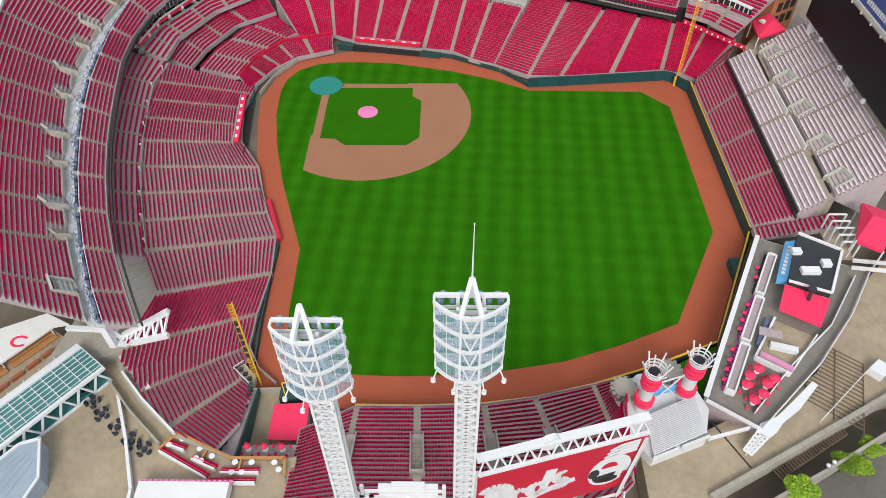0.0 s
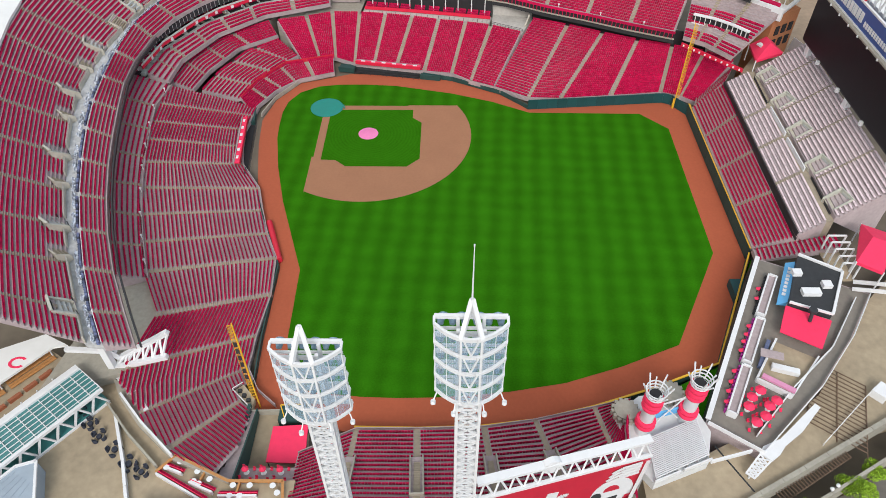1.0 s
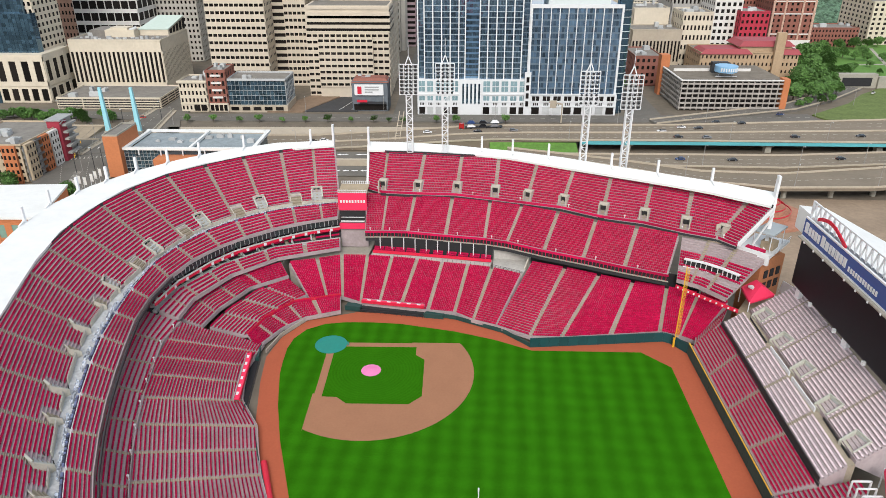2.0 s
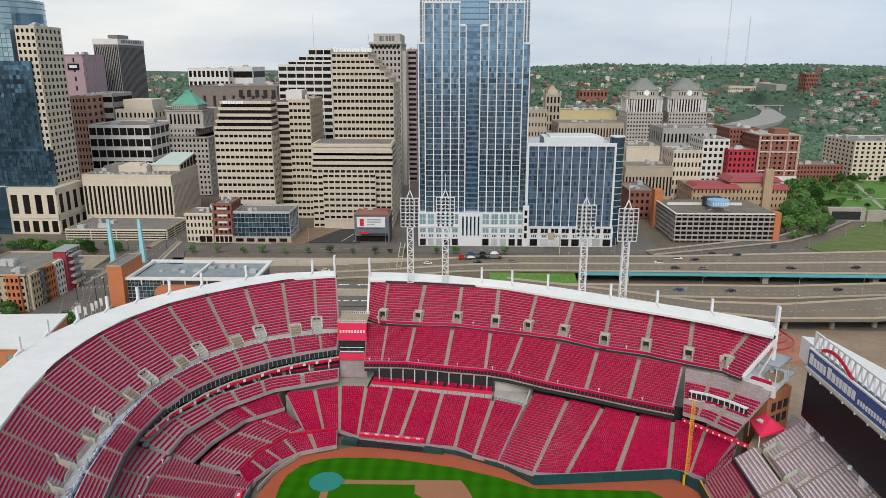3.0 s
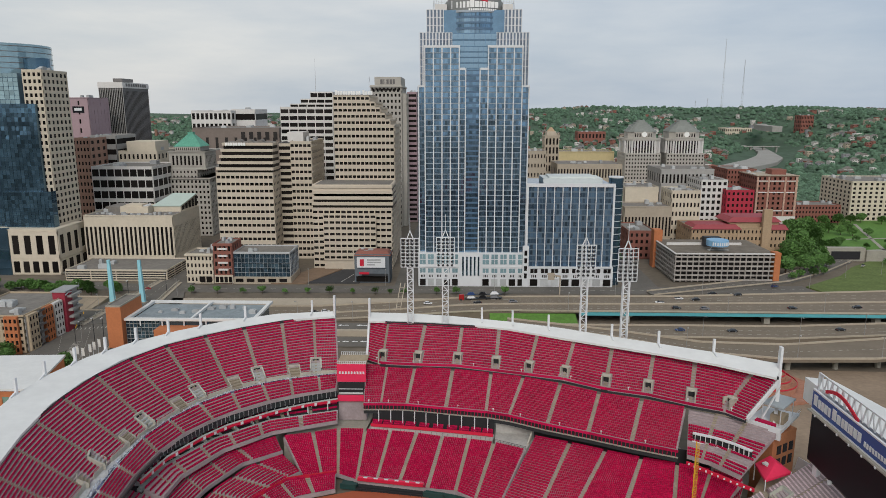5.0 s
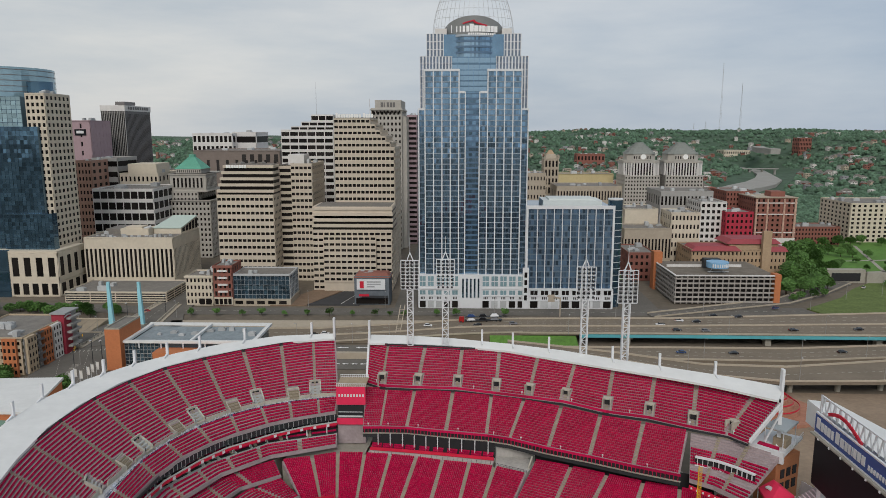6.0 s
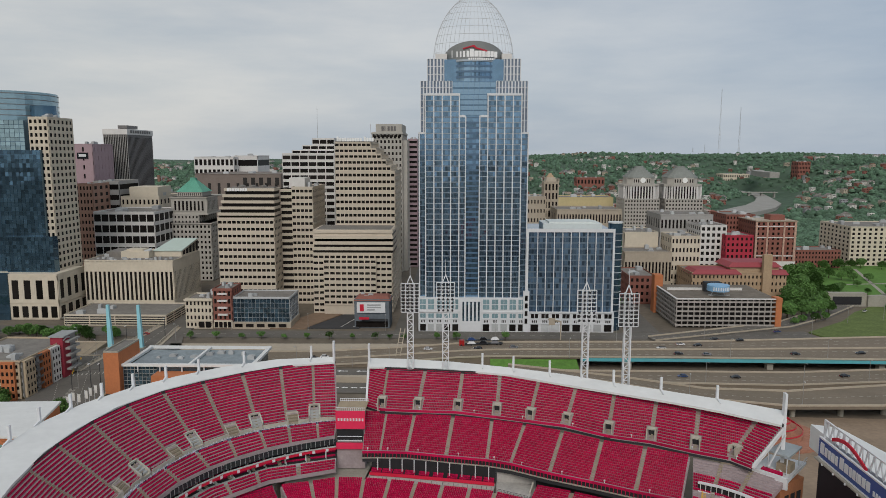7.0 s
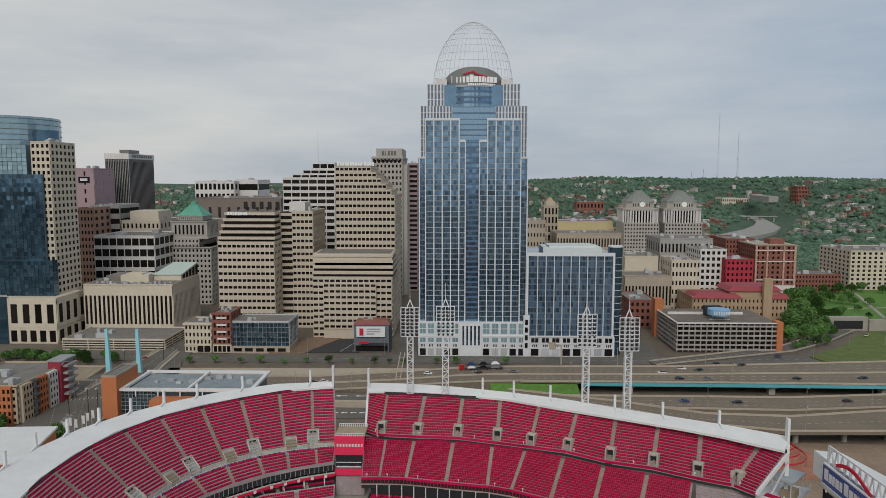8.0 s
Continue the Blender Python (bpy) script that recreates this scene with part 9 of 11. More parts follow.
def dome(a, h):
    """A point of the crown: a round the front half, h up it."""
    up = math.sin(h * math.pi / 2)
    r = max(1 - up * up, 0.0) ** 0.56
    return (46.4 - 25.9 * r * math.cos(a), 292 - 16 * r * math.sin(a), 172.0 + 42.2 * up)


for k in range(25):
    a = math.pi * k / 24
    g = Geo()
    for j in range(12):
        g.beam(dome(a, j / 12), dome(a, (j + 1) / 12), 0.5 if k in (0, 24) else 0.18)
    part("crown_rib", g, lattice, tower, "thin curved crown rib")
for j in range(1, 12):
    g = Geo()
    for k in range(24):
        g.beam(dome(math.pi * k / 24, j / 12), dome(math.pi * (k + 1) / 24, j / 12), 0.2)
    part("crown_hoop", g, lattice, tower, "thin crown hoop")
# podium
part("podium", Geo().box(11.6, 80.8, 264.6, 270, -0.6, 21.7), pier_white, tower, "white stone podium")
pale_teal = mat("pale_teal_window", (0.2, 0.31, 0.34), 0.12, 0.15, 3.0, spec=0.6, rand=0.2)


def podium_front(parent, x0, x1, y, n, top):
    """Stone base storeys: tall bays, wide windows, a row of small squares, and shop bays at the ground."""
    w = (x1 - x0) / n
    for k in range(n):
        a = x0 + w * k
        if top > 13:
            part("tall_bay", Geo().box(a + w * 0.14, a + w * 0.86, y - 0.12, y + 0.1, 14.2, top - 1.0), pale_teal, parent, "pale teal bay window")
            part("bay_mullion", Geo().box(a + w * 0.48, a + w * 0.52, y - 0.25, y - 0.12, 14.2, top - 1.0).box(a + w * 0.14, a + w * 0.86, y - 0.25, y - 0.12, 17.2, 17.6), pier_white, parent)
        part("wide_window", Geo().box(a + w * 0.16, a + w * 0.84, y - 0.12, y + 0.1, 8.6, 11.4), dark_glass if top < 13 else pale_teal, parent, "wide window")
        part("window_bar", Geo().box(a + w * 0.48, a + w * 0.52, y - 0.22, y - 0.12, 8.6, 11.4), pier_white, parent)
        for i in range(3):
            part("small_window", Geo().box(a + w * (0.27 + 0.18 * i), a + w * (0.37 + 0.18 * i), y - 0.12, y + 0.1, 5.6, 7.2), dark_glass, parent, "small square window")
        part("ground_bay", Geo().box(a + w * 0.14, a + w * 0.86, y - 0.12, y + 0.1, 0, 4.4), (dark_glass, unit_grey)[(k % 4) in (1, 2)], parent, "ground storey bay")
        part("base_pier", Geo().box(a - 0.3, a + 0.3, y - 0.4, y, 0, top - 0.4), pier_white, parent, "stone pier")
    part("string_course", Geo().box(x0, x1, y - 0.5, y, 12.2, 13.0).box(x0, x1, y - 0.35, y, 7.7, 8.1).box(x0, x1, y - 0.35, y, 4.7, 5.1), pier_white, parent, "stone string course")


podium_front(tower, 11.8, 37.8, 264.6, 5, 21.7)
podium_front(tower, 52.2, 80.6, 264.6, 5, 21.7)
part("portal", Geo().box(38, 52, 263.2, 265, -0.6, 21.8), pier_white, tower, "white entrance portal")
for k in range(5):
    part("tall_slot", Geo().box(39.8 + 2.5 * k, 40.9 + 2.5 * k, 263.0, 263.3, 7, 19.5), blue_glass_dark, tower, "tall narrow window")
part("corner_turret", Geo().box(78.6, 82.4, 262.6, 265, -0.6, 26.5), pier_white, tower, "slim stone corner turret")
for k in range(4):
    part("turret_window", Geo().box(79.6, 81.4, 262.4, 262.7, 5.5 + 5.0 * k, 8.8 + 5.0 * k), dark_glass, tower, "turret window")

annex = thing("glass_annex_tower", Geo().box(81.0, 136.0, 268, 312, -0.6, 65), blue_glass_dark, "lower blue glass office block with a white frame", "office block")
facade(annex, (81.8, 268), (136, 268), 12.1, 64.6, 30, 14, 0.08, 0.26, spandrel_blue, annex_glass, 0.2, warp=0.09)
for k in range(1, 10):
    c = 82.4 + 52.8 * k / 10
    part("white_pier", Geo().box(c - 0.24, c + 0.24, 267.0, 267.9, 2, 65), pier_white, annex, "slim white pier")
part("white_frame", Geo().box(80.6, 136.6, 266.8, 268, 64.0, 66.2).box(80.6, 81.8, 266.8, 268, 2, 64).box(135.4, 136.6, 266.8, 268, 2, 64), pier_white, annex, "white outer frame")
part("podium", Geo().box(80.8, 137, 264.8, 268, -0.6, 12.1), pier_white, annex, "white stone podium")
podium_front(annex, 82.8, 136.6, 264.7, 8, 12.1)
part("corner_drum", Geo().tube((138.2, 274, -0.6), (138.2, 274, 66.5), 4.6, 4.6, 20), blue_glass_dark, annex, "round dark glass corner")
part("drum_cap", Geo().tube((138.2, 274, 66.5), (138.2, 274, 70), 4.6, 4.6, 20), blue_glass_dark, annex, "dark round cap")
part("cap_ring", Geo().tube((138.2, 274, 69.4), (138.2, 274, 70.2), 4.8, 4.8, 20), pier_white, annex, "white ring round the cap")
for k in range(14):
    part("drum_ring", Geo().tube((138.2, 274, 8 + 4.2 * k), (138.2, 274, 8.4 + 4.2 * k), 4.75, 4.75, 20), unit_grey, annex)
part("roof_house", Geo().box(92, 130, 276, 300, 65, 68.6).box(96, 126, 278, 298, 68.6, 69.6), mat("white_roof_screen", (0.62, 0.66, 0.64), 0.6, 0.05, 2.0), annex, "white roof plant screen")

# the glass tower at the town's western end
teal_glass = mat("grey_teal_glass", (0.27, 0.39, 0.43), 0.1, 0.1, 4.0, metal=0.5, island=0.2, spec=0.7)
west = thing("dark_glass_tower", Geo().box(-330, -248.5, 300, 302.9, 20, 115.6), blue_glass_dark, "dark reflecting glass tower above a cream base", "skyscraper")
facade(west, (-330, 300), (-248.5, 300), 32, 115.6, 32, 28, 0.05, 0.05, blue_glass_dark, blue_glass_dark, 0.2, warp=0.07)
part("rear_body", Geo().box(-330, -257.5, 303, 334, 20, 115.6), blue_glass_dark, west)
part("glass_skirt", Geo().box(-276, -242.5, 297, 302.9, 31, 56.5), blue_glass_dark, west, "lower glass step")
facade(west, (-276, 297), (-242.5, 297), 32, 56, 13, 9, 0.05, 0.05, blue_glass_dark, blue_glass_dark, 0.2, warp=0.07)
part("upper_block", Geo().box(-330, -262, 306, 338, 115.6, 136), blue_glass_pale, west, "paler upper block")
facade(west, (-330, 306), (-262, 306), 115.6, 136, 20, 7, 0.05, 0.08, blue_glass_dark, teal_glass, 0.2, warp=0.07)
part("upper_drum", Geo().tube((-300, 345, 130), (-300, 345, 157), 36, 36, 40), teal_glass, west, "round glass top")
for k in range(6):
    part("drum_ring", Geo().tube((-300, 345, 136 + 3.8 * k), (-300, 345, 136.5 + 3.8 * k), 36.12, 36.12, 40), rib_grey, west)
part("corner_drum", Geo().tube((-261.5, 330, 100), (-261.5, 330, 147), 8.6, 8.6, 20), blue_glass_dark, west, "dark round corner")
part("cream_base", Geo().box(-330, -237.5, 290, 326, -0.6, 31.5), cream_stone, west, "cream stone base")
facade(west, (-271, 290), (-237.5, 290), 11, 30, 4, 1, 0.45, 0.3, cream_stone, dark_glass, 0.5)
facade(west, (-271, 290), (-237.5, 290), 0, 10, 5, 1, 0.35, 0.2, cream_stone, dark_glass, 0.5)
facade(west, (-237.4, 290), (-237.4, 326), 11, 30, 4, 1, 0.45, 0.3, cream_stone, dark_glass, 0.5)
facade(west, (-237.4, 290), (-237.4, 326), 0, 10, 4, 1, 0.35, 0.2, cream_stone, dark_glass, 0.5)
part("dark_link", Geo().box(-300, -271.5, 289, 292, -0.6, 32), blue_glass_dark, west, "dark glass entrance wall")

# parking garage with a roof sign
garage_concrete = mat("garage_concrete", (0.36, 0.33, 0.3), 0.9, 0.1, 1.5, stain=0.25, stain_size=5)
brown_deck = mat("oil_stained_deck", (0.17, 0.145, 0.115), 0.95, 0.14, 1.5, stain=0.3, stain_size=9)
# near-black core paints the shade between the open garage decks
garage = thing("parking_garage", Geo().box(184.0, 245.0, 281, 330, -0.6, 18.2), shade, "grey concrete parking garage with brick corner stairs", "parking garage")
for k in range(6):
    part("deck_edge", Geo().box(180.2, 247.6, 277.0, 278.2, 1.0 + 3.1 * k, 1.95 + 3.1 * k).box(180.2, 181.2, 278.2, 330, 1.0 + 3.1 * k, 1.95 + 3.1 * k), garage_concrete, garage, "grey concrete deck edge")
part("parapet", Geo().box(180.0, 247.8, 276.9, 278.3, 18.75, 19.4).box(180.0, 181.2, 278.3, 330, 18.75, 19.4), white_stone, garage, "pale roof parapet")
part("roof_wall", Geo().box(184, 236, 309, 309.8, 18.7, 20.4), white_stone, garage, "pale upper deck wall")
part("roof_house", Geo().box(208, 219, 304, 308.5, 18.7, 25.5), dark_steel_and_shade, garage, "dark roof plant box")
for k in range(18):
    part("column", Geo().box(180.5 + 3.85 * k, 181.1 + 3.85 * k, 277.2, 278.1, 0, 18.4), garage_concrete, garage)
for k in range(14):
    part("column", Geo().box(180.4, 181.1, 281 + 3.6 * k, 281.7 + 3.6 * k, 0, 18.4), garage_concrete, garage)
part("roof_deck", Geo().box(180.4, 247.4, 278.3, 330, 18.2, 18.7), brown_deck, garage, "brown oil-stained roof deck")
part("brick_stair", Geo().box(245.2, 249.2, 276.6, 284, -0.6, 20), orange_brick, garage, "orange brick stair tower")
part("brick_stair", Geo().box(178.6, 184.6, 322, 330, -0.6, 27), orange_brick, garage, "orange brick stair tower")
part("sign_drum", Geo().tube((212, 290, 22.4), (212, 290, 26.2), 7.2, 7.2, 28), mat("pale_blue_sign", (0.22, 0.42, 0.62), 0.5, 0.04, 1.0), garage, "round pale blue roof sign")
for k in range(8):
    a = radians(228 + 12.0 * k)
    part("white_letter_bar", Geo().tube((212 + 7.25 * math.cos(a), 290 + 7.25 * math.sin(a), 23.2), (212 + 7.25 * math.cos(a), 290 + 7.25 * math.sin(a), 25.4), 0.5, 0.5, 4), white_paint, garage, "white lettering block")
part("sign_legs", Geo().beam((207, 290, 18.6), (209, 290, 22.4), 0.4).beam((217, 290, 18.6), (215, 290, 22.4), 0.4).beam((205, 288, 19.6), (219, 288, 19.6), 0.5), unit_grey, garage)

# brick halls close behind the first-base stand
hall = thing("brick_museum", Geo().box(-130.6, -123.4, 142, 164, -0.6, 20.4), orange_brick, "orange brick museum tower with a glass and white-framed wing", "museum")
part("tower_roof", Geo().box(-130.1, -123.9, 142.5, 163.5, 20.4, 20.6), roof_felt, hall, "grey roof of the brick tower")
part("roof_rim", Geo().box(-130.6, -123.4, 142, 142.5, 20.4, 21.2).box(-130.6, -123.4, 163.5, 164, 20.4, 21.2).box(-130.6, -130.1, 142.5, 163.5, 20.4, 21.2).box(-123.9, -123.4, 142.5, 163.5, 20.4, 21.2), pale_concrete, hall, "pale roof rim")
part("glass_wing", Geo().box(-123.3, -62, 146, 176, -0.6, 12.0), blue_glass_dark, hall, "glass wing")
facade(hall, (-123.3, 146), (-107, 146), 0, 13, 9, 7, 0.07, 0.09, grey_stone, blue_glass_dark, 0.3)
for x0, x1, y0, y1 in ((-124, -60, 144.4, 146.2), (-124, -60, 175, 176.8), (-123.3, -121.6, 146.2, 175), (-61.8, -60, 146.2, 175), (-92, -90.8, 146.2, 175)):
    part("roof_frame", Geo().box(x0, x1, y0, y1, 13.0, 14.2), roof_white, hall, "white roof frame")
part("wing_roof", Geo().box(-121.6, -61.8, 146.2, 175, 12.0, 12.5), mat("blue_grey_roof", (0.24, 0.28, 0.3), 0.8, 0.1, 1.5, stain=0.2, stain_size=6), hall, "blue-grey sunken roof")
for k in range(9):
    x, y, w, h = -114 + 5.9 * k + TOWN.uniform(-1, 1), TOWN.uniform(152, 168), TOWN.uniform(1.6, 3.6), TOWN.uniform(0.8, 2.0)
    part("roof_unit", Geo().box(x, x + w, y, y + w * 0.8, 12.5, 12.5 + h).box(x + w * 0.2, x + w * 0.8, y + 0.2, y + w * 0.6, 12.5 + h, 12.8 + h), unit_grey, hall, "grey roof unit")
for k in range(6):
    part("frame_post", Geo().box(-116 + 10.6 * k, -115.5 + 10.6 * k, 144.5, 145.0, 10.5, 13.0), white_paint, hall, "white post")
part("brick_wing", Geo().box(-106.6, -60, 138, 145.9, -0.6, 10.5), orange_brick, hall, "low orange brick wing")
facade(hall, (-104, 137.8), (-60, 137.8), 2, 9, 8, 1, 0.45, 0.4, orange_brick, dark_glass, 0.2)
shop = thing("brick_hall", Geo().prism([(-176, 66), (-121, 66), (-128.5, 101), (-176, 98)], -0.6, 10.8), orange_brick, "orange brick hall with a white roof and green glass", "hall")
part("white_roof", Geo().prism([(-176.6, 65.4), (-120.4, 65.4), (-128, 101.6), (-176.6, 98.6)], 10.8, 11.7), roof_white, shop, "flat white roof")
green_glass = mat("pale_green_glass", (0.18, 0.3, 0.25), 0.15, 0.1, 2.0, spec=0.7)
facade(shop, (-121.3, 66), (-128.8, 101), 0, 10, 9, 3, 0.1, 0.12, white_stone, green_glass, 0.25)
facade(shop, (-176, 65.8), (-128, 65.8), 2, 9.6, 9, 1, 0.5, 0.3, orange_brick, green_glass, 0.25)
flats = thing("apartment_house", Geo().box(-200, -166.5, 136, 178, -0.6, 17.2), mat("tan_render", (0.45, 0.36, 0.25), 0.85, 0.06, 1.5), "tan and grey apartment house with a red corner", "apartment house")
facade(flats, (-200, 135.6), (-166.5, 135.6), 0, 17, 9, 5, 0.5, 0.5, flats.data.materials[0], dark_glass, 0.4)
facade(flats, (-166.4, 136), (-166.4, 178), 0, 17, 10, 5, 0.5, 0.5, grey_stone, dark_glass, 0.4)
for y0, y1, wall in ((137, 144, flats.data.materials[0]), (150, 156.5, orange_brick), (158, 165, white_stone)):
    part("bay", Geo().box(-166.5, -164.9, y0, y1, -0.6, 17.6), wall, flats, "projecting bay")
    facade(flats, (-164.8, y0), (-164.8, y1), 0, 17.4, 3, 5, 0.45, 0.45, wall, dark_glass, 0.25)
for k in range(5):
    for y0, y1 in ((144.4, 149.6),):
        part("balcony", Geo().box(-166.3, -164.2, y0, y1, 2.9 + 3.5 * k, 3.15 + 3.5 * k).box(-164.3, -164.2, y0, y1, 3.15 + 3.5 * k, 4.1 + 3.5 * k), rib_grey, flats, "dark grey balcony")
for k in range(3):
    x = -197 + 11 * k
    part("bay", Geo().box(x, x + 6.5, 134.2, 135.2, -0.6, 17.8), (orange_brick, white_stone, orange_brick)[k], flats, "projecting bay")
    facade(flats, (x, 134.1), (x + 6.5, 134.1), 0, 17.4, 3, 5, 0.45, 0.45, (orange_brick, white_stone, orange_brick)[k], dark_glass, 0.25)
crimson_render = mat("crimson_render", (0.3, 0.03, 0.05), 0.7, 0.1, 1.0, stain=0.15, stain_size=4)
part("red_corner", Geo().box(-170, -163.6, 166, 172.6, -0.6, 21.0), crimson_render, flats, "red corner tower")
part("corner_cap", Geo().box(-170.6, -162.6, 165.4, 178.6, 21.0, 21.7), unit_grey, flats, "grey corner roof")
part("rear_corner", Geo().box(-170, -164.2, 172.6, 178.6, -0.6, 21.0), grey_stone, flats, "grey rear corner")
part("white_wave", Geo().beam((-163.5, 166.4, 19.4), (-163.5, 169.6, 20.3), 0.15, 0.6).beam((-163.5, 169.6, 20.3), (-163.5, 172.4, 19.7), 0.15, 0.6), white_paint, flats, "white wave shape")
for k in range(5):
    part("balcony", Geo().box(-163.6, -161.4, 168, 178, 3.4 + 3.6 * k, 4.4 + 3.6 * k), grey_stone, flats, "grey balcony")
roof_clutter(flats, -200, -166.5, 136, 178, 17.2, 5, TOWN)


# ---- roads, ramps and bridges ----
worn_line = mat("worn_lane_paint", (0.42, 0.4, 0.35), 0.9, 0.15, 1.0)


def road(name, back_line, front_line, z, label, material=road_worn, thick=0.8, lines=(), rail=True):
    g = Geo()
    for (a, b), (c, d) in zip(zip(back_line, back_line[1:]), zip(front_line, front_line[1:])):
        g.prism([c, d, b, a], z - thick, z)
    root = thing(name, g, material, label, "road", kind="structure")
    for t in lines:
        g = Geo()
        for k in range(60):
            u0, u1 = k / 60, (k + 0.45) / 60
            p, q = along(front_line, u0).lerp(along(back_line, u0), t), along(front_line, u1).lerp(along(back_line, u1), t)
            g.beam((p.x, p.y, z + 0.02), (q.x, q.y, z + 0.02), 0.22, 0.03)
        part("lane_marking", g, worn_line, root, "dashed white lane marking")
    if rail:
        for line in (back_line, front_line):
            g = Geo()
            for a, b in zip(line, line[1:]):
                g.beam((*a, z + 0.45), (*b, z + 0.45), 0.4, 0.9)
            part("barrier", g, tan_stone, root, "tan concrete barrier")
    return root


teal_steel = mat("teal_girder_paint", (0.10, 0.38, 0.42), 0.5, 0.05, 2.0, stain=0.06, stain_size=10)
HB, HF = [(72, 216), (162.8, 218.4), (289.6, 232), (420, 244)], [(70, 187.7), (153, 187.5), (260.5, 186), (420, 183)]
hw = road("elevated_highway", HB, HF, 6, "wide elevated concrete highway with a teal girder", lines=(0.2, 0.36, 0.7, 0.85))
part("median", Geo().beam((72, 201, 6.4), (153, 202.5, 6.4), 0.6, 0.9).beam((153, 202.5, 6.4), (275, 208.5, 6.4), 0.6, 0.9).beam((275, 208.5, 6.4), (420, 213, 6.4), 0.6, 0.9), tan_stone, hw, "concrete median barrier")
g = Geo()
for a, b in zip(HF, HF[1:]):
    g.beam((max(a[0], 102), a[1] - 0.5, 4.9), (b[0], b[1] - 0.5, 4.9), 0.5, 1.7)
part("girder", g, teal_steel, hw, "long teal steel girder")
for x in (128, 203, 262, 330):
    part("pier", Geo().box(x - 1.6, x + 1.6, 188.6, 192, -0.6, 4.2).tube((x - 3, 190.2, 3.4), (x + 3, 190.2, 3.4), 1.2, 1.2, 12), pale_concrete, hw, "concrete bridge pier")
road("lower_highway", [(60, 180), (91.8, 176.2), (149.5, 176.1), (206.6, 175.5), (258, 181.3), (400, 196)], [(60, 170), (90, 164.1), (143.7, 157.7), (197.1, 155.6), (246, 161.6), (400, 170)], 2, "curving lower highway beside the stadium", lines=(0.35, 0.66), thick=2.6)
VB, VF = [(62.6, 173.7), (115.7, 155.2), (150.6, 139.1), (187.7, 136.2), (235.5, 144.9), (340, 176)], [(62.1, 166.3), (113.2, 144.5), (145.6, 125.2), (178.6, 117.1), (219.1, 118.0), (340, 140)]
via = road("curved_viaduct", [(x, y - 0.4) for x, y in VB], VF, 6, "curved concrete viaduct on round columns", lines=(0.5,), thick=1.4)
for x, y in ((171, 121), (183, 122), (205, 124), (225, 126), (250, 130)):
    part("column", Geo().tube((x, y, -0.6), (x, y, 4.8), 1.2, 1.2, 14), pale_concrete, via, "round concrete column")
road("street", [(-149, 262.2), (11.4, 263), (140, 262), (260, 268)], [(-142, 246), (12.4, 246), (140, 246), (262, 252)], 0.0, "grey city street in front of the towers", asphalt, rail=False, lines=(0.5,), thick=0.9)
road("avenue", [(-330, 272), (-232, 272), (-150, 262.2)], [(-330, 252), (-220, 252), (-142, 246)], 0.0, "grey avenue beyond the trees", asphalt, rail=False, lines=(0.5,), thick=0.9)
road("sunken_highway", [(-132.6, 214), (7.8, 216), (72, 215)], [(-136, 188), (9.4, 189), (72, 188)], -0.2, "wide highway in a cutting", road_worn, lines=(0.3, 0.5, 0.7), thick=0.6)
RISE = [(-42, -0.14), (0, 2.2), (36, 4.9), (55, 5.75), (71.9, 5.98)]
g, line, rail = Geo(), Geo(), Geo()
for (x0, z0), (x1, z1) in zip(RISE, RISE[1:]):
    g.hexa([(x0, 188.4, -0.4), (x1, 188.4, -0.4), (x1, 215.8, -0.4), (x0, 215.8, -0.4)], [(x0, 188.4, z0), (x1, 188.4, z1), (x1, 215.8, z1), (x0, 215.8, z0)])
    for y in (188.2, 216.0):
        rail.beam((x0, y, z0 + 0.45), (x1, y, z1 + 0.45), 0.4, 0.9)
    rail.beam((x0, 201, z0 + 0.4), (x1, 201, z1 + 0.4), 0.6, 0.8)
    for y in (194.5, 205.5, 211):
        for k in range(int((x1 - x0) / 7)):
            u0, u1 = (7 * k + 1) / (x1 - x0), (7 * k + 4) / (x1 - x0)
            line.beam((x0 + (x1 - x0) * u0, y, z0 + (z1 - z0) * u0 + 0.02), (x0 + (x1 - x0) * u1, y, z0 + (z1 - z0) * u1 + 0.02), 0.2, 0.03)
rise_road = thing("highway_ramp", g, road_worn, "grey highway ramp rising to the elevated road", "road", kind="structure")
part("barrier", rail, tan_stone, rise_road, "tan concrete barriers")
part("lane_marking", line, worn_line, rise_road, "dashed white lane marking")
thing("cutting_wall", Geo().prism([(-135.9, 230.6), (6.3, 233), (60, 232), (60, 220), (7.8, 218.5), (-132.6, 216.5)], -0.6, 0.12), tan_stone, "broad tan concrete slope beside the highway", "retaining wall", kind="structure")
flat("arrow_street", [(-48, 147), (12, 147), (12, 161), (-48, 161)], 0.0, asphalt, "dark street with white lane arrows", "road", thick=0.4)
for k in range(7):
    x = -29 + 4.4 * k
    thing("lane_arrow", Geo().prism([(x, 154.2), (x + 1.3, 155.2), (x + 1.3, 154.6), (x + 3.2, 154.6), (x + 3.2, 153.8), (x + 1.3, 153.8), (x + 1.3, 153.2)], 0.0, 0.02), chalk, "white lane arrow painted on the street", "arrow", "lane arrows")
thing("street_wall", Geo().box(-50, 14, 164.0, 168.5, -0.6, 1.6).box(-50, 14, 163.4, 164.0, -0.6, 2.5), tan_stone, "tan concrete wall between two streets", "retaining wall", kind="structure")
flat("slip_road", [(-50, 170), (16, 170), (16, 184), (-50, 184)], 0.0, asphalt, "dark slip road beside the highway", "road", thick=0.4)
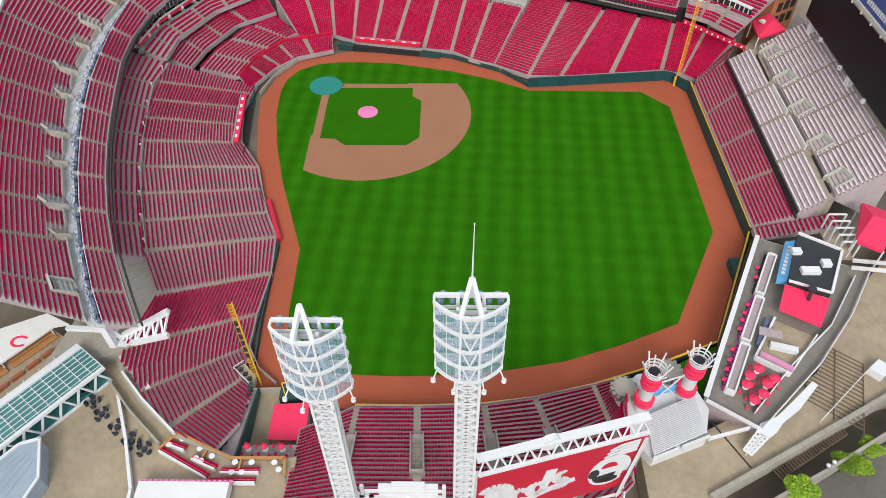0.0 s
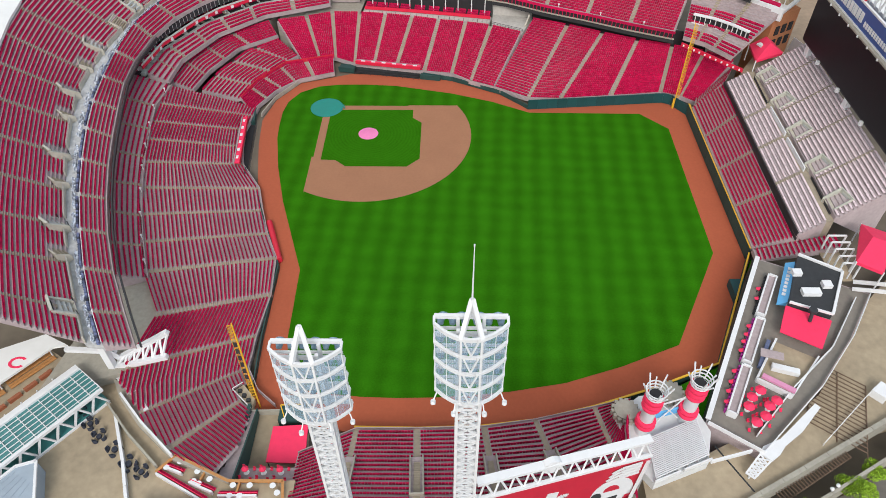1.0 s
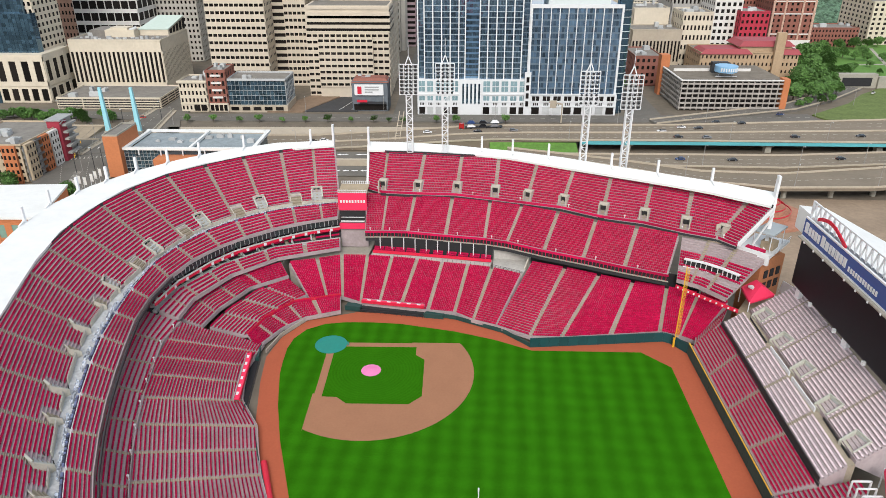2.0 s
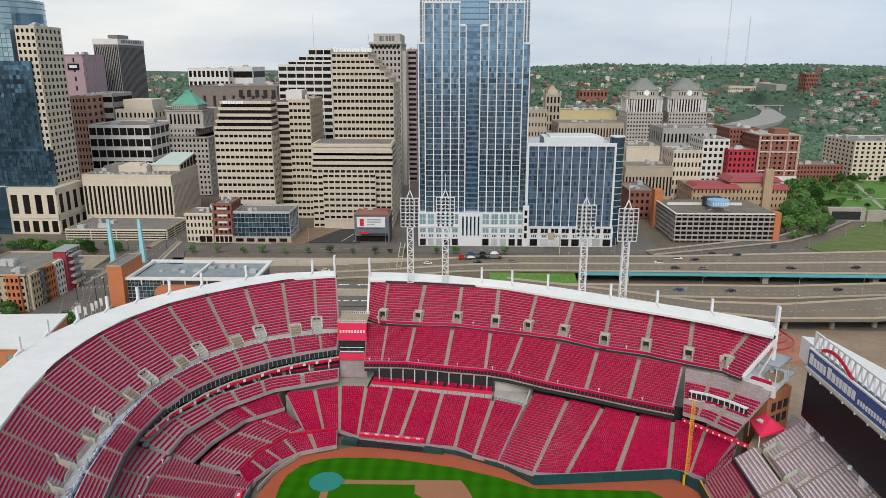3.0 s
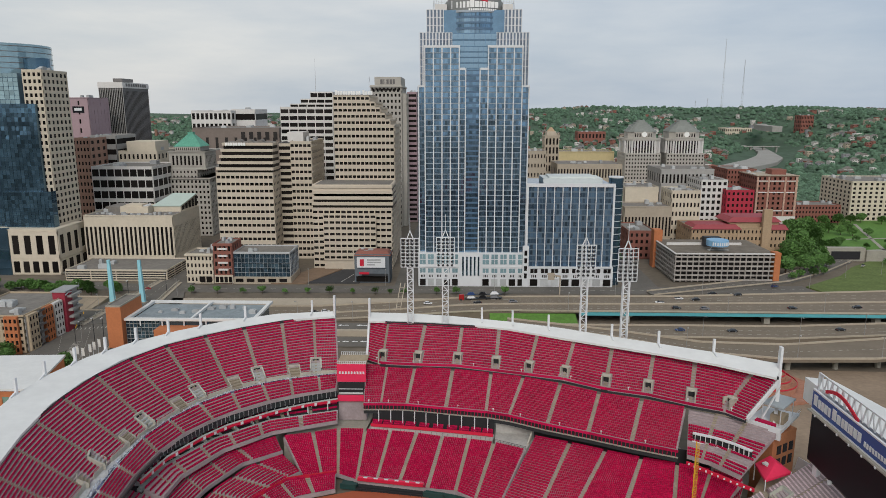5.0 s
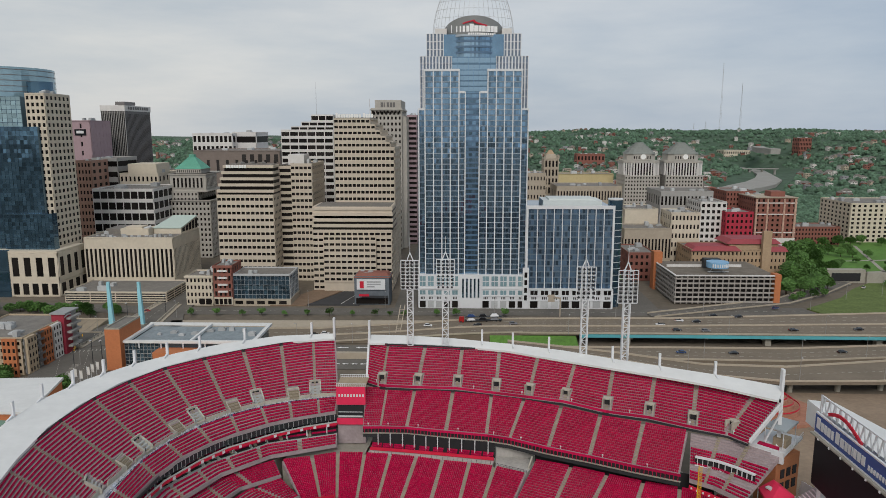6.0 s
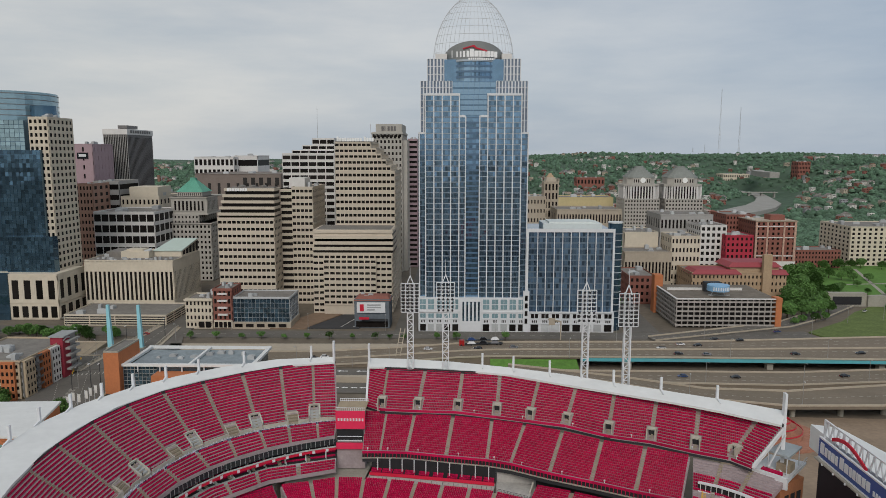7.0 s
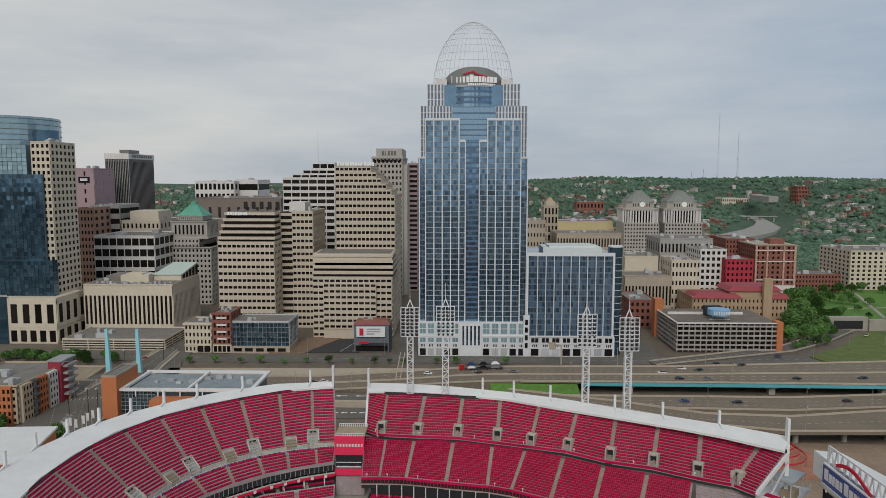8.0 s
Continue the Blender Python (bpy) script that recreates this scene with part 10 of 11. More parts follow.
for x in (-27, -17):
    thing("lane_arrow", Geo().prism([(x, 180), (x + 2, 181.2), (x + 2, 180.4), (x + 6, 180.4), (x + 6, 179.6), (x + 2, 179.6), (x + 2, 178.8)], 0.0, 0.02), chalk, "white lane arrow painted on the street", "arrow", "lane arrows")
thing("verge_slope", Geo().hexa([(54, 181.2, 0), (100, 176.8, 0), (100, 187.1, 0), (54, 187.1, 0)], [(54, 181.2, 2.05), (100, 176.8, 2.05), (100, 187.1, 5.0), (54, 187.1, 5.0)]), lawn, "grassy slope below the elevated highway", "verge", kind="structure")
thing("traffic_island", Geo().prism([(12, 172), (66, 166), (66, 184), (20, 186)], -0.6, 0.15), lawn, "green verge beside the highway ramp", "verge", kind="structure")
road("crossing_street", [(-215, 226), (-161, 128), (-150, 90)], [(-160, 226), (-134, 150), (-118, 110)], 0.05, "wide grey crossing street west of the stadium", asphalt, rail=False, lines=(0.33, 0.66), thick=0.7)
road("side_street", [(-171.2, 305.7), (-130, 178)], [(-155, 306), (-112, 180)], 0.12, "narrow street leading past the parking deck", asphalt, rail=False, thick=0.8)
road("tower_street", [(144, 420), (146, 262)], [(170, 420), (166, 264)], 0.08, "street between the glass block and the garage", asphalt, rail=False, thick=0.7)
road("bank_street", [(-163, 470), (-150, 262)], [(-148, 470), (-136, 262)], 0.1, "street between the bank and the beige office", asphalt, rail=False, thick=0.7)
road("tower_gap_street", [(-2, 520), (-4, 262)], [(11, 520), (10.5, 262)], 0.11, "narrow street beside the crowned tower", asphalt, rail=False, thick=0.7)
ramp = road("tunnel_ramp", [(155, 249), (252.4, 288), (288, 318), (321.6, 346)], [(157, 240), (256, 276), (294, 304), (332, 340)], 0.9, "curving ramp into a dark tunnel mouth", asphalt, lines=(0.5,), thick=1.6)
portal = thing("tunnel_portal", Geo().box(316, 345, 346, 352, -0.6, 9.5), pale_concrete, "concrete tunnel portal under the park", "tunnel portal", kind="structure")
# near-black sheet closes the mouth and paints the tunnel's shade
part("dark_mouth", Geo().box(319.5, 341, 345.6, 346.1, 0.9, 7.0), dark_void, portal, "dark tunnel mouth")
part("portal_wall", Geo().box(345, 420, 344, 347, -0.6, 8), pale_concrete, portal, "long wall beside the mouth")
lot = thing("car_park", Geo().prism([(-62, 270), (-28, 270), (-20, 308), (-44, 308)], -0.6, 0.2), mat("fresh_dark_asphalt", (0.05, 0.05, 0.052), 0.9, 0.12, 1.0, stain=0.15, stain_size=6), "small dark asphalt car park below the beige block", "car park", kind="structure")
part("brown_ramp", Geo().prism([(-86, 268), (-63, 268), (-45, 310), (-64, 316)], -0.6, 0.25), mat("brown_asphalt", (0.22, 0.15, 0.1), 0.9, 0.1, 1.5, stain=0.2, stain_size=8), lot, "brown ramp surface")
for k in range(3):
    part("bay_line", Geo().beam((-40 + 8 * k, 272, 0.24), (-32 + 6 * k, 304, 0.24), 0.3, 0.03), chalk, lot)

thing("west_retaining_wall", Geo().hexa([(-340, 203.6, -0.6), (-173, 205.2, -0.6), (-171, 224.5, -0.6), (-340, 223.0, -0.6)], [(-340, 203.6, 0.1), (-173, 205.2, 0.1), (-171, 223.5, 2.5), (-340, 222.0, 2.5)]), tan_panels, "sloping tan concrete retaining wall below the tree row", "retaining wall", kind="structure")
WALL_W = bpy.data.objects["west_retaining_wall"]
for k in range(28):
    x = -338 + 6.0 * k
    part("panel_joint", Geo().beam((x, 203.7, 0.13), (x + 0.1, 222.8, 2.48), 0.22, 0.05), brown_stone, WALL_W)
part("wall_cap", Geo().beam((-340, 222.3, 2.8), (-171, 223.8, 2.8), 0.8, 0.6), tan_stone, WALL_W, "pale wall cap")
road("sunken_highway", [(-340, 202.6), (-165, 204)], [(-340, 180), (-162, 182)], -0.1, "wide highway in a cutting west of the bridge", road_worn, lines=(0.3, 0.5, 0.7), thick=0.5)
bridge = thing("bridge_street", Geo().prism([(-163, 176), (-136.5, 186), (-146.5, 268), (-160.5, 272)], -0.4, 0.35), asphalt, "street bridge between two pale blue pylons", "bridge", kind="structure")
for a, b in (((-163, 176), (-160.5, 272)), ((-136.5, 186), (-146.5, 268))):
    a, b = Vector(a), Vector(b)
    part("pavement", Geo().beam((*a, 0.42), (*b, 0.42), 4.0, 0.3), tan_stone, bridge, "tan pavement")
    part("rail", Geo().beam((*a, 1.7), (*b, 1.7), 0.3, 0.2).beam((*a, 1.1), (*b, 1.1), 0.15, 0.12), pale_concrete, bridge, "pale bridge rail")
    for k in range(26):
        p = a.lerp(b, k / 25)
        part("rail_post", Geo().box(p.x - 0.25, p.x + 0.25, p.y - 0.25, p.y + 0.25, 0.3, 1.8), pale_concrete, bridge)
g = Geo()
for k in range(14):
    p, q = Vector((-149.5, 182)).lerp(Vector((-153.5, 268)), k / 14), Vector((-149.5, 182)).lerp(Vector((-153.5, 268)), (k + 0.5) / 14)
    g.beam((*p, 0.37), (*q, 0.37), 0.25, 0.03)
part("lane_marking", g, worn_line, bridge, "dashed white lane marking")
for x0, y0, dx, dy, n in ((-163, 168, 1.9, 0.6, 12), (-152, 150, 0.5, -1.9, 9), (-176, 158, 0.6, 1.8, 9)):
    g = Geo()
    for k in range(n):
        g.beam((x0 + dx * k, y0 + dy * k, 0.09), (x0 + dx * k - dy * 1.6, y0 + dy * k + dx * 1.6, 0.09), 0.5, 0.03)
    thing("crosswalk", g, worn_line, "worn white crosswalk bars on the asphalt", "crosswalk", kind="structure")
signal = thing("traffic_signal", Geo().tube((0, 0, 0), (0, 0, 8.5), 0.16, 0.12, 8), dark_steel_and_shade, "dark traffic signal pole with a long arm", "traffic signal", "traffic signals")
part("arm", Geo().beam((0, 0, 7.6), (6.5, 0, 8.2), 0.14), dark_steel_and_shade, signal)
for k in range(2):
    part("signal_head", Geo().box(3.0 + 2.8 * k, 3.4 + 2.8 * k, -0.2, 0.2, 6.9 + 0.25 * k, 8.0 + 0.25 * k), yellow_paint, signal, "yellow signal head")
signal.matrix_world = pose(-165, 172, 0, 0, 0, 20)
for x, y, turn in ((-138, 176, 160), (-150, 148, 110), (-178, 150, -60)):
    copy_thing(signal, pose(x, y, 0, 0, 0, turn))
for poly in ([(-240, 168), (-168, 172), (-166, 180), (-240, 178)], [(-134, 150), (-124, 128), (-112, 128), (-112, 137), (-131, 141)], [(-134.5, 186), (-131, 164), (-112, 164), (-112, 184)]):
    flat("pavement", poly, 0.18, paving, "tan paved pavement beside the crossing", "pavement", thick=0.6)

# the orange spiral steps beside the viaduct
spiral = thing("tiered_steps", Geo().tube((166, 100, -0.6), (166, 100, 1.2), 17, 17, 28), mat("terracotta_paving", (0.36, 0.17, 0.11), 0.85, 0.1, 1.5, stain=0.15, stain_size=6), "round terracotta steps in tiers with red rails", "steps", kind="structure")
for k in range(3):
    r = 13 - 3.2 * k
    part("tier", Geo().tube((163 + k, 101, 1.2 + 1.6 * k), (163 + k, 101, 2.8 + 1.6 * k), r, r, 26), spiral.data.materials[0], spiral)
    g = Geo()
    pts = arc(163 + k, 101, r - 0.2, 150, 390, 24)
    for p, q in zip(pts, pts[1:]):
        g.beam((*p, 3.7 + 1.6 * k), (*q, 3.7 + 1.6 * k), 0.14, 0.5)
    part("red_rail", g, red_paint, spiral, "red railing")
flat("east_plaza", [(128, 20), (240, 20), (260, 118), (140, 122)], -0.1, mat("brown_plaza", (0.27, 0.2, 0.14), 0.9, 0.12, 2.0, stain=0.2, stain_size=14), "brown paved square east of the stadium", "plaza", thick=0.4)
flat("west_plaza", [(-150, 40), (-84, 40), (-60, 84), (-60, 136), (-132, 136)], 0.2, paving, "tan paved square behind the first-base stand", "plaza", thick=0.7)

# pale blue bridge pylons
for x in (-167.0, -149.0):
    pyl = thing("bridge_pylon", Geo().hexa([(x - 1.4, 218.8, -0.6), (x + 1.4, 218.8, -0.6), (x + 1.4, 221.2, -0.6), (x - 1.4, 221.2, -0.6)], [(x - 0.6 - 0.6, 219.3, 26), (x - 0.6 + 0.9, 219.3, 26), (x - 0.6 + 0.9, 220.7, 26), (x - 0.6 - 0.6, 220.7, 26)]), mat("pale_blue_paint", (0.3, 0.62, 0.7), 0.5, 0.04, 2.0), "tall pale blue tapering bridge pylon", "pylon", "bridge pylons")
    part("foot", Geo().box(x - 2, x + 2, 218.2, 221.8, -0.6, 0.8), pale_concrete, pyl)


# ---- street lamps, cars ----
lamp0 = thing("street_lamp", Geo().tube((0, 0, 0), (0, 0, 11), 0.16, 0.09, 6), mat("grey_lamp_post", (0.3, 0.29, 0.27), 0.5, 0.05, 1.0), "tall grey street lamp with a short arm", "street lamp", "street lamps")
part("arm", Geo().beam((0, 0, 10.8), (0, -1.6, 11.2), 0.1), lamp0.data.materials[0], lamp0)
part("lamp_head", Geo().box(-0.2, 0.2, -2.4, -1.5, 11.1, 11.35), unit_grey, lamp0)
lamp0.location = (96, 186.6, 6)
for x, y, z in ((128, 217.6, 6), (181, 187, 6), (232, 187, 6), (285, 187, 6), (181, 226, 6), (158, 158, 2), (205, 157, 2), (240, 163, 2), (120, 164, 2), (140, 128, 6), (185, 118, 6), (222, 119, 6), (-50, 188, 0), (-20, 188, 0), (0, 188, 0), (-90, 188, 0), (-150, 190, 0), (-170, 160, 0),
                (-148, 150, 0), (-165, 200, 0), (-190, 226, 0), (-210, 250, 0), (-135, 236, 0), (262, 262, 0), (300, 290, 0), (330, 300, 0), (350, 320, 0), (60, 247, 0), (-10, 264, 0), (-60, 264, 0), (-110, 264, 0)):
    copy_thing(lamp0, Matrix.Translation((x, y, z)) @ pose(0, 0, 0, 0, 0, TOWN.uniform(-20, 20)))
dark_post = thing("street_lamp", Geo().tube((0, 0, 0), (0, 0, 12), 0.2, 0.14, 6), dark_steel_and_shade, "tall black street lamp beside the crossing street", "street lamp", "black street lamps")
part("lamp_head", Geo().box(-0.3, 0.3, -1.6, 0.1, 11.8, 12.1), white_paint, dark_post, "pale lamp head")
LAMPS = ((-165.5, 153.3), (-163.6, 178.1), (-142.9, 152.2), (-138.2, 152.3), (-171.8, 158.2), (-160.5, 226.4), (-145.7, 245.7))
dark_post.location = (*LAMPS[0], 0)
for x, y in LAMPS[1:]:
    copy_thing(dark_post, Matrix.Translation((x, y, 0)))
flag0 = thing("banner_pole", Geo().tube((0, 0, 0), (0, 0, 8.5), 0.12, 0.08, 6), white_paint, "white pole with a hanging banner", "banner pole", "banner poles on the square")
part("banner", Geo().box(0.15, 1.3, -0.05, 0.05, 4.5, 8.2), white_stone, flag0, "pale banner")
FLAGS = ((-134.6, 120.8), (-131.0, 118.9), (-130.3, 123.6), (-130.2, 127.0), (-129.7, 130.6), (-134.1, 115.5))
flag0.location = (*FLAGS[0], 0.2)
for x, y in FLAGS[1:]:
    copy_thing(flag0, Matrix.Translation((x, y, 0.2)))
sign_gantry = thing("sign_gantry", Geo().beam((100, 244, 0), (100, 244, 12), 0.7).beam((100, 244, 11.5), (93, 250, 11.5), 0.8), tan_stone, "sign gantry seen from behind beside the street", "gantry")
part("panel", Geo().box(93, 97, 247, 247.4, 8.5, 13), tan_stone, sign_gantry)
gantry2 = thing("sign_gantry", Geo().beam((2, 196, -0.3), (4, 216, 14), 0.4).beam((4.5, 196, -0.3), (6.5, 216, 14), 0.4), tan_stone, "pale sign gantry leaning beside the highway", "gantry")
for k in range(7):
    part("rung", Geo().beam((2 + 0.29 * k, 196 + 2.9 * k, 2 * k), (4.5 + 0.29 * k, 196 + 2.9 * k, 2 * k), 0.25), tan_stone, gantry2)

rubber = mat("tyre_rubber", (0.02, 0.02, 0.02), 0.9, 0.1, 0.3)
glass_car = mat("car_glass", (0.02, 0.025, 0.03), 0.08, 0.05, 0.5, spec=0.7)
red_light = mat("red_tail_light", (0.5, 0.01, 0.01), 0.3, 0.02, 0.5)


def car(x, y, z, turn, paint, label, truck=False):
    g = Geo()
    g.hexa([(-2.25, -0.9, 0.35), (2.25, -0.9, 0.35), (2.25, 0.9, 0.35), (-2.25, 0.9, 0.35)], [(-2.15, -0.88, 0.92), (2.1, -0.85, 0.84), (2.1, 0.85, 0.84), (-2.15, 0.88, 0.92)])
    root = thing("car", g, paint, label, "car", "cars on the roads")
    back = 0.0 if truck else -1.75
    part("cabin", Geo().hexa([(back, -0.82, 0.9), (1.15, -0.82, 0.86), (1.15, 0.82, 0.86), (back, 0.82, 0.9)], [(back + 0.5, -0.66, 1.42), (0.45, -0.66, 1.42), (0.45, 0.66, 1.42), (back + 0.5, 0.66, 1.42)]), glass_car, root, "dark glazed cabin")
    part("roof", Geo().box(back + 0.45, 0.5, -0.68, 0.68, 1.4, 1.47), paint, root)
    for wx in (-1.4, 1.4):
        for wy in (-0.82, 0.82):
            w = part("wheel", Geo().tube((wx, wy - 0.1, 0.33), (wx, wy + 0.1, 0.33), 0.33, 0.33, 12), rubber, root)
            part("rim", Geo().tube((wx, wy - 0.12, 0.33), (wx, wy + 0.12, 0.33), 0.19, 0.19, 8), unit_grey, w)
    for wy in (-0.65, 0.65):
        part("tail_light", Geo().box(-2.27, -2.15, wy - 0.15, wy + 0.15, 0.6, 0.78), red_light, root)
        part("headlight", Geo().box(2.12, 2.26, wy - 0.16, wy + 0.16, 0.55, 0.72), white_paint, root)
    if truck:
        part("cargo_bed", Geo().box(-2.2, -0.1, -0.8, 0.8, 0.9, 1.1), dark_steel_and_shade, root)
    root.matrix_world = Matrix.Translation((x, y, z)) @ Matrix.Rotation(radians(turn), 4, "Z") @ Matrix.Scale(1.08, 4)
    return root


paints = {"white": mat("white_car_paint", (0.75, 0.75, 0.75), 0.25, 0.02, 1.0), "black": mat("black_car_paint", (0.015, 0.015, 0.017), 0.2, 0.05, 1.0), "red": mat("red_car_paint", (0.35, 0.02, 0.02), 0.25, 0.03, 1.0),
          "grey": mat("grey_car_paint", (0.2, 0.2, 0.21), 0.25, 0.03, 1.0), "blue": mat("blue_car_paint", (0.03, 0.06, 0.16), 0.25, 0.03, 1.0)}
for x, y, z, turn, c in ((163, 213, 6, 2, "white"), (172, 211, 6, 182, "black"), (150, 205, 6, 182, "white"), (156, 194, 6, 2, "black"), (171, 193, 6, 2, "grey"), (219, 195, 6, 2, "black"), (255, 197, 6, 182, "black"), (200, 222, 6, 185, "black"),
                         (186, 224, 6, 185, "black"), (176, 167, 2, 178, "black"), (232, 170, 2, 8, "black"), (150, 168, 2, 178, "blue"), (240, 262, 0.9, 20, "blue"), (-44, 203, -0.2, 0, "black"), (-38, 204.5, -0.2, 0, "white"), (-176, 196, 0.1, 20, "black"),
                         (-24, 288, 0.2, 10, "white"), (-160, 250, 0, 200, "red"), (266, 300, 0, 30, "white"), (270, 303, 0, 30, "grey"), (160, 300, 0.1, 95, "black"), (68, 205, 6, 2, "grey"), (-140, 280, 0.2, 110, "grey"), (330, 322, 1, 48, "white"), (20, 208, 3.72, 0, "white"), (48, 204, 5.45, 180, "black")):
    car(x, y, z, turn, paints[c], f"{c} car driving on the grey road", c == "white" and x > 140)
carrier = thing("car_transporter", Geo().box(38, 40.6, 207, 209.4, 0.2, 3.2), paints["red"], "red car transporter loaded with parked cars", "truck")
part("trailer", Geo().box(41, 60, 207, 209.4, 0.8, 1.1).box(41, 60, 207, 209.4, 2.9, 3.1), dark_steel_and_shade, carrier, "two-level trailer frame")
for k, c in enumerate(("white", "black", "grey", "blue", "black", "white")):
    part("loaded_car", Geo().hexa([(42 + 6 * (k % 3), 207.3, 1.1 + 2 * (k // 3)), (46.4 + 6 * (k % 3), 207.3, 1.1 + 2 * (k // 3)), (46.4 + 6 * (k % 3), 209.1, 1.1 + 2 * (k // 3)), (42 + 6 * (k % 3), 209.1, 1.1 + 2 * (k // 3))],
                                  [(43 + 6 * (k % 3), 207.5, 2.5 + 2 * (k // 3)), (45.2 + 6 * (k % 3), 207.5, 2.5 + 2 * (k // 3)), (45.2 + 6 * (k % 3), 208.9, 2.5 + 2 * (k // 3)), (43 + 6 * (k % 3), 208.9, 2.5 + 2 * (k // 3))]), paints[c], carrier, "car on the trailer")
for wx in (39, 44, 52, 57, 59):
    part("wheel", Geo().tube((wx, 206.9, 0.45), (wx, 209.5, 0.45), 0.5, 0.5, 12), rubber, carrier)
carrier.matrix_world = Matrix.Translation((50, 4.2, 5.38)) @ Matrix.Rotation(radians(-1.6), 4, "Y") @ Matrix.Scale(1.12, 4, (1, 0, 0)) @ Matrix.Translation((-49, 0, 0))


# ---- trees ----
def leaf_mass(rng, lobes, count, size):
    """Many small leaf cards round several lobes."""
    g = Geo()
    for _ in range(count):
        cx, cy, cz, r = lobes[rng.randrange(len(lobes))]
        a, b = rng.uniform(0, 6.283), math.acos(rng.uniform(-0.75, 1))
        k = r * rng.uniform(0.7, 1.08)
        p = Vector((cx + k * math.sin(b) * math.cos(a), cy + k * math.sin(b) * math.sin(a), cz + 0.85 * k * math.cos(b)))
        u = Vector((rng.gauss(0, 1), rng.gauss(0, 1), rng.gauss(0, 0.6))).normalized()
        w = u.orthogonal().normalized()
        s = size * rng.uniform(0.6, 1.3)
        g.add([p - u * s, p + w * s * 0.7, p + u * s, p - w * s * 0.7], [(0, 1, 2, 3)])
    return g


def tree(seed, height, spread, leaves, size, green=leaf):
    rng = random.Random(seed)
    root = thing("tree", Geo().tube((0, 0, 0), (0, 0, height * 0.45), height * 0.03, height * 0.018, 7), bark, "leafy green street tree with an uneven crown", "tree", "town trees")
    lobes = []
    for k in range(6):
        a, r = k * 1.05 + rng.uniform(-0.3, 0.3), spread * rng.uniform(0.3, 0.6)
        q = (r * math.cos(a), r * math.sin(a), height * rng.uniform(0.48, 0.78))
        part("limb", Geo().tube((0, 0, height * rng.uniform(0.3, 0.42)), q, height * 0.014, height * 0.005, 5), bark, root)
        lobes.append((*q, spread * rng.uniform(0.36, 0.52)))
    lobes.append((0, 0, height * 0.74, spread * 0.55))
    part("crown", leaf_mass(rng, lobes, leaves, size), green, root, "crown of many small green leaves", "stuff")
    return root


near = tree(1, 7.5, 3.9, 3600, 0.22, mat("fresh_leaf_green", (0.25, 0.4, 0.025), 0.7, 0.2, 1.0, island=0.35))
near.matrix_world = pose(93.4, -121.6, -0.2)
near.scale = (0.8, 0.8, 0.8)
for x, y, s in ((103.3, -116.5, 0.7), (108.6, -113.6, 0.62), (106.2, -116.6, 0.5), (85.5, -124.6, 0.42)):
    copy_thing(near, Matrix.Translation((x, y, -0.2)) @ Matrix.Rotation(x, 4, "Z")).scale = (s, s, s)
street = [tree(10 + k, 5.2, 2.6, 420, 0.36) for k in range(2)]
bigs = [tree(20 + k, 13, 7.2, 1500, 0.7) for k in range(3)]
for k, ob in enumerate(street + bigs):
    ob.matrix_world = pose((-128, -112, 264, 280, 296)[k], (241, 241, 300, 306, 322)[k], 0)
rng = random.Random(3)
for k, x in enumerate((-96, -84, -70, -56, -42, -28, -14, -5, 4, 24, 36, 66)):
    copy_thing(street[k % 2], Matrix.Translation((x, 241 + rng.uniform(-1, 1), 0)) @ Matrix.Rotation(rng.uniform(0, 6), 4, "Z")).scale = (rng.uniform(0.7, 1.25),) * 3
for k in range(34):
    x, y = -330 + 4.7 * k, 244 + rng.uniform(-7, 8) - (0 if k < 24 else 0)
    copy_thing(bigs[k % 3], Matrix.Translation((x, y, -1)) @ Matrix.Rotation(rng.uniform(0, 6), 4, "Z")).scale = (rng.uniform(0.5, 0.75),) * 3
for x, y, s in ((266, 303, 0.8), (278, 308, 0.9), (292, 312, 0.9), (302, 318, 0.8), (272, 322, 1.1), (284, 330, 1.2), (298, 334, 1.1), (310, 344, 0.9), (290, 350, 1.2), (305, 358, 1.2), (318, 366, 1.1), (300, 376, 1.2), (316, 388, 1.3), (332, 398, 1.2), (312, 408, 1.2),
                (330, 420, 1.3), (346, 432, 1.2), (338, 448, 1.2), (352, 462, 1.1), (362, 448, 1.0), (148, 318, 1.0), (146, 336, 1.1), (150, 350, 1.0), (372, 486, 0.9), (392, 498, 0.9), (410, 506, 0.9), (426, 512, 0.8), (440, 520, 0.8), (400, 470, 0.7), (384, 452, 0.7), (380, 420, 0.5), (398, 404, 0.5),
                (420, 408, 0.5), (455, 510, 0.7), (470, 516, 0.7), (-135, 112, 0.7), (-172, 128, 0.6), (-168, 124, 0.5), (-2, 100, 0.45), (347, 391, 0.7), (338, 380, 0.8), (356, 402, 0.6), (366, 456, 0.9), (378, 462, 0.8), (392, 447, 0.6), (406, 448, 0.6), (372, 391, 0.4), (384, 384, 0.4), (358, 372, 0.4), (270, 290, 0.45), (280, 293, 0.5), (290, 299, 0.45), (262, 284, 0.4),
                (352, 330, 0.4), (366, 322, 0.5), (372, 334, 0.45), (350, 312, 0.3), (384, 312, 0.45), (400, 330, 0.5)):
    copy_thing(bigs[rng.randrange(3)], Matrix.Translation((x, y, 0)) @ Matrix.Rotation(rng.uniform(0, 6), 4, "Z")).scale = (s,) * 3
flat("hill_park", [(300, 352), (345, 350), (420, 352), (620, 430), (620, 534), (420, 534), (318, 470), (296, 400)], 0.4, lawn, "green park lawn above the tunnel", "park", thick=1)
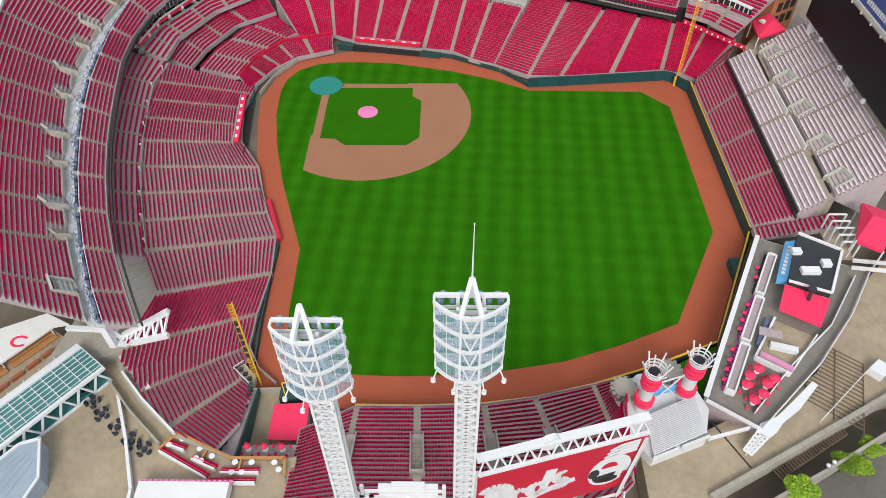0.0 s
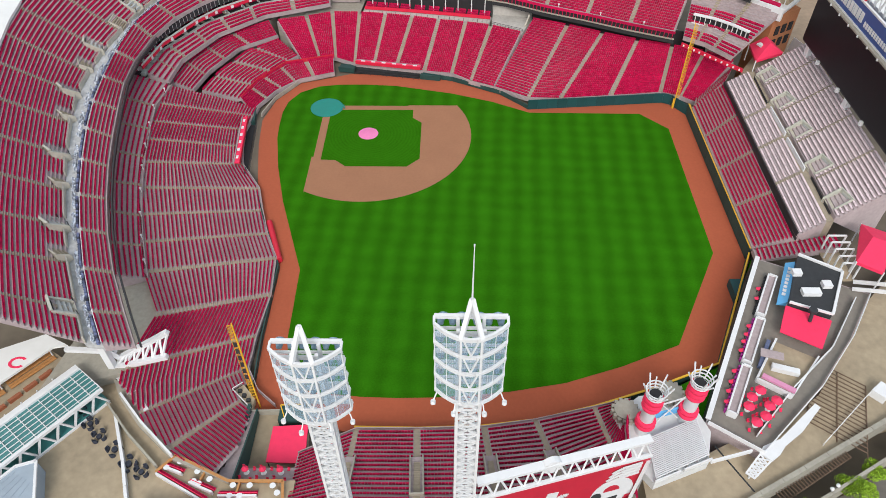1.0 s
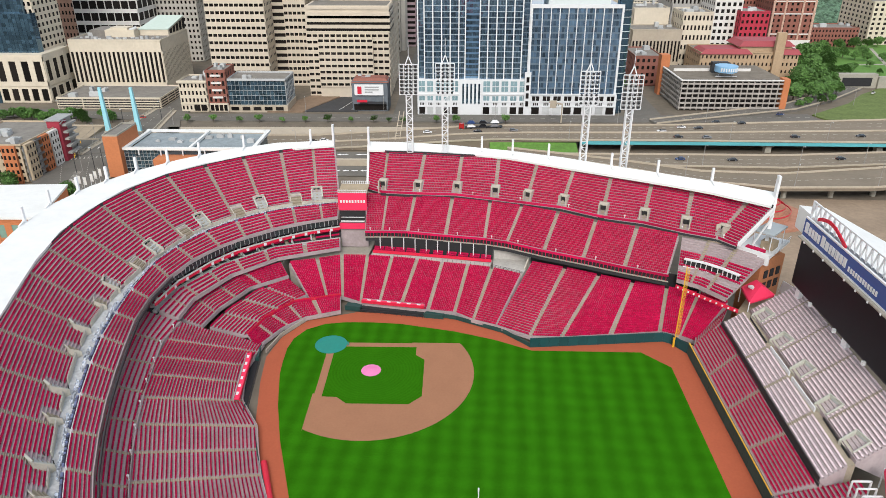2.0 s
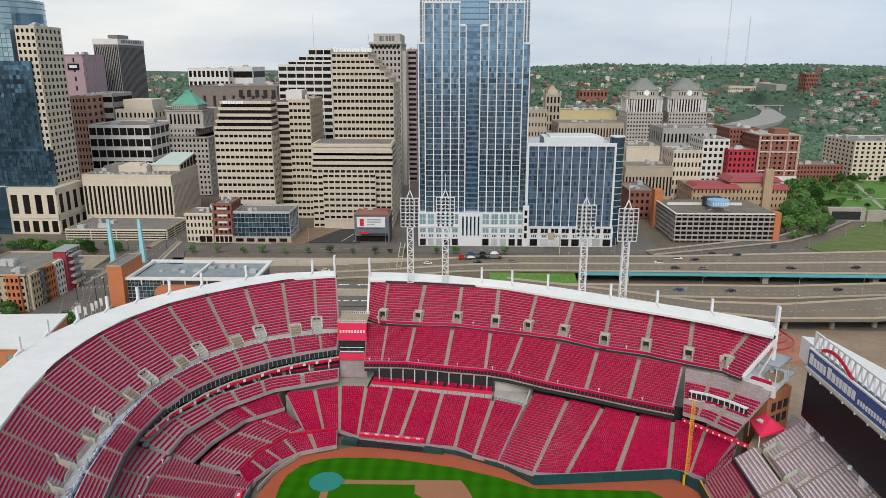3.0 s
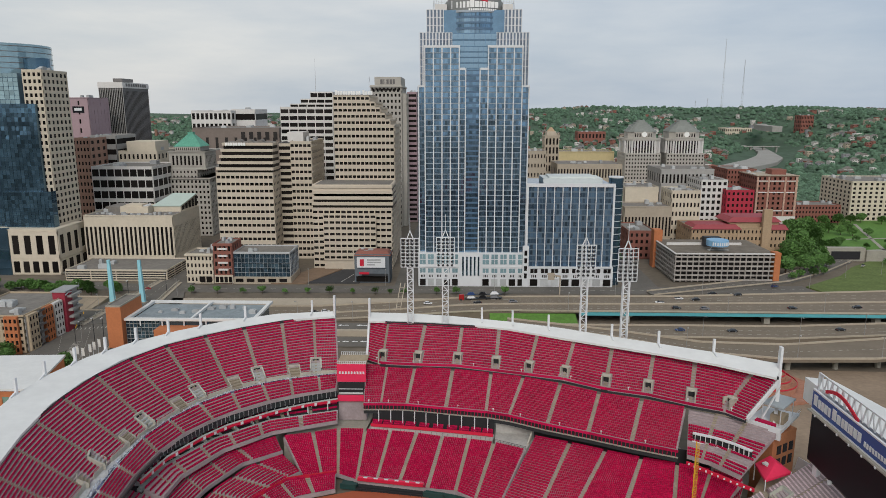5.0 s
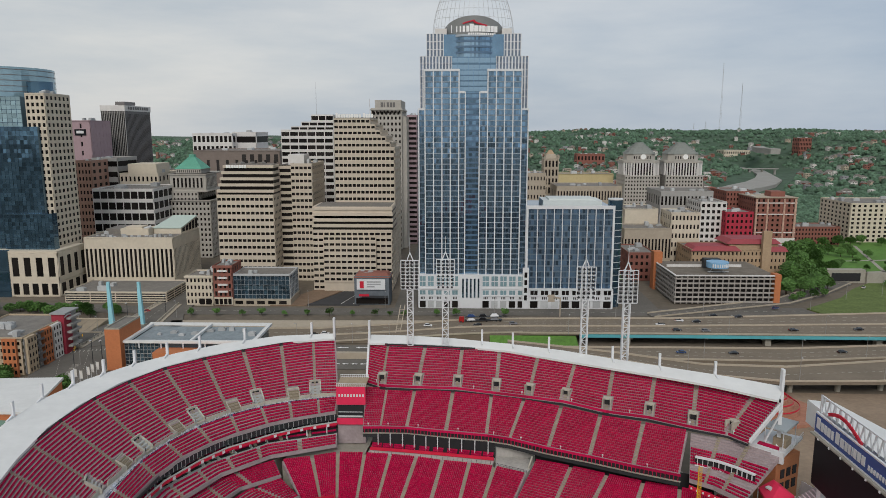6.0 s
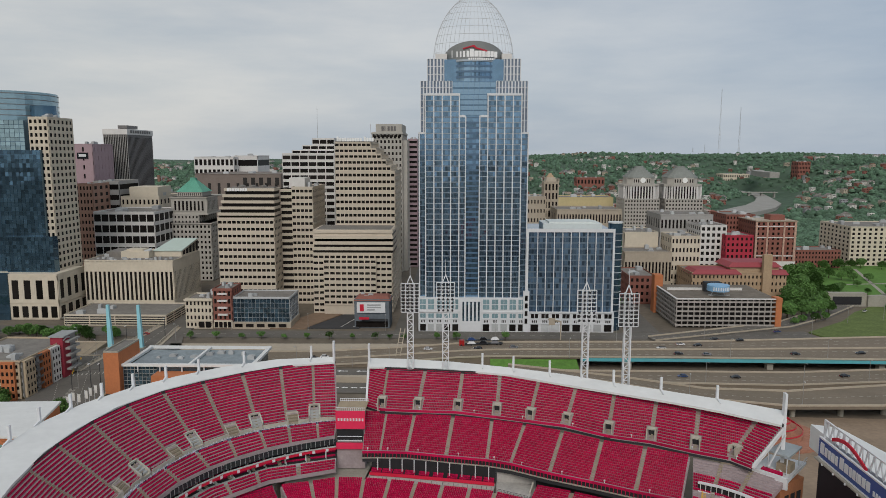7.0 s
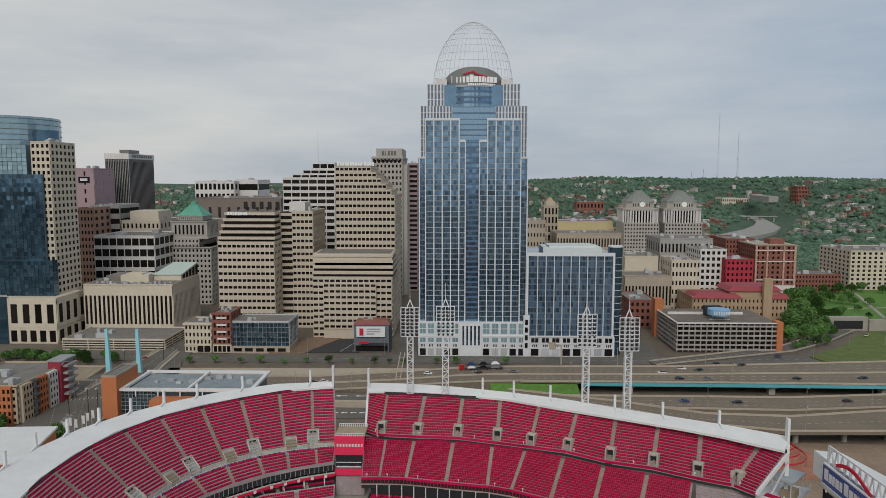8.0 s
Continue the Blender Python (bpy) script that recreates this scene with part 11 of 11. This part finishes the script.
flat("bank_verge", [(268, 248), (430, 250), (430, 342), (345, 342), (322, 322), (300, 296), (262, 266)], 0.2, mat("rough_grass", (0.11, 0.15, 0.04), 0.95, 0.25, 1.5, stain=0.25, stain_size=8), "rough green bank beside the tunnel ramp", "verge", thick=0.8)
for a, b in (((345, 378), (470, 402)), ((375, 430), (500, 446)), ((380, 378), (430, 512))):
    thing("park_path", Geo().beam((*a, 0.42), (*b, 0.42), 3.0, 0.1), pale_concrete, "pale path through the park lawn", "path", kind="structure")


# ---- hills and far town ----
def hill(x, y):
    t = min(max((y - 900) / 1500, 0), 1)
    t = t * t * (3 - 2 * t)
    top = 66 + 36 * min(max((x + 300) / 900, 0), 1)
    mid = 410 + 0.58 * (y - 865) if y < 1650 else 865
    open_valley = 1 - math.exp(-((x - mid) / 170) ** 2) * min(max((2300 - y) / 500, 0), 1)
    side = open_valley * 46 * math.exp(-((x - 1150) / 330) ** 2 - ((y - 1500) / 420) ** 2)
    t *= open_valley
    return t * top + side + t * 16 * noise.noise(Vector((x / 420, y / 420, 3.1))) + t * 5 * noise.noise(Vector((x / 120, y / 120, 7.7)))


# bluer green paints in the haze over the far hill ground
wood_green = mat("hill_ground_haze_tint", (0.062, 0.105, 0.066), 0.95, 0.2, 30.0, stain=0.25, stain_size=150)
g = Geo()
NX, NY = 90, 60
for j in range(NY + 1):
    y = 760 + (4800 - 760) * (j / NY) ** 1.4
    for i in range(NX + 1):
        x = -3600 + 8200 * i / NX
        g.v.append((x, y, hill(x, y) - 0.8 + (0.4 if y > 900 else 0)))
g.f = [(j * (NX + 1) + i, j * (NX + 1) + i + 1, (j + 1) * (NX + 1) + i + 1, (j + 1) * (NX + 1) + i) for j in range(NY) for i in range(NX)]
hills = thing("wooded_hills", g, wood_green, "long green wooded hills along the horizon", "hills", kind="structure")


def clump_mesh(count, place, sizes, seed):
    """Small uneven leaf clumps, joined."""
    rng = random.Random(seed)
    g = Geo()
    for _ in range(count):
        x, y, z = place(rng)
        s = rng.uniform(*sizes)
        for _ in range(3):
            dx, dy, dz, r = rng.uniform(-s, s) * 0.5, rng.uniform(-s, s) * 0.5, s * rng.uniform(0.2, 0.7), s * rng.uniform(0.4, 0.65)
            ring = [(x + dx + r * rng.uniform(0.75, 1.15) * math.cos(k * 1.047), y + dy + r * rng.uniform(0.75, 1.15) * math.sin(k * 1.047)) for k in range(6)]
            low = [(a, b, z + dz - r * 0.55) for a, b in ring]
            mid = [(x + dx + (a - x - dx) * 0.85, y + dy + (b - y - dy) * 0.85, z + dz + r * rng.uniform(0.15, 0.4)) for a, b in ring]
            g.add(low + mid + [(x + dx, y + dy, z + dz + r * 0.75)], [(k, (k + 1) % 6, 6 + (k + 1) % 6, 6 + k) for k in range(6)] + [(6 + k, 6 + (k + 1) % 6, 12) for k in range(6)])
    return g


def on_hill(rng):
    while True:
        y = 950 + 1900 * rng.random() ** 1.2
        x = rng.uniform(-0.55, 0.75) * (y + 170) + 36
        mid = 420 + 0.58 * (y - 865) if y < 1650 else 840
        if abs(x - mid) > 75 or y > 1900:
            return x, y, hill(x, y)


# leaf green shifted towards blue in place of distance haze
far_leaf = mat("far_woodland_haze_tint", (0.08, 0.142, 0.09), 0.9, 0.2, 10.0, island=0.4)
thing("hill_woods", clump_mesh(12500, on_hill, (5, 11), 11), far_leaf, "dense green woods over the far hills", "woods", kind="stuff")


def low_green(rng):
    while True:
        y = rng.uniform(520, 950)
        x = rng.uniform(0.36, 0.72) * (y + 170) + 36
        mid = 410 + 0.58 * (y - 865)
        if noise.noise(Vector((x / 90, y / 90, 1.0))) > -0.15 and abs(x - mid) > 60 and x > 300 + (y - 520) * 0.35 and not (250 < x < 545 and y < 610):
            return x, y, hill(x, y)


thing("valley_woods", clump_mesh(2000, low_green, (4, 8), 12), far_leaf, "green tree belts in the valley beside the highway", "woods", kind="stuff")

house_mix = mat("far_house_walls", (0.5, 0.46, 0.42), 0.9, 0.05, 5.0)
n, l = house_mix.node_tree.nodes, house_mix.node_tree.links
geo, ramp = n.new("ShaderNodeNewGeometry"), n.new("ShaderNodeValToRGB")
ramp.color_ramp.interpolation = "CONSTANT"
for k, (pos, col) in enumerate(((0.0, (0.62, 0.6, 0.56, 1)), (0.35, (0.26, 0.11, 0.085, 1)), (0.62, (0.42, 0.36, 0.28, 1)), (0.8, (0.3, 0.3, 0.31, 1)), (0.92, (0.27, 0.12, 0.09, 1)))):
    e = ramp.color_ramp.elements[k] if k < 2 else ramp.color_ramp.elements.new(pos)
    e.position, e.color = pos, col
l.new(geo.outputs["Random Per Island"], ramp.inputs["Fac"])
l.new(ramp.outputs[0], n["Principled BSDF"].inputs["Base Color"])
rng = random.Random(21)
g, gr, gw = Geo(), Geo(), Geo()
for k in range(2900):
    if k < 2300:
        x, y, z = on_hill(rng)
        w, d, h = rng.uniform(7, 15), rng.uniform(7, 14), rng.uniform(8, 16)
        h *= 0.75
        if noise.noise(Vector((x / 160, y / 160, 9.0))) < -0.04 + (0.16 if z > 58 else 0.0) + (0.2 if z > 85 else 0.0):
            continue
    else:
        y = rng.uniform(620, 1150)
        x = rng.uniform(-0.55, 0.36) * (y + 170) + 36
        z = hill(x, y)
        w, d, h = rng.uniform(10, 30), rng.uniform(10, 30), rng.uniform(6, 24) if x < 400 else rng.uniform(6, 14)
    g.box(x - w / 2, x + w / 2, y - d / 2, y + d / 2, z - 2, z + h)
    if h < 11:
        gr.hexa([(x - w / 2 - 0.3, y - d / 2 - 0.3, z + h), (x + w / 2 + 0.3, y - d / 2 - 0.3, z + h), (x + w / 2 + 0.3, y + d / 2 + 0.3, z + h), (x - w / 2 - 0.3, y + d / 2 + 0.3, z + h)],
                [(x - 0.1, y - d / 2 - 0.3, z + h + w * 0.3), (x + 0.1, y - d / 2 - 0.3, z + h + w * 0.3), (x + 0.1, y + d / 2 + 0.3, z + h + w * 0.3), (x - 0.1, y + d / 2 + 0.3, z + h + w * 0.3)])
    nx, nz = int(w / 2.6), int(h / 3.1)
    for i in range(nx):
        for j in range(nz):
            gw.box(x - w / 2 + (i + 0.3) * w / nx, x - w / 2 + (i + 0.75) * w / nx, y - d / 2 - 0.12, y - d / 2 + 0.05, z + (j + 0.25) * h / nz, z + (j + 0.7) * h / nz)
far = thing("far_houses", g, house_mix, "many small far houses and blocks on the slopes", "houses", kind="stuff")
part("gable_roofs", gr, roof_felt, far, "grey gable roofs", "stuff")
part("far_windows", gw, dark_glass, far, "small dark windows", "stuff")

# the far highway that climbs the valley
pale_road = mat("pale_far_road", (0.31, 0.3, 0.275), 0.9, 0.08, 4.0, stain=0.12, stain_size=40)
road("valley_highway", [(330, 700), (398, 865), (441, 969), (504, 1096), (568, 1185), (634, 1272), (701, 1387), (764, 1522), (800, 1640), (816, 1785)],
     [(362, 700), (424, 865), (457, 933), (513, 1030), (590, 1110), (660, 1195), (730, 1320), (790, 1500), (842, 1660), (850, 1840)], 8.0, "pale highway curving up the far valley", pale_road, rail=False, thick=9)
road("valley_bridge", [(735, 1612), (850, 1612)], [(735, 1600), (850, 1600)], 17, "pale bridge across the far valley", pale_road, rail=False, thick=2.0)
for k in range(4):
    part("bridge_pier", Geo().box(745 + 32 * k, 749 + 32 * k, 1603, 1609, 0, 15.5), pale_road, bpy.data.objects["valley_bridge"], "bridge pier")
road("upper_highway", [(835, 1620), (852, 1750), (905, 1900)], [(860, 1620), (880, 1750), (935, 1890)], 66, "pale highway climbing the far hill", pale_road, rail=False, thick=14)
for x, y, h in ((1142, 2800, 385), (1225, 2800, 305), (1100, 2850, 150), (1050, 2850, 140)):
    mast = thing("radio_mast", None, None, "thin far lattice radio mast on the hill", "mast", "radio masts")
    gm = Geo()
    for a in (0, 2.09, 4.19):
        gm.beam((x + 5 * math.cos(a), y + 5 * math.sin(a), 90), (x + 0.6 * math.cos(a), y + 0.6 * math.sin(a), h), 0.4)
    part("legs", gm, unit_grey, mast)
    gm = Geo()
    for k in range(int((h - 90) / 14)):
        r = 5 - 4.4 * k * 14 / (h - 90)
        for a in (0, 2.09, 4.19):
            gm.beam((x + r * math.cos(a), y + r * math.sin(a), 90 + 14 * k), (x + r * math.cos(a + 2.09), y + r * math.sin(a + 2.09), 97 + 14 * k), 0.22)
    part("bracing", gm, unit_grey, mast)
